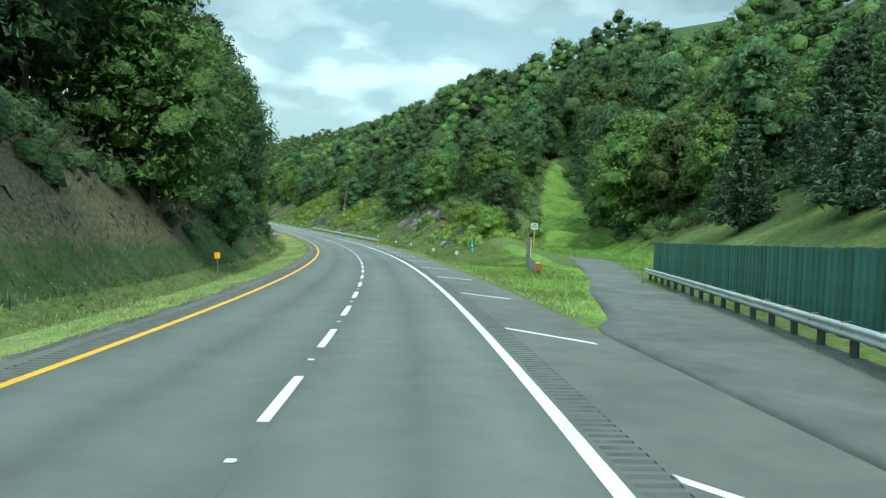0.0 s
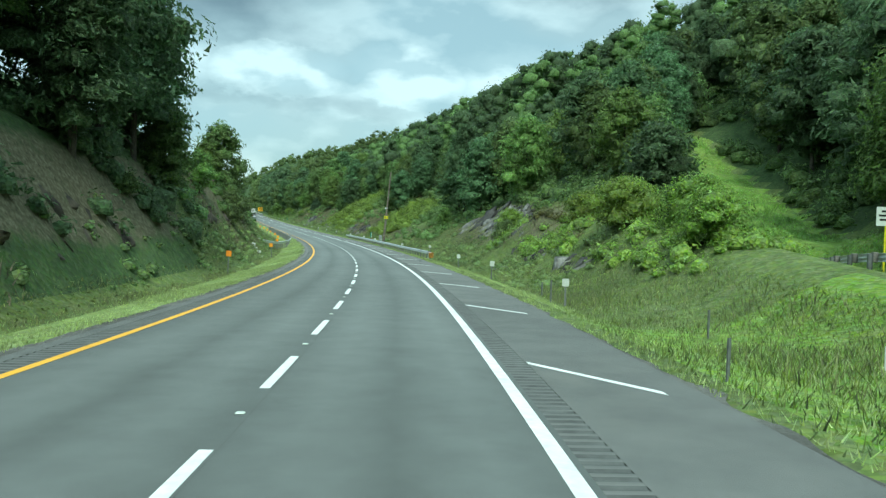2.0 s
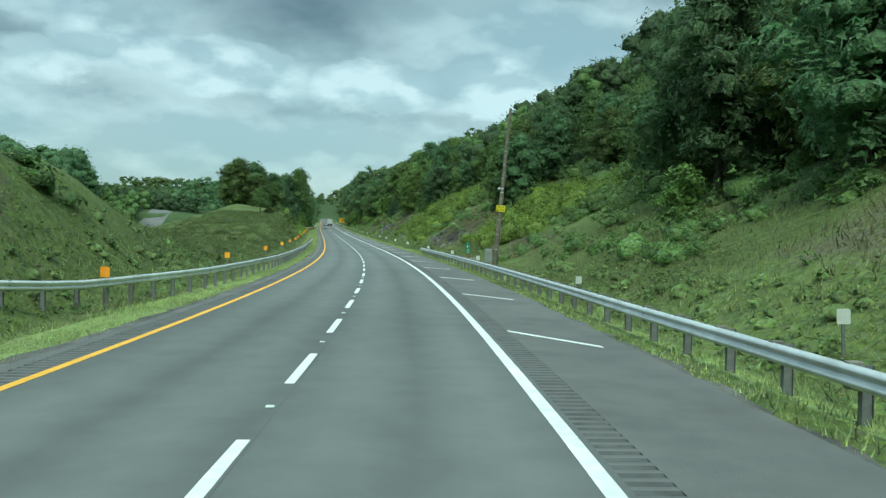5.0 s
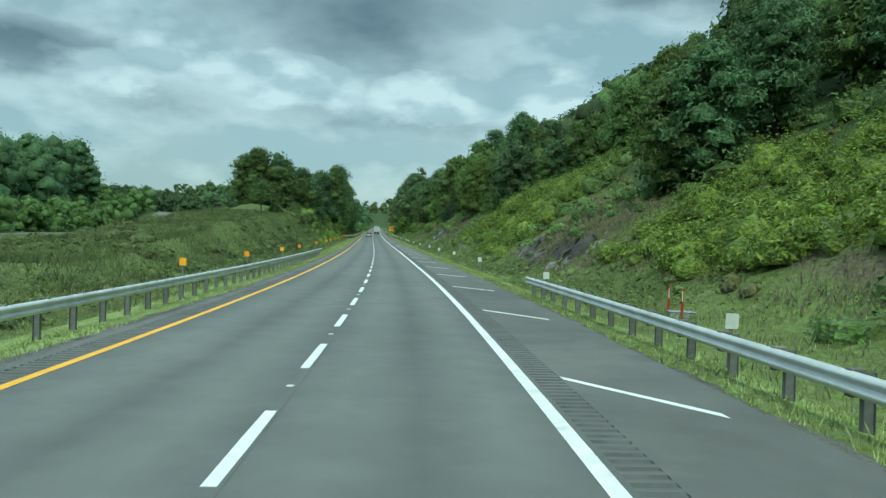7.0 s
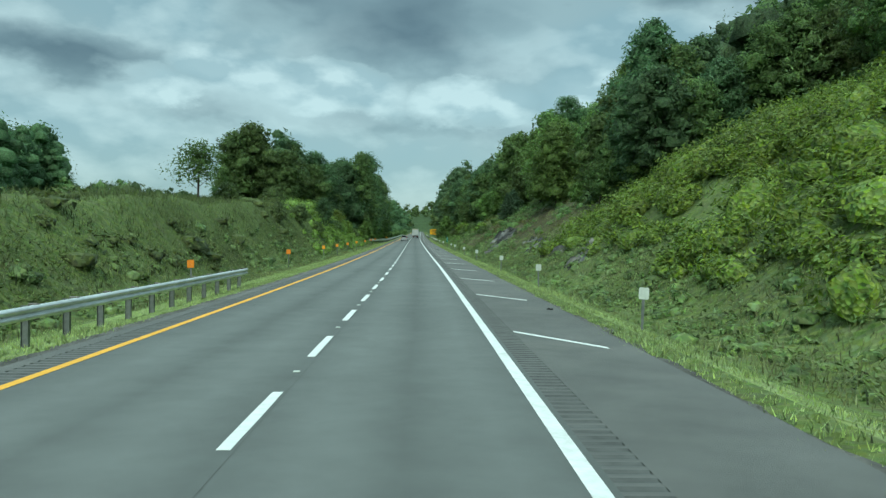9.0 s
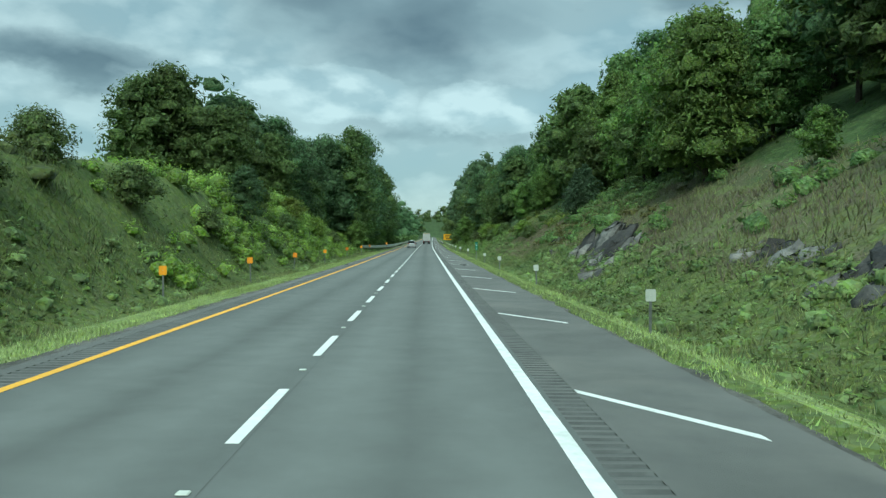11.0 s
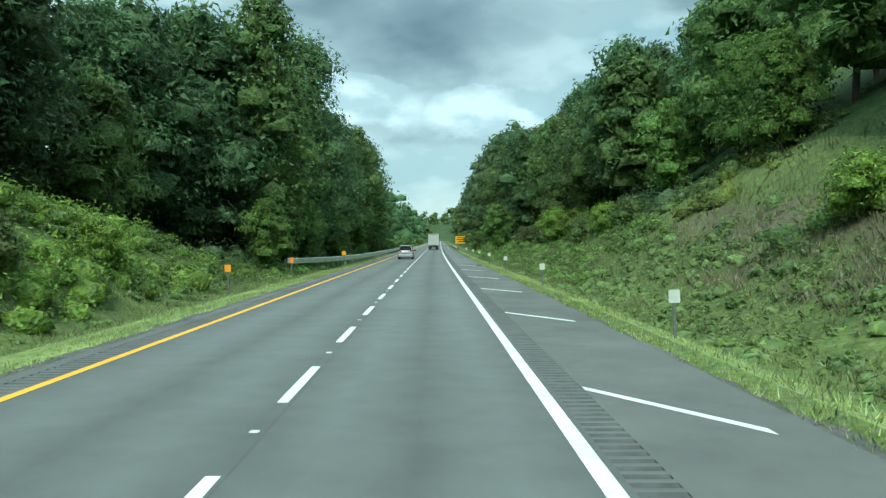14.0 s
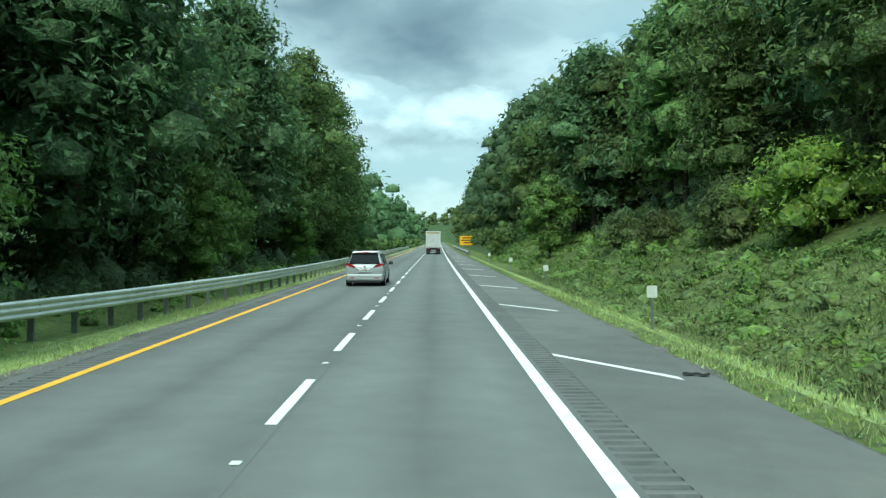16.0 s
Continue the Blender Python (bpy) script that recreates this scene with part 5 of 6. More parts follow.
NB.append(brush("lush_herbs", "lush light green herbs on the bank and ditch", [(94, 130, 6.9, 13), (130, 190, 7.2, 11.5), (222, 476, 6.9, 13), (104, 440, -13.2, -10.4)], 1.15, 0.22, 0.62, 0.75, 24, 0.13, M_WEED, 92, lambda s, u: 0.5 + 0.6 * rough(s * 0.9 + 5, u * 0.9 + 7, 1.0)))
NB.append(brush("bank_brush", "leafy brush on the upper bank", [(112, 212, 12.0, 21), (236, 262, 12, 20), (306, 420, 13, 21), (110, 178, -19, -13.6)], 0.22, 0.6, 1.6, 0.75, 36, 0.28, M_LEAFM, 65, lambda s, u: np.where((s > 130) & (s < 157) & (u > 0) & (u < 18), -2.0, 0.7 * rough(s * 0.6 + 9, u * 0.6 - 9, 1.0))))
NB.append(brush("slope_brush", "scrubby green brush between the hillside trees", [(112, 330, 19, 42), (124, 176, 42, 60)], 0.12, 1.0, 2.4, 0.8, 70, 0.38, M_LEAFM, 82, lambda s, u: np.where((vine_zone(s, u) < 0) & ((s > 168) | (np.abs(u - lane_c(s)) > lane_w(s) + 0.8)), 1.0, -3.0)))
NB.append(brush("hill_brush", "scrubby green brush on the hill above the screen", [(24, 128, 19, 54)], 0.16, 0.9, 2.4, 0.8, 70, 0.38, M_LEAFM, 83, lambda s, u: np.where((u > ip(s, TOE_R) + 1.2) & (np.abs(u - lane_c(s)) > lane_w(s) + 0.8), 1.0, -3.0)))
NB.append(brush("ramp_scrub", "dry olive scrub on the slope beside the escape ramp", [(48, 112, 18, 40)], 0.45, 0.35, 0.95, 0.8, 34, 0.2, M_VINEO, 94, lambda s, u: np.minimum(u - 20.6 - (s - 45.9) * 0.265, ip(s, TOE_R) + 7 - u) * 0.4 + 0.4 * rough(s, u, 1.1) - 2.0 * (np.abs(u - lane_c(s)) < lane_w(s) + 0.5)))
NB.append(brush("cut_brush", "leafy green brush on the open cut", [(384, 436, 15.4, 23), (408, 436, 12, 16), (356, 384, 17, 24)], 0.55, 0.4, 1.1, 0.75, 46, 0.2, M_BUSH, 95, lambda s, u: 0.35 + 0.7 * rough(s * 0.7 + 3, u * 0.7 + 8, 1.0)))
NB.append(brush("vine_blanket", "dense bright green vines blanketing a steep bank", [(208, 308, 10.5, 32)], 0.62, 0.7, 2.0, 0.8, 130, 0.23, M_VINE, 66, vine_zone))
NB.append(brush("vine_dome", "heaped yellow-green vines over a hump on the bank", [(266, 304, 13, 24)], 0.55, 0.7, 1.7, 0.8, 110, 0.22, M_LIME, 93, lambda s, u: 0.9 - 1.5 * (((s - 287) / 14) ** 2 + ((u - 18.5) / 5) ** 2) + 0.5 * rough(s, u, 1.3)))
NB.append(brush("mound_vines", "yellow-green vines over a low mound", [(84, 118, 11.5, 23), (121, 131, 11, 14)], 1.3, 0.45, 1.1, 0.75, 46, 0.18, M_LIME, 84, lambda s, u: np.where(s < 118, 0.55, 0.0) + 0.7 * rough(s * 0.7 + 19, u * 0.7 - 19, 1.0)))
NB.append(brush("olive_vines", "olive vines on the rocky bank", [(362, 382, 12.6, 18), (352, 362, 16, 21), (116, 128, 14, 18)], 0.95, 0.4, 0.95, 0.75, 44, 0.19, M_VINEO, 67, wave(0.9, 5)))
NB.append(brush("ditch_vines", "lush green vines on the median bank", [(332, 430, -19.5, -11.6)], 0.75, 0.5, 1.4, 0.8, 70, 0.19, M_LIME, 74, lambda s, u: 0.75 + 0.7 * rough(s * 0.5 + 41, u * 0.5 - 41, 1.0)))
NB.append(brush("median_weeds", "bright weeds behind the median rail", [(440, 560, -14.2, -10.6)], 0.6, 0.3, 0.8, 0.8, 34, 0.16, M_LEAFB, 87))
NB.append(brush("median_vines", "leafy vines on the low median bank", [(408, 440, -16.5, -11.8)], 0.55, 0.4, 1.1, 0.85, 38, 0.17, M_LEAFB, 91))
NB.append(brush("upper_vines", "yellow-green vines below the roadside wood", [(418, 450, 14.5, 21), (388, 418, 16.5, 24)], 0.5, 0.5, 1.4, 0.8, 50, 0.2, M_LIME, 90, wave(0.6, 61)))
NB.append(brush("lush_weeds", "lush bright weeds below the wooded bank", [(424, 560, 8.6, 15.5)], 0.62, 0.35, 1.0, 0.8, 36, 0.19, M_LEAFB, 85, lambda s, u: 0.8 + 0.7 * rough(s * 0.7 + 29, u * 0.7 - 29, 1.0)))
NB.append(blades("dry_weeds", "dry brown weeds on the bank", [(196, 245, 13, 17), (232, 258, 11, 15), (306, 350, 11, 19), (118, 150, 11, 18), (110, 160, -17, -12), (0, 80, -17.5, -11.5)], 18, 0.5, 0.026, M_DRY, 68, wave(0.5, 31)))
NB.append(blades("dry_bank_grass", "dry tan grass on the rocky cut", [(350, 376, 12.5, 20), (376, 414, 10.6, 17), (236, 260, 11.5, 19)], 58, 0.46, 0.02, M_DRY, 96, lambda s, u: 0.45 + 0.6 * rough(s * 0.8 + 2, u * 1.1, 1.0) - 0.9 * ((s > 360) & (s < 382) & (u < 17.5) & (u > 12.8))))
NB.append(brush("slope_scrub", "olive scrub on the open slope", [(216, 262, 13, 28), (100, 128, 12, 22)], 0.25, 0.3, 0.9, 0.8, 30, 0.2, M_GRASSD, 86, wave(0.6, 3)))
NB.append(brush("mound_bushes", "darker weeds on the grassy mound", [(190, 330, -36, -12)], 0.16, 0.5, 1.5, 0.6, 46, 0.24, M_GRASSM, 75, wave(0.55, 57)))
NB.append(brush("dark_undergrowth", "dark undergrowth below the trees", [(48, 112, -20, -13.0), (-5, 50, -28, -14.6), (434, 560, -20, -13.0), (432, 560, 15, 19)], 0.28, 0.6, 1.8, 1.1, 36, 0.28, M_LEAFD, 70))
NB.append(blades("wall_tufts", "tufts of grass at the foot of the ramp rail", [(12, 47, 8, 16)], 70, 0.24, 0.016, M_GRASSB, 88, lambda s, u: (0.34 - np.abs(u - 8.45 - (s - 15.5) * 0.22)) * 2 + 0.7 * rough(s * 2, u, 1.0) - 0.3))
NB.append(blades("ramp_edge_grass", "bright grass strip beside the climbing ramp", [(44, 100, 15, 34)], 34, 0.34, 0.022, M_GRASSB, 89, lambda s, u: (2.2 - np.abs(u - 17.4 - (s - 45.9) * 0.265)) * 2))
NB.append(blades("lane_grass", "bright green grass lane climbing the hill", [(74, 168, 20, 55)], 44, 0.36, 0.04, M_GRASSB, 71, lambda s, u: np.where(rough(s * 2.2, u * 2.2, 1.0) > -0.6, (lane_w(s) - np.abs(u - lane_c(s))) * 0.8, -1.0)))
print("cover", NB, sum(NB))


# ---- escape ramp, its glare screen and rails ----
def wall_u(s):
    return ip(s, [(-40, -3.2), (15.5, 9.0), (26.7, 11.4), (45.9, 15.7), (98, 29.5)])


def build_ramp():
    s = np.arange(4, 97, 2.0)
    f = np.array([0, 0.012, 0.15, 0.3, 0.45, 0.6, 0.75, 0.9, 1])
    Sg, Fg = np.meshgrid(s, f, indexing="ij")
    l, r = ramp_l(Sg), np.maximum(wall_u(Sg), 5.3) + 0.2
    Ug = l + (r - l) * Fg
    edge = 0.12 * rough(Sg * 9, Ug * 9, 1.0) * (np.abs(Fg - 0.5) > 0.49) * (Sg > 26)
    V = world_pts(Sg, Ug + edge, height(Sg, Ug) + np.where(Fg == 0, -0.06, 0.03 + 0.0 * Sg)).reshape(-1, 3)
    b = len(f)
    i, j = np.meshgrid(np.arange(len(s) - 1), np.arange(b - 1), indexing="ij")
    k = (i * b + j).ravel()
    solid("escape_ramp", mesh_np("escape_ramp", V, np.stack([k, k + 1, k + b + 1, k + b], 1), M_RAMP, True), "worn grey asphalt escape ramp climbing from the highway", "ramp", "structure")


build_ramp()

W_BEAM = [(0.00, 0.310), (-0.030, 0.290), (-0.080, 0.255), (-0.080, 0.215), (-0.012, 0.165), (-0.012, 0.145), (-0.080, 0.095), (-0.080, 0.055), (-0.030, 0.020), (0.00, 0.0),
          (0.006, 0.004), (-0.024, 0.024), (-0.072, 0.060), (-0.072, 0.092), (-0.004, 0.147), (-0.004, 0.163), (-0.072, 0.218), (-0.072, 0.250), (-0.026, 0.285), (0.006, 0.306)]

THRIE = [(x, c + dz) for c in (0.43, 0.253, 0.076) for x, dz in ((-0.012, 0.08), (-0.082, 0.032), (-0.082, -0.032), (-0.012, -0.08))]
THRIE += [(x + 0.008, z) for x, z in THRIE[::-1]]


def mesh_of(bm, name, material):
    me = bpy.data.meshes.new(name)
    bm.to_mesh(me); bm.free()
    me.materials.append(material)
    return me


def i_post():
    w, d, t = 0.05, 0.08, 0.008
    pts = [(-w, -d), (w, -d), (w, -d + t), (t, -d + t), (t, d - t), (w, d - t), (w, d), (-w, d), (-w, d - t), (-t, d - t), (-t, -d + t), (-w, -d + t)]
    bm = bmesh.new()
    lo = [bm.verts.new((y, x, -0.5)) for x, y in pts]
    hi = [bm.verts.new((y, x, 0.74)) for x, y in pts]
    bm.faces.new(hi)
    for i in range(12):
        bm.faces.new((lo[i], lo[(i + 1) % 12], hi[(i + 1) % 12], hi[i]))
    bmesh.ops.recalc_face_normals(bm, faces=bm.faces)
    return mesh_of(bm, "post", M_GREYPOST)


POST_ME = i_post()
BLOCK_ME = mesh_of(box(-0.10, 0.10, -0.075, 0.075, 0.43, 0.79, 0.012), "blockout", M_POSTW)


def guard_rail(label, path, side, posts=1.905, group="", z_beam=0.46, on_ground=False, shape=W_BEAM):
    """A W-beam rail along (s, u) points; side +1 faces the road from its right, -1 from its left."""
    a = np.array(path, float)
    s0, s1 = a[0, 0], a[-1, 0]
    u_at = lambda s: float(np.interp(s, a[:, 0], a[:, 1]))
    z_at = lambda s: float(height(s, u_at(s) + 0.4 * side)) * (0.95 if on_ground else 0.3)
    rail = thing("guard_rail", place(s0, u_at(s0), 0), label, "guard rail", group)
    inv = rail.matrix_world.inverted()
    prof = [(side * x, z) for x, z in shape]
    s = s0
    while s < s1 - 0.5:
        e = min(s + 7.62, s1)
        pts = [(t, u_at(t), z_at(t) + z_beam) for t in np.linspace(s - 0.04, e + 0.04, 5)]
        V, F = sweep(prof, pts, closed=True)
        V = np.array([(inv @ Vector(v))[:] for v in V.tolist()])
        part("beam", mesh_np("beam", V, F, M_STEEL), M_STEEL, rail, "galvanised corrugated beam")
        s = e
    n = int((s1 - s0) / posts)
    for i in range(n + 1):
        t = s0 + 0.3 + i * (s1 - s0 - 0.6) / n
        put("blockout", BLOCK_ME, rail, place(t, u_at(t) + side * 0.09, z_at(t), 0))
        put("post", POST_ME, rail, place(t, u_at(t) + side * 0.27, z_at(t), 0))
    return rail


def terminal(s, u, z, label, yaw=0.0):
    """A boxed rail end with a striped panel that faces the traffic."""
    t = thing("rail_terminal", place(s, u, z, yaw), label, "crash terminal")
    part("housing", box(-0.13, 0.10, 0.0, 1.15, 0.26, 0.74, 0.03, 2), M_STEEL, t, "galvanised steel housing")
    part("foot", box(-0.05, 0.05, 0.55, 0.68, -0.4, 0.27, 0.008), M_GREYPOST, t)
    part("anchor_strut", tube((0, 0.1, 0.05), (0, 2.4, 0.12), 0.03, 0.03, 8), M_STEEL, t)
    part("panel", box(-0.25, 0.25, -0.05, -0.015, 0.21, 0.73, 0.01), M_PANELY, t, "yellow striped panel")
    for k in range(4):
        bm = bmesh.new()
        c, hw, lim = -0.29 + 0.193 * k, 0.052, 0.235
        ring = []
        for d in (c - hw, c + hw):           # band z = x + d, kept inside the panel
            ring.append((max(-lim, -lim - d), min(lim, lim - d), d))
        (a0, b0, d0), (a1, b1, d1) = ring
        pts = [(a0, a0 + d0), (b0, b0 + d0)]
        if b0 >= lim - 1e-6 and b1 < lim:
            pts.append((lim, lim))
        pts += [(b1, b1 + d1), (a1, a1 + d1)]
        if a1 <= -lim + 1e-6 and a0 > -lim:
            pts.append((-lim, -lim))
        lo = [bm.verts.new((x, -0.051, 0.47 + zz)) for x, zz in pts]
        hi = [bm.verts.new((x, -0.056, 0.47 + zz)) for x, zz in pts]
        bm.faces.new(hi)
        for i in range(len(pts)):
            bm.faces.new((lo[i], lo[(i + 1) % len(pts)], hi[(i + 1) % len(pts)], hi[i]))
        bmesh.ops.recalc_face_normals(bm, faces=bm.faces)
        part("stripe", bm, M_BLACK, t, "black diagonal stripe")
    return t


G_RAIL = "guard rails along the highway"
guard_rail("galvanised guard rail beside the paved shoulder", [(132.2, 6.05), (140, 5.75), (152, 5.5), (221, 5.45)], 1, group=G_RAIL)
terminal(130.9, 6.2, -0.12, "boxed rail end with yellow and black stripes on the shoulder edge")
guard_rail("galvanised guard rail along the median, end flared away", [(147, -13.2), (158, -11.2), (172, -9.2), (190, -8.35), (278.5, -8.1)], -1, group=G_RAIL)
guard_rail("long galvanised guard rail below the median trees", [(447, -12.6), (455, -11.2), (462, -10.2), (474, -8.9), (488, -8.4), (660, -8.2)], -1, group=G_RAIL, z_beam=0.32, shape=THRIE)
guard_rail("galvanised guard rail beside the distant paved shoulder", [(560, 5.6), (680, 5.5)], 1, group=G_RAIL)
guard_rail("galvanised guard rail along the escape ramp's grassy side", [(52.7, 10.3), (55, 10.7), (60, 11.6), (65, 12.8), (75, 15.5), (80, 16.9), (90, 19.8), (100, 23.0)], -1, group=G_RAIL, on_ground=True)
terminal(51.4, 10.1, -0.03, "boxed rail end with yellow and black stripes on the ramp verge", -8)
guard_rail("guard rail at the foot of a green glare screen", [(9, 7.1), (15.5, 8.75), (26.7, 11.15), (45.9, 15.45)], 1, group=G_RAIL)


def glare_screen():
    t = thing("glare_screen", place(46, wall_u(46), 0), "tall dull green screen of folded upright panels behind a guard rail", "screen fence")
    bm = bmesh.new()
    prof = [(-0.20, 0.0), (-0.15, 0.045), (0.13, 0.045), (0.18, 0.0), (0.21, 0.0), (0.21, 0.018), (0.17, 0.018), (0.125, 0.063), (-0.145, 0.063), (-0.20, 0.018)]
    lo = [bm.verts.new((x, y, 0.30)) for x, y in prof]
    hi = [bm.verts.new((x, y, 2.36)) for x, y in prof]
    bm.faces.new(hi); bm.faces.new(lo[::-1])
    n = len(prof)
    for i in range(n):
        bm.faces.new((lo[i], lo[(i + 1) % n], hi[(i + 1) % n], hi[i]))
    bmesh.ops.recalc_face_normals(bm, faces=bm.faces)
    me = mesh_of(bm, "panel", M_FENCE)
    rng = np.random.default_rng(5)
    s, k = 46.0, 0
    ang = math.degrees(math.atan2(0.22, 1.0))
    while s > 6:
        z = float(height(s, wall_u(s))) * 0.5 + rng.uniform(-0.02, 0.02)
        m = place(s, wall_u(s) + 0.32, z, 90 - ang + rng.uniform(-2, 2), tilt=False) @ Matrix.Rotation(radians(rng.uniform(-0.8, 0.8)), 4, "Y")
        put("panel", me, t, m)
        s -= 0.405
        k += 1
    for zz in (0.55, 1.9):
        pts = [(a, wall_u(a) + 0.36, zz) for a in np.linspace(6, 46, 12)]
        V, F = sweep([(0, 0), (0.05, 0), (0.05, 0.08), (0, 0.08)], pts, closed=True)
        inv = t.matrix_world.inverted()
        part("cross_rail", mesh_np("cross_rail", np.array([(inv @ Vector(v))[:] for v in V.tolist()]), F, M_GREYPOST), M_GREYPOST, t)


glare_screen()


# ---- markers and signs ----
def rounded_plate(w, h, r, d):
    bm = bmesh.new()
    pts = []
    for cx, cz, a0 in ((w - r, h - r, 0), (-w + r, h - r, 90), (-w + r, -h + r, 180), (w - r, -h + r, 270)):
        for k in range(4):
            a = radians(a0 + 30 * k)
            pts.append((cx + r * math.cos(a), cz + r * math.sin(a)))
    f, b = [bm.verts.new((x, -d, z)) for x, z in pts], [bm.verts.new((x, 0, z)) for x, z in pts]
    bm.faces.new(f); bm.faces.new(b[::-1])
    n = len(pts)
    for i in range(n):
        bm.faces.new((f[i], b[i], b[(i + 1) % n], f[(i + 1) % n]))
    bmesh.ops.recalc_face_normals(bm, faces=bm.faces)
    return bm


def channel(h, w=0.035):
    bm = box(-w, w, -0.004, 0.004, -0.5, h)
    box(-w, -w + 0.006, 0.004, 0.03, -0.5, h, bm=bm)
    box(w - 0.006, w, 0.004, 0.03, -0.5, h, bm=bm)
    return bm


def marker(name, hgt, w, h, material, label, group):
    t = thing(name, PARK, label, "marker post", group)
    part("post", channel(hgt - h), M_GREYPOST, t, "thin grey steel post")
    bm = rounded_plate(w / 2, h / 2, 0.04, 0.006)
    bmesh.ops.translate(bm, verts=bm.verts, vec=(0, -0.006, hgt - h / 2))
    part("plate", bm, material, t)
    part("bolt", tube((0, -0.02, hgt - h / 2), (0, 0, hgt - h / 2), 0.012, 0.012, 6), M_STEEL, t)
    return t


WM = marker("marker_post", 1.14, 0.28, 0.32, M_PLATEW, "grey marker post with a white plate on the verge", "white marker posts")
OM = marker("marker_post", 1.56, 0.34, 0.38, M_PLATEO, "grey marker post with an orange plate on the median verge", "orange marker posts")
rng_m = random.Random(4)
for s, u in ((64, 6.2), (84.8, 7.0), (99.5, 6.3), (115.3, 6.5), (149.3, 8.9), (166, 7.6), (188.5, 6.5), (203.4, 6.5), (221.5, 6.4), (243, 6.2), (262.6, 6.2), (280, 6.2), (297, 6.2), (317, 6.1), (338.2, 6.3),
             (357.3, 6.2), (378, 6.6), (399.3, 6.0), (420, 5.9), (439.5, 5.9), (458, 6.0), (478, 6.2), (498, 6.3), (520, 6.2)):
    copy_thing(WM, place(s, u, float(height(s, u)), rng_m.uniform(-6, 6), tilt=False) @ pose(0, 0, 0, rng_m.uniform(-2, 2), rng_m.uniform(-3, 3)))
for s, u in ((47.2, -10.4), (106, -10.4), (136, -10.2), (162, -10.7), (184, -10.7), (205, -10.7), (226, -10.8), (243, -10.7), (261.5, -10.7), (278.5, -10.7), (306, -10.8), (328.7, -10.6), (344, -10.6), (359.5, -10.7),
             (378, -10.7), (398.9, -10.5), (420.5, -10.4), (437.8, -10.5), (449, -7.8)):
    copy_thing(OM, place(s, u, float(height(s, u)), rng_m.uniform(-8, 8), tilt=False) @ pose(0, 0, 0, rng_m.uniform(-2, 2), rng_m.uniform(-3, 3)))


def stake(s, u, h):
    t = thing("stake", place(s, u, float(height(s, u)), rng_m.uniform(0, 90), tilt=False), "short dark steel stake standing in the verge", "stake", "stakes in the verge")
    part("shaft", channel(h, 0.03), M_GREYPOST, t)


for s, u, h in ((67.5, 5.7, 0.75), (83.5, 6.1, 0.9), (75, 8.6, 0.8), (90, 7.2, 0.7)):
    stake(s, u, h)


def mile_marker(s, u, digit):
    t = thing("mile_marker", place(s, u, float(height(s, u)), 0, tilt=False), "tall green mile sign with white numerals on a steel post", "mile sign", "mile signs")
    part("post", channel(1.5, 0.03), M_GREYPOST, t, "thin green-grey steel post")
    for z, h in ((1.88, 0.54), (1.40, 0.40)):
        bm = rounded_plate(0.15, h / 2, 0.025, 0.005)
        bmesh.ops.translate(bm, verts=bm.verts, vec=(0, -0.006, z))
        pl = part("plate", bm, M_GREEN, t, "green plate")
        for word, size, dz in ((("MILE", 0.098, 0.16), ("6", 0.34, -0.09)) if h > 0.5 else (("." + digit, 0.36, 0.0),)):
            me = text_mesh(word, size, M_LETTER, 0.002)
            me.transform(Matrix.Translation((0, -0.0135, z + dz)))
            part("lettering", me, M_LETTER, pl, "white lettering")


for s, u, d in ((55.9, 6.15, "3"), (196.5, 6.9, "2"), (384.8, 6.15, "1")):
    mile_marker(s, u, d)


def bars(parent, x0, x1, rows, y, material):
    for z, h, a, b in rows:
        part("lettering", box(x0 + (x1 - x0) * a, x0 + (x1 - x0) * b, y - 0.004, y, z - h / 2, z + h / 2), material, parent)


def ramp_sign():
    s, u = 80.5, 17.4
    t = thing("ramp_sign", place(s, u, float(height(s, u)), 0, tilt=False), "small white sign on a thin yellow post by the ramp", "road sign")
    top = 3.85 - float(height(s, u))
    part("post", channel(top, 0.03), M_LEMON, t, "thin yellow post")
    bm = rounded_plate(0.38, 0.34, 0.04, 0.006)
    bmesh.ops.translate(bm, verts=bm.verts, vec=(0, -0.006, top - 0.3))
    p = part("plate", bm, M_PLATEW, t, "white plate")
    bars(p, -0.32, 0.32, [(top - 0.12, 0.07, 0.2, 0.8), (top - 0.27, 0.07, 0.05, 0.95), (top - 0.42, 0.07, 0.1, 0.9)], -0.0125, M_BLACK)


ramp_sign()


def far_sign():
    s, u = 680, 10.4
    z = float(height(s, u))
    t = thing("warning_sign", place(s, u, 0, 0, tilt=False), "large yellow-orange board with dark lines of lettering on two posts", "road sign")
    for x in (-1.7, 1.7):
        part("post", box(x - 0.08, x + 0.08, 0.03, 0.2, z - 0.6, 3.6, 0.01), M_GREYPOST, t)
    bm = rounded_plate(2.75, 1.5, 0.15, 0.02)
    bmesh.ops.translate(bm, verts=bm.verts, vec=(0, 0.02, 2.35))
    p = part("board", bm, M_SIGNY, t, "yellow-orange board")
    bars(p, -2.5, 2.5, [(3.2, 0.34, 0.12, 0.88), (2.45, 0.34, 0.06, 0.94), (1.65, 0.34, 0.2, 0.8)], -0.002, M_BLACK)


far_sign()


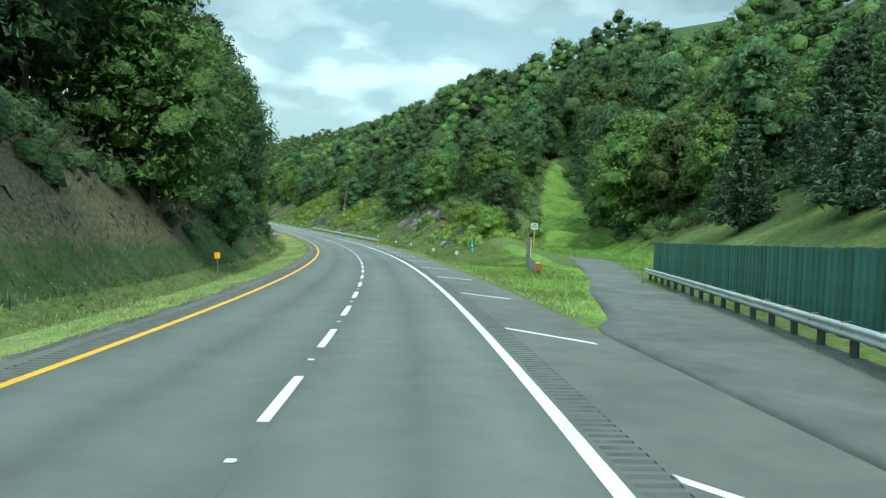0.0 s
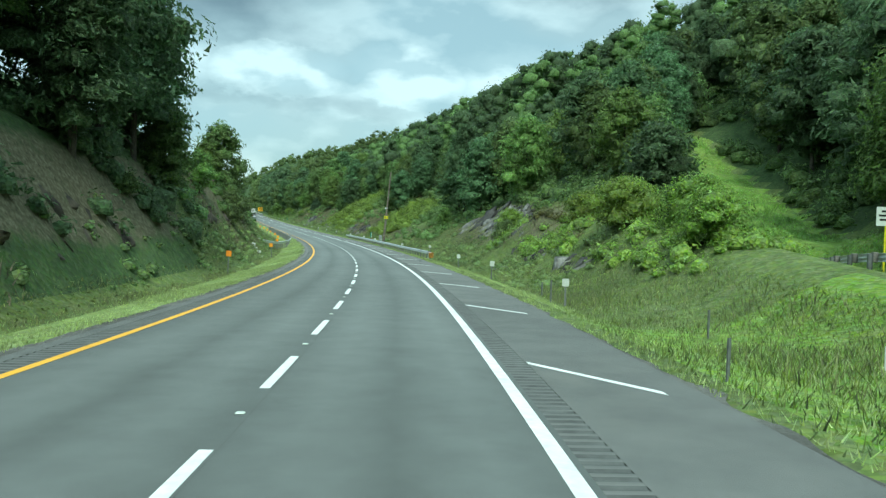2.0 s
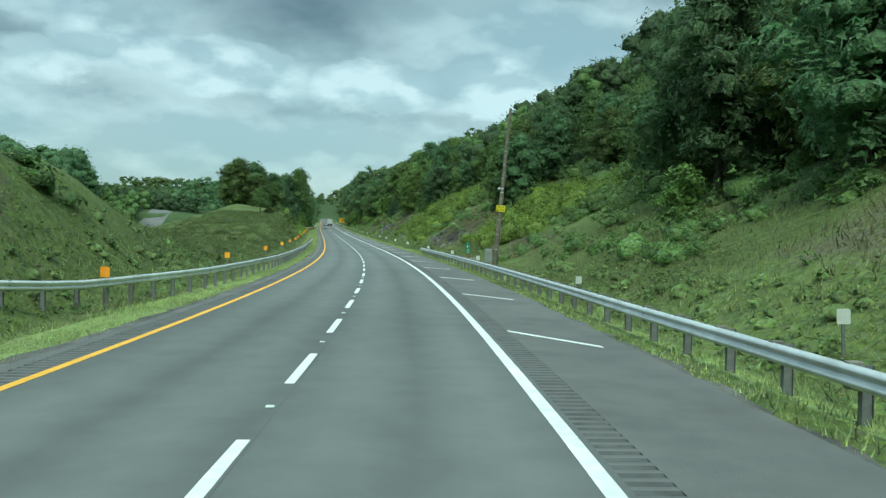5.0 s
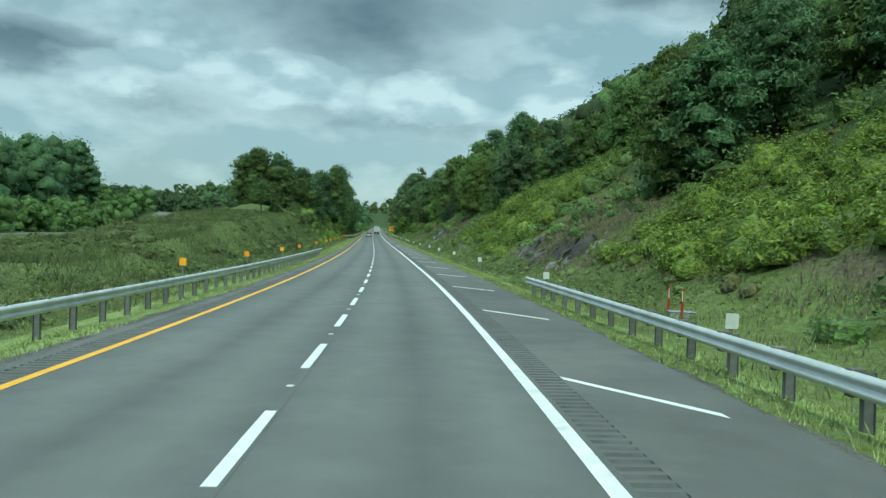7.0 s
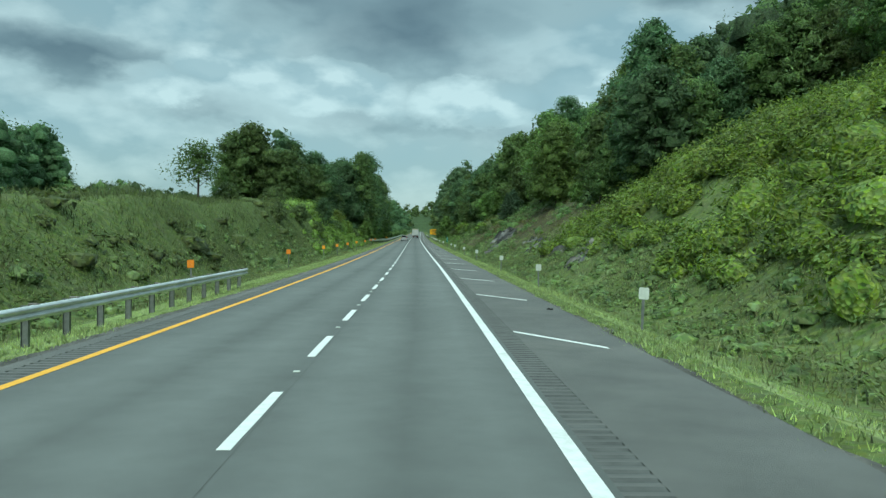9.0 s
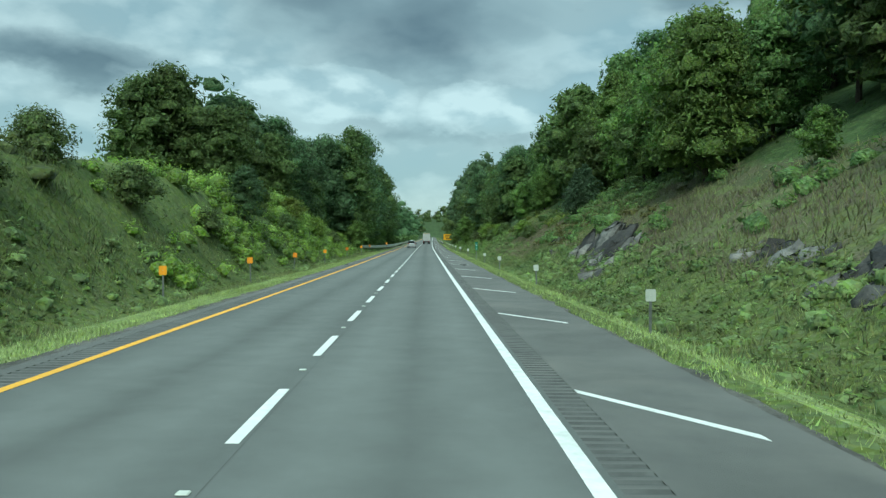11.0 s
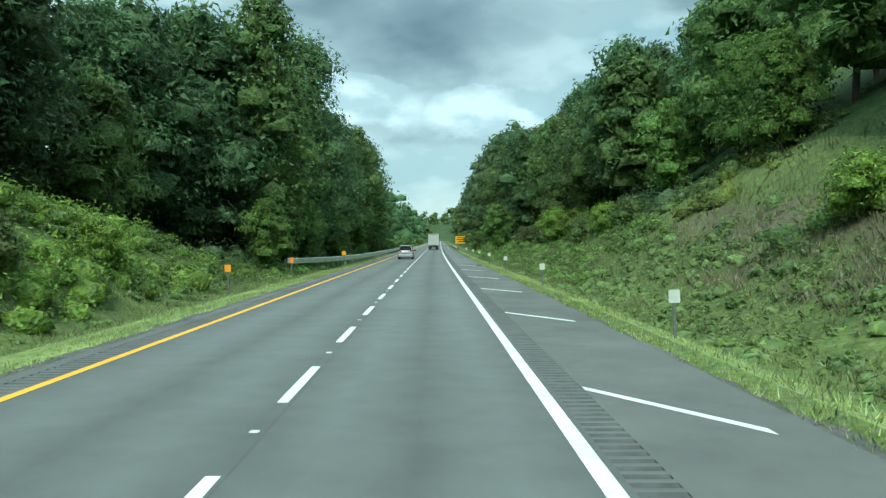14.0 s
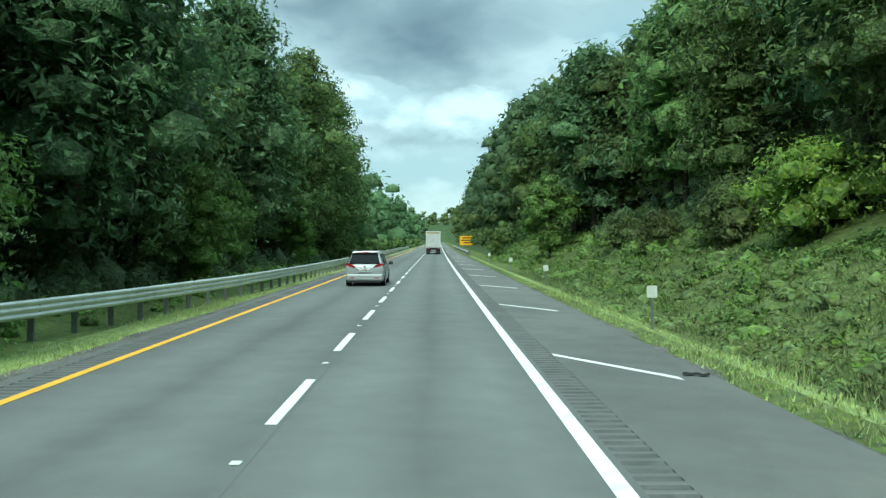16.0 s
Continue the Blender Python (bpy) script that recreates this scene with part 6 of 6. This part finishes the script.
def utility_pole():
    s, u = 198.6, 9.6
    t = thing("utility_pole", place(s, u, float(height(s, u)), 0, tilt=False) @ Matrix.Rotation(radians(4.8), 4, "Y"), "weathered leaning wooden utility pole behind the guard rail", "utility pole")
    part("shaft", tube((0, 0, -0.8), (0, 0, 14.0), 0.215, 0.12, 16), M_POLE, t)
    for z in (1.6, 2.9, 4.2, 5.4, 6.6, 7.8, 9.0, 10.2):
        part("band", tube((0, 0, z), (0, 0, z + 0.03), 0.217 - 0.0065 * z, 0.217 - 0.0065 * z, 16), M_STEEL, t, "thin pale metal band")
    sg = part("notice", box(-0.39, 0.39, -0.225, -0.21, 4.92, 5.48, 0.004), M_LEMON, t, "small lemon-yellow notice with black capitals")
    for word, z in (("JESUS", 5.32), ("SAVES", 5.07)):
        me = text_mesh(word, 0.25, M_BLACK, 0.002)
        me.transform(Matrix.Translation((0, -0.229, z)))
        part("lettering", me, M_BLACK, sg, "black lettering")
    part("conduit", tube((0.235, 0.02, 1.0), (0.17, 0.02, 6.4), 0.03, 0.03, 8), M_GREYPOST, t, "grey conduit")
    br = part("lamp_bracket", box(-0.30, 0.08, -0.18, -0.10, 6.9, 7.0, 0.01), M_STEEL, t, "small grey flood lamp")
    part("lamp_head", tube((-0.36, -0.16, 6.86), (-0.22, -0.14, 7.02), 0.14, 0.05, 12), M_STEEL, br)
    part("cable", tube((0.24, -0.05, -0.1), (0.26, -0.04, 1.1), 0.035, 0.03, 8), M_PLASTIC, t, "black cable")
    c = thing("meter_box", place(s - 0.5, u - 0.62, float(height(s, u)), 0, tilt=False), "grey steel meter box standing beside the utility pole", "utility box")
    part("case", box(-0.29, 0.29, -0.14, 0.14, 0.45, 1.65, 0.02, 2), M_CABINET, c)
    part("door", box(-0.25, 0.25, -0.155, -0.142, 0.52, 1.58, 0.006), M_CABINET, c, "flat grey door")
    part("latch", box(0.13, 0.16, -0.175, -0.157, 0.75, 0.85), M_STEEL, c)
    part("leg", box(-0.05, 0.05, -0.05, 0.05, -0.4, 0.45), M_GREYPOST, c)


utility_pole()


def red_tubes():
    for s, u in ((216.7, 10.2), (215.1, 10.1)):
        z = float(height(s, u))
        t = thing("pipeline_marker", place(s, u, z, 0, tilt=False), "slim red pipeline marker tube standing in mown grass", "marker post", "red pipeline markers")
        tb = part("tube", tube((0, 0, -0.4), (0.03, 0, 0.62), 0.05, 0.05, 12), M_REDPIPE, t, "red lower tube")
        part("upper_tube", tube((0.03, 0, 0.60), (0.05, 0, 1.10), 0.035, 0.033, 12), M_REDPIPE, t, "thinner upper tube")
        part("white_face", box(-0.002, 0.03, -0.042, -0.034, 0.66, 1.04, 0.003), M_PLATEW, tb, "white label strip")
        part("cap", tube((0.05, 0, 1.10), (0.05, 0, 1.14), 0.038, 0.026, 12), M_REDPIPE, t, "rounded cap")
    s, u = 216.10, 10.50
    t = thing("utility_vault", place(s, u, float(height(s, u)), -12, tilt=False), "low grey-green utility vault with a flat lid in mown grass", "utility box")
    part("case", box(-0.47, 0.47, -0.3, 0.3, -0.3, 0.17, 0.03, 2), M_CABINET, t, "grey-green case")
    part("lid", box(-0.5, 0.5, -0.33, 0.33, 0.172, 0.225, 0.02, 2), M_CABINET, t)


red_tubes()


# ---- rock ----
SLAB = bmesh.new()
bmesh.ops.create_cube(SLAB, size=1)
bmesh.ops.subdivide_edges(SLAB, edges=SLAB.edges[:], cuts=3, use_grid_fill=True)
SLAB.verts.index_update()
SLAB_V = np.array([v.co[:] for v in SLAB.verts])
SLAB_F = np.array([[v.index for v in f.verts] for f in SLAB.faces])
SLAB.free()


def outcrop(s, u, length, reach, long_, n, seed, material, label, rise=40):
    """Long bedded slabs leaning up the bank, each a part; some in a tone painted shadow-dark."""
    rng = np.random.default_rng(seed)
    sd = 1 if u > 0 else -1
    t = thing("rock_outcrop", place(s, u, float(height(s, u)), 0, tilt=False), label, "rock outcrop", "rock outcrops in the cut")
    for k in range(n):
        ln = long_ * rng.uniform(0.6, 1.1)
        wd = rng.uniform(0.5, 1.1) * (0.5 + 0.22 * long_)
        th = rng.uniform(0.22, 0.55) * (0.5 + 0.2 * long_)
        y = (k + rng.uniform(0.1, 0.9)) / n * length - length / 2
        x0 = reach * rng.uniform(0, 1)
        z0 = float(height(s + y, u + sd * x0) - height(s, u))
        a = radians(rise + rng.normal(0, 5))
        m = (Matrix.Rotation(-sd * a, 4, "Y") @ Matrix.Rotation(radians(28 + rng.normal(0, 8)), 4, "X") @ Matrix.Rotation(radians(rng.normal(0, 7)), 4, "Z"))
        v = SLAB_V * np.array([ln, wd, th])
        taper = 1 - rng.uniform(0.35, 0.8) * np.clip(SLAB_V[:, 0] * sd * 2, 0, 1) ** 1.5 - rng.uniform(0.0, 0.5) * np.clip(-SLAB_V[:, 0] * sd * 2, 0, 1) ** 2
        v[:, 1] *= taper
        v[:, 2] *= 0.5 + 0.5 * taper
        ph = rng.uniform(0, 6, 4)
        v[:, 2] += 0.22 * th * np.sin(SLAB_V[:, 0] * 7 + ph[0]) + 0.18 * th * np.sin(SLAB_V[:, 1] * 6 + SLAB_V[:, 0] * 4 + ph[1])
        v[:, 1] += 0.16 * wd * np.sin(SLAB_V[:, 0] * 6 + ph[2])
        v += rng.normal(0, 1, v.shape) * np.array([0.035 * ln, 0.07 * wd, 0.12 * th])
        v[:, 0] += wd * 0.5 * rng.uniform(-1, 1) * SLAB_V[:, 1]
        v = v @ np.array(m.to_3x3()).T + np.array([sd * (x0 + 0.5 * ln * math.cos(a)), y, z0 + 0.5 * ln * math.sin(a) - 0.12 * ln - 0.15])
        stone = M_ROCKB if material == M_ROCK and rng.uniform() < 0.42 else material
        part("slab", mesh_np("slab", v, SLAB_F, stone), stone, t)
    return t


R_L = "grey rock slabs with pale tops tilted out of the green bank"
for a in ((98.6, 10.0, 6, 0.6, 2.6, 8, 1), (108.2, 10.9, 3.6, 0.4, 2.0, 5, 2), (118.6, 11.6, 6.5, 0.8, 2.8, 10, 3), (135.5, 12.7, 7, 1.8, 4.2, 12, 4), (143, 13.2, 9, 2.0, 4.6, 15, 5), (151.5, 12.8, 8, 1.4, 3.4, 10, 18), (138, 16.4, 8, 1.2, 2.6, 8, 19),
          (244.5, 10.6, 9, 2.2, 3.5, 26, 6), (253.5, 10.8, 7, 1.4, 2.8, 16, 7), (290.5, 9.6, 4.2, 0.6, 2.9, 8, 8), (303, 10.4, 8, 1.0, 2.2, 13, 9), (314, 10.6, 9, 1.2, 2.0, 14, 10), (324, 11.6, 7, 1.0, 1.8, 9, 17),
          (342, 9.5, 5, 1.2, 3.6, 13, 11), (347.5, 10.3, 4.6, 1.5, 3.8, 12, 12), (353, 10.6, 5.5, 1.8, 2.9, 14, 13), (371, 12.6, 5, 0.9, 1.7, 7, 14), (365, 11.4, 3.5, 0.6, 1.2, 5, 15), (299, 15.6, 4, 0.7, 1.6, 4, 16)):
    outcrop(*a, M_ROCK, R_L)
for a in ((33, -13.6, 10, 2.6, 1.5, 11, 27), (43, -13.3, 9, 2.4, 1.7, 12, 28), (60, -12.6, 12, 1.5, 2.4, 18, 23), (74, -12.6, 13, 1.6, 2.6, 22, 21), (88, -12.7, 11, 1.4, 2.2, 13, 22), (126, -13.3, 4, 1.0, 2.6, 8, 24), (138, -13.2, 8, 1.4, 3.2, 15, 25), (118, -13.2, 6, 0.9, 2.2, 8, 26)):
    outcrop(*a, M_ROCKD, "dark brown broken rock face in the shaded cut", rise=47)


def loose_stones(s, u, n, seed, size, label, stone=M_PALE):
    rng = np.random.default_rng(seed)
    for k in range(n):
        ss, uu = s + rng.normal(0, 0.7), u + rng.normal(0, 0.4)
        sz = size * rng.uniform(0.6, 1.4)
        me = mesh_np("stone", ICO1_V * (1 + rng.normal(0, 0.16, (len(ICO1_V), 1))) * np.array([1.3, 1, 0.6]) * sz, ICO1_F, stone)
        ob = new("stone", me)
        ob.matrix_world = place(ss, uu, float(height(ss, uu)) + sz * 0.2, rng.uniform(0, 360), tilt=False)
        tagged(ob, label, "stone", "loose stones")


loose_stones(135.4, -12.0, 6, 1, 0.32, "pale loose stone lying in bank grass")
loose_stones(110.5, 9.0, 3, 2, 0.35, "grey loose stone at the bank foot", M_ROCK)


# ---- vehicles ----
def loft(sections, cap=True):
    """A skin through rings of equal length."""
    bm = bmesh.new()
    rings = [[bm.verts.new(p) for p in r] for r in sections]
    n = len(rings[0])
    for a, b in zip(rings, rings[1:]):
        for i in range(n):
            bm.faces.new((a[i], a[(i + 1) % n], b[(i + 1) % n], b[i]))
    if cap:
        bm.faces.new(rings[0][::-1]); bm.faces.new(rings[-1])
    bmesh.ops.recalc_face_normals(bm, faces=bm.faces)
    return bm


def ring(y, w0, w1, w2, z0, z1, z2, z3, wt):
    """Half widths at sill, waist, glass foot and roof, mirrored; heights to match."""
    h = [(w0 * 0.92, z0), (w0, z0 + 0.10), (w1, (z0 + z1) / 2), (w1, z1), (w2, z2), (wt, z3 - 0.07), (wt * 0.86, z3 - 0.01), (wt * 0.4, z3 + 0.015)]
    return [(x, y, z) for x, z in h] + [(-x, y, z) for x, z in reversed(h)]


def wheel(parent, x, y, r, w, side, dual=False):
    bm = bmesh.new()
    pr = [(-w / 2, r * 0.62), (-w / 2, r * 0.93), (-w * 0.36, r), (w * 0.36, r), (w / 2, r * 0.93), (w / 2, r * 0.62)]
    n = 24
    vs = [[bm.verts.new((px, pz * math.cos(2 * math.pi * k / n), pz * math.sin(2 * math.pi * k / n))) for px, pz in pr] for k in range(n)]
    for k in range(n):
        for j in range(len(pr)):
            bm.faces.new((vs[k][j], vs[k][(j + 1) % len(pr)], vs[(k + 1) % n][(j + 1) % len(pr)], vs[(k + 1) % n][j]))
    bmesh.ops.recalc_face_normals(bm, faces=bm.faces)
    bmesh.ops.translate(bm, verts=bm.verts, vec=(x, y, r))
    wh = part("wheel", bm, M_TYRE, parent, "black rubber tyre")
    rim = tube((x + side * w * 0.30, y, r), (x + side * w * 0.42, y, r), r * 0.63, r * 0.60, 20)
    part("rim", rim, M_RIM, wh, "grey alloy rim")
    for k in range(5):
        a = 2 * math.pi * k / 5
        part("spoke", tube((x + side * w * 0.44, y, r), (x + side * w * 0.44, y + r * 0.55 * math.cos(a), r + r * 0.55 * math.sin(a)), 0.05, 0.035, 6), M_RIM, wh)


def minivan(s, u):
    v = thing("minivan", place(s, u, 0.004), "silver-white family minivan with tinted rear glass driving in the passing lane", "minivan")
    # y forward from the rear bumper
    secs = [ring(0.10, 0.80, 0.93, 0.86, 0.36, 0.98, 1.06, 1.10, 0.84), ring(0.22, 0.90, 0.97, 0.90, 0.28, 1.00, 1.08, 1.30, 0.80), ring(0.55, 0.95, 0.99, 0.93, 0.22, 1.00, 1.06, 1.72, 0.66),
            ring(0.85, 0.96, 0.99, 0.94, 0.20, 1.00, 1.05, 1.76, 0.67), ring(2.6, 0.96, 0.99, 0.94, 0.20, 0.98, 1.03, 1.77, 0.68), ring(3.5, 0.96, 0.99, 0.93, 0.20, 0.96, 1.00, 1.68, 0.64),
            ring(4.15, 0.95, 0.97, 0.88, 0.20, 0.94, 0.98, 1.14, 0.74), ring(4.9, 0.88, 0.90, 0.78, 0.24, 0.80, 0.86, 0.95, 0.60), ring(5.08, 0.70, 0.72, 0.62, 0.32, 0.66, 0.72, 0.78, 0.46)]
    bm = loft(secs)
    for f in bm.faces:
        f.smooth = True
    part("body", bm, M_CARW, v, "silver-white painted body")
    part("rear_bumper", box(-0.93, 0.93, -0.02, 0.30, 0.30, 0.62, 0.07, 3), M_CARW, v, "body-coloured bumper")
    part("lower_valance", box(-0.86, 0.86, 0.02, 0.3, 0.20, 0.32, 0.03, 2), M_PLASTIC, v, "dark plastic valance")
    # rear window in the raked tailgate
    rake = Matrix.Translation((0, 0.268, 1.385)) @ Matrix.Rotation(radians(-37), 4, "X")
    bm = box(-0.72, 0.72, -0.03, 0.02, -0.30, 0.30, 0.05, 2)
    for q in bm.verts:
        q.co.x *= 1.06 - 0.32 * (q.co.z + 0.24)
    bmesh.ops.transform(bm, matrix=rake, verts=bm.verts)
    part("rear_window", bm, M_GLASSD, v, "dark tinted glass")
    bm = box(-0.66, 0.66, -0.02, 0.30, 0, 0.05, 0.02, 2)
    bmesh.ops.translate(bm, verts=bm.verts, vec=(0, 0.36, 1.70))
    sp = part("spoiler", bm, M_CARW, v, "roof spoiler")
    part("high_stop_lamp", box(-0.15, 0.15, 0.325, 0.345, 1.705, 1.735), M_RED, sp, "slim red lamp")
    part("wiper", tube((0.05, 0.10, 1.13), (0.42, 0.13, 1.16), 0.012, 0.008, 6), M_PLASTIC, v, "rear wiper")
    for sd in (-1, 1):
        bm = bmesh.new()
        pts = [(0.44, 0.97), (0.95, 1.02), (0.97, 1.13), (0.80, 1.17), (0.50, 1.04)]
        f = [bm.verts.new((sd * x, 0.03 + 0.10 * (x > 0.85), z)) for x, z in pts]
        b = [bm.verts.new((sd * x, 0.30 + 0.14 * (x > 0.85), z)) for x, z in pts]
        bm.faces.new(f); bm.faces.new(b[::-1])
        for i in range(5):
            bm.faces.new((f[i], b[i], b[(i + 1) % 5], f[(i + 1) % 5]))
        bmesh.ops.recalc_face_normals(bm, faces=bm.faces)
        part("tail_lamp", bm, M_RED, v, "red wrap-round tail lamp")
        part("reflector", box(sd * 0.62 - 0.12, sd * 0.62 + 0.12, -0.035, -0.015, 0.42, 0.46), M_RED, v, "slim red reflector")
        # side glass: three panes a side
        for y0, y1, zt in ((0.75, 1.55, 1.62), (1.62, 2.55, 1.64), (2.62, 3.45, 1.60)):
            bm = bmesh.new()
            q = [(0.958, y0, 1.08), (0.952, y1, 1.06), (0.735, y1 - 0.06, zt), (0.735, y0 + 0.05, zt)]
            a = [bm.verts.new((sd * (x + 0.012), y, z)) for x, y, z in q]
            b = [bm.verts.new((sd * (x - 0.02), y, z)) for x, y, z in q]
            bm.faces.new(a); bm.faces.new(b[::-1])
            for i in range(4):
                bm.faces.new((a[i], b[i], b[(i + 1) % 4], a[(i + 1) % 4]))
            bmesh.ops.recalc_face_normals(bm, faces=bm.faces)
            part("side_window", bm, M_GLASSD, v, "dark tinted side glass")
        mb = part("door_mirror", box(sd * 1.14 - 0.11, sd * 1.14 + 0.11, 3.28, 3.44, 1.02, 1.20, 0.04, 2), M_PLASTIC, v, "black door mirror")
        part("mirror_stalk", tube((sd * 0.93, 3.38, 1.04), (sd * 1.08, 3.36, 1.07), 0.03, 0.03, 6), M_PLASTIC, mb)
        part("roof_rail", tube((sd * 0.62, 0.75, 1.80), (sd * 0.62, 3.0, 1.82), 0.02, 0.02, 8), M_RIM, v, "grey roof rail")
        for y in (0.98, 4.08):
            wheel(v, sd * 0.87, y, 0.34, 0.23, sd)
            # the body has no cut-out: a black disc carries the opening's shade
            part("wheel_arch", tube((sd * 0.955, y, 0.36), (sd * 0.995, y, 0.36), 0.40, 0.40, 24), M_BLACK, v, "black disc painted as the shaded wheel opening")
    part("plate_recess", box(-0.34, 0.34, 0.035, 0.10, 0.70, 0.90, 0.02, 2), M_CARW, v)
    pl = part("number_plate", box(-0.155, 0.155, 0.015, 0.033, 0.74, 0.89, 0.004), M_PLATEW, v, "white number plate")
    bars(pl, -0.12, 0.12, [(0.815, 0.06, 0.0, 0.42), (0.815, 0.06, 0.55, 1.0)], 0.0145, M_GREYPOST)
    part("chrome_strip", box(-0.44, 0.44, 0.02, 0.06, 0.91, 0.94, 0.008), M_RIM, v, "chrome strip")
    part("badge", box(-0.06, 0.06, 0.03, 0.10, 1.00, 1.05, 0.01), M_RIM, v, "small chrome badge")
    part("sticker", tube((-0.58, 0.155, 1.19), (-0.58, 0.15, 1.195), 0.05, 0.05, 12), M_PLATEW, v, "round white sticker")


minivan(475.6, -3.35)


def box_truck(s, u):
    v = thing("box_truck", place(s, u, 0.004), "white box-trailer lorry with hinged doors driving ahead", "truck")
    bx = part("cargo_box", box(-1.29, 1.29, 0.0, 11.5, 1.12, 4.05, 0.03), M_TRAIL, v, "white ribbed cargo box")
    for sd in (-1, 1):
        d = part("rear_door", box(sd * 0.62 - 0.58, sd * 0.62 + 0.58, -0.05, 0.0, 1.20, 3.62, 0.012), M_TRAIL, bx, "white hinged rear door")
        part("lock_rod", tube((sd * 0.22, -0.075, 1.22), (sd * 0.22, -0.075, 3.6), 0.02, 0.02, 6), M_STEEL, bx)
        part("corner_post", box(sd * 1.25 - 0.05, sd * 1.25 + 0.05, -0.07, 0.02, 1.1, 4.06, 0.01), M_STEEL, bx)
        part("mud_flap", box(sd * 0.85 - 0.32, sd * 0.85 + 0.32, 0.55, 0.58, 0.25, 1.0), M_PLASTIC, v, "black mud flap")
        for y in (1.2, 2.5):
            wheel(v, sd * 0.98, y, 0.50, 0.55, sd)
        wheel(v, sd * 1.02, 13.0, 0.50, 0.32, sd)
        part("tail_lamp", box(sd * 0.95 - 0.16, sd * 0.95 + 0.16, -0.06, -0.02, 0.82, 0.94, 0.01), M_RED, v, "red tail lamp")
    part("header_band", box(-1.1, 1.1, -0.045, -0.002, 3.66, 3.95, 0.01), M_TAN, bx, "faded yellow header band")
    part("chassis_rail", box(-0.55, 0.55, 0.1, 12.0, 0.85, 1.12, 0.02), M_PLASTIC, v)
    part("under_ride_bar", box(-1.15, 1.15, -0.02, 0.10, 0.48, 0.60, 0.01), M_PLASTIC, v, "dark under-ride bar")
    for x in (-0.5, 0.5):
        part("bar_strut", box(x - 0.04, x + 0.04, 0.0, 0.08, 0.58, 0.9), M_PLASTIC, v)
    part("cab", loft([ring(11.9, 1.0, 1.15, 1.12, 0.7, 1.9, 2.0, 3.2, 1.0), ring(13.4, 1.0, 1.15, 1.10, 0.6, 1.9, 2.0, 3.1, 0.98), ring(14.2, 0.95, 1.1, 1.0, 0.6, 1.5, 1.6, 1.9, 0.8), ring(15.0, 0.85, 0.95, 0.9, 0.6, 1.3, 1.4, 1.6, 0.7)]), M_TRAIL, v, "white cab")


box_truck(569, -0.25)


def far_trailer(s, u):
    z = float(height(s, u))
    v = thing("semi_trailer", place(s, u, z, 0, tilt=False), "white semi-trailer on the opposite carriageway beyond the mound", "trailer")
    bx = part("cargo_box", box(-1.29, 1.29, 0.0, 16.0, 1.15, 4.1, 0.03), M_TRAIL, v)
    for k in range(12):
        part("rib", box(1.29, 1.315, 0.6 + 1.3 * k, 0.66 + 1.3 * k, 1.2, 4.05), M_TRAIL, bx)
    part("chassis_rail", box(-0.5, 0.5, 0.2, 15.6, 0.85, 1.15), M_PLASTIC, v)
    for sd in (-1, 1):
        for y in (1.4, 2.7):
            wheel(v, sd * 0.98, y, 0.5, 0.5, sd)
        part("landing_leg", box(sd * 0.7 - 0.06, sd * 0.7 + 0.06, 12.0, 12.12, 0.0, 1.0), M_GREYPOST, v)


opp_s = np.arange(190, 440, 4.0)
opp_u = np.array([-67.2, -65.3, -63.4, -61.5, -59.6])
OS, OU = np.meshgrid(opp_s, opp_u, indexing="ij")
ok_ = (np.arange(len(opp_s) - 1)[:, None] * 5 + np.arange(4)[None]).ravel()
solid("opposite_road", mesh_np("opposite_road", world_pts(OS, OU, height(OS, OU) + 0.05).reshape(-1, 3), np.stack([ok_, ok_ + 1, ok_ + 6, ok_ + 5], 1), M_SHLD), "grey asphalt of the opposite carriageway behind the mound", "road", "structure")
far_trailer(297.5, -63.4)


# ---- litter on the shoulder ----
def tyre_scrap(s, u, l, seed):
    rng = random.Random(seed)
    bm = bmesh.new()
    prev = None
    for k in range(9):
        y = l * (k / 8 - 0.5)
        zz = 0.014 + 0.02 * math.sin(k * 0.9 + seed) ** 2
        w = (0.035 + 0.03 * rng.random()) * (0.4 + l)
        o = 0.03 * math.sin(k * 0.7)
        row = [bm.verts.new((y, o - w, zz)), bm.verts.new((y, o, zz + 0.035)), bm.verts.new((y, o + w, zz)), bm.verts.new((y, o, zz - 0.012))]
        if prev:
            for i in range(4):
                bm.faces.new((prev[i], prev[(i + 1) % 4], row[(i + 1) % 4], row[i]))
        prev = row
    bmesh.ops.recalc_face_normals(bm, faces=bm.faces)
    ob = new("tyre_scrap", mesh_of(bm, "tyre_scrap", M_TYRE))
    ob.matrix_world = place(s, u, 0.0, rng.uniform(-20, 20))
    tagged(ob, "torn strip of black tyre lying on the shoulder", "tyre scrap", "litter on the shoulder")


for s, u, l in ((365.6, 3.65, 0.6), (362.9, 3.6, 0.14), (123.1, 4.2, 0.24), (116.8, 3.55, 0.10), (450.5, 4.5, 0.42), (266.6, 4.4, 0.2), (362.6, -6.7, 0.3)):
    tyre_scrap(s, u, l, int(s))

# the patterns that the copies were made from are no longer needed
for pattern in [*PROTO.values(), WM, OM]:
    for ob in [*pattern.children_recursive, pattern]:
        bpy.data.objects.remove(ob)
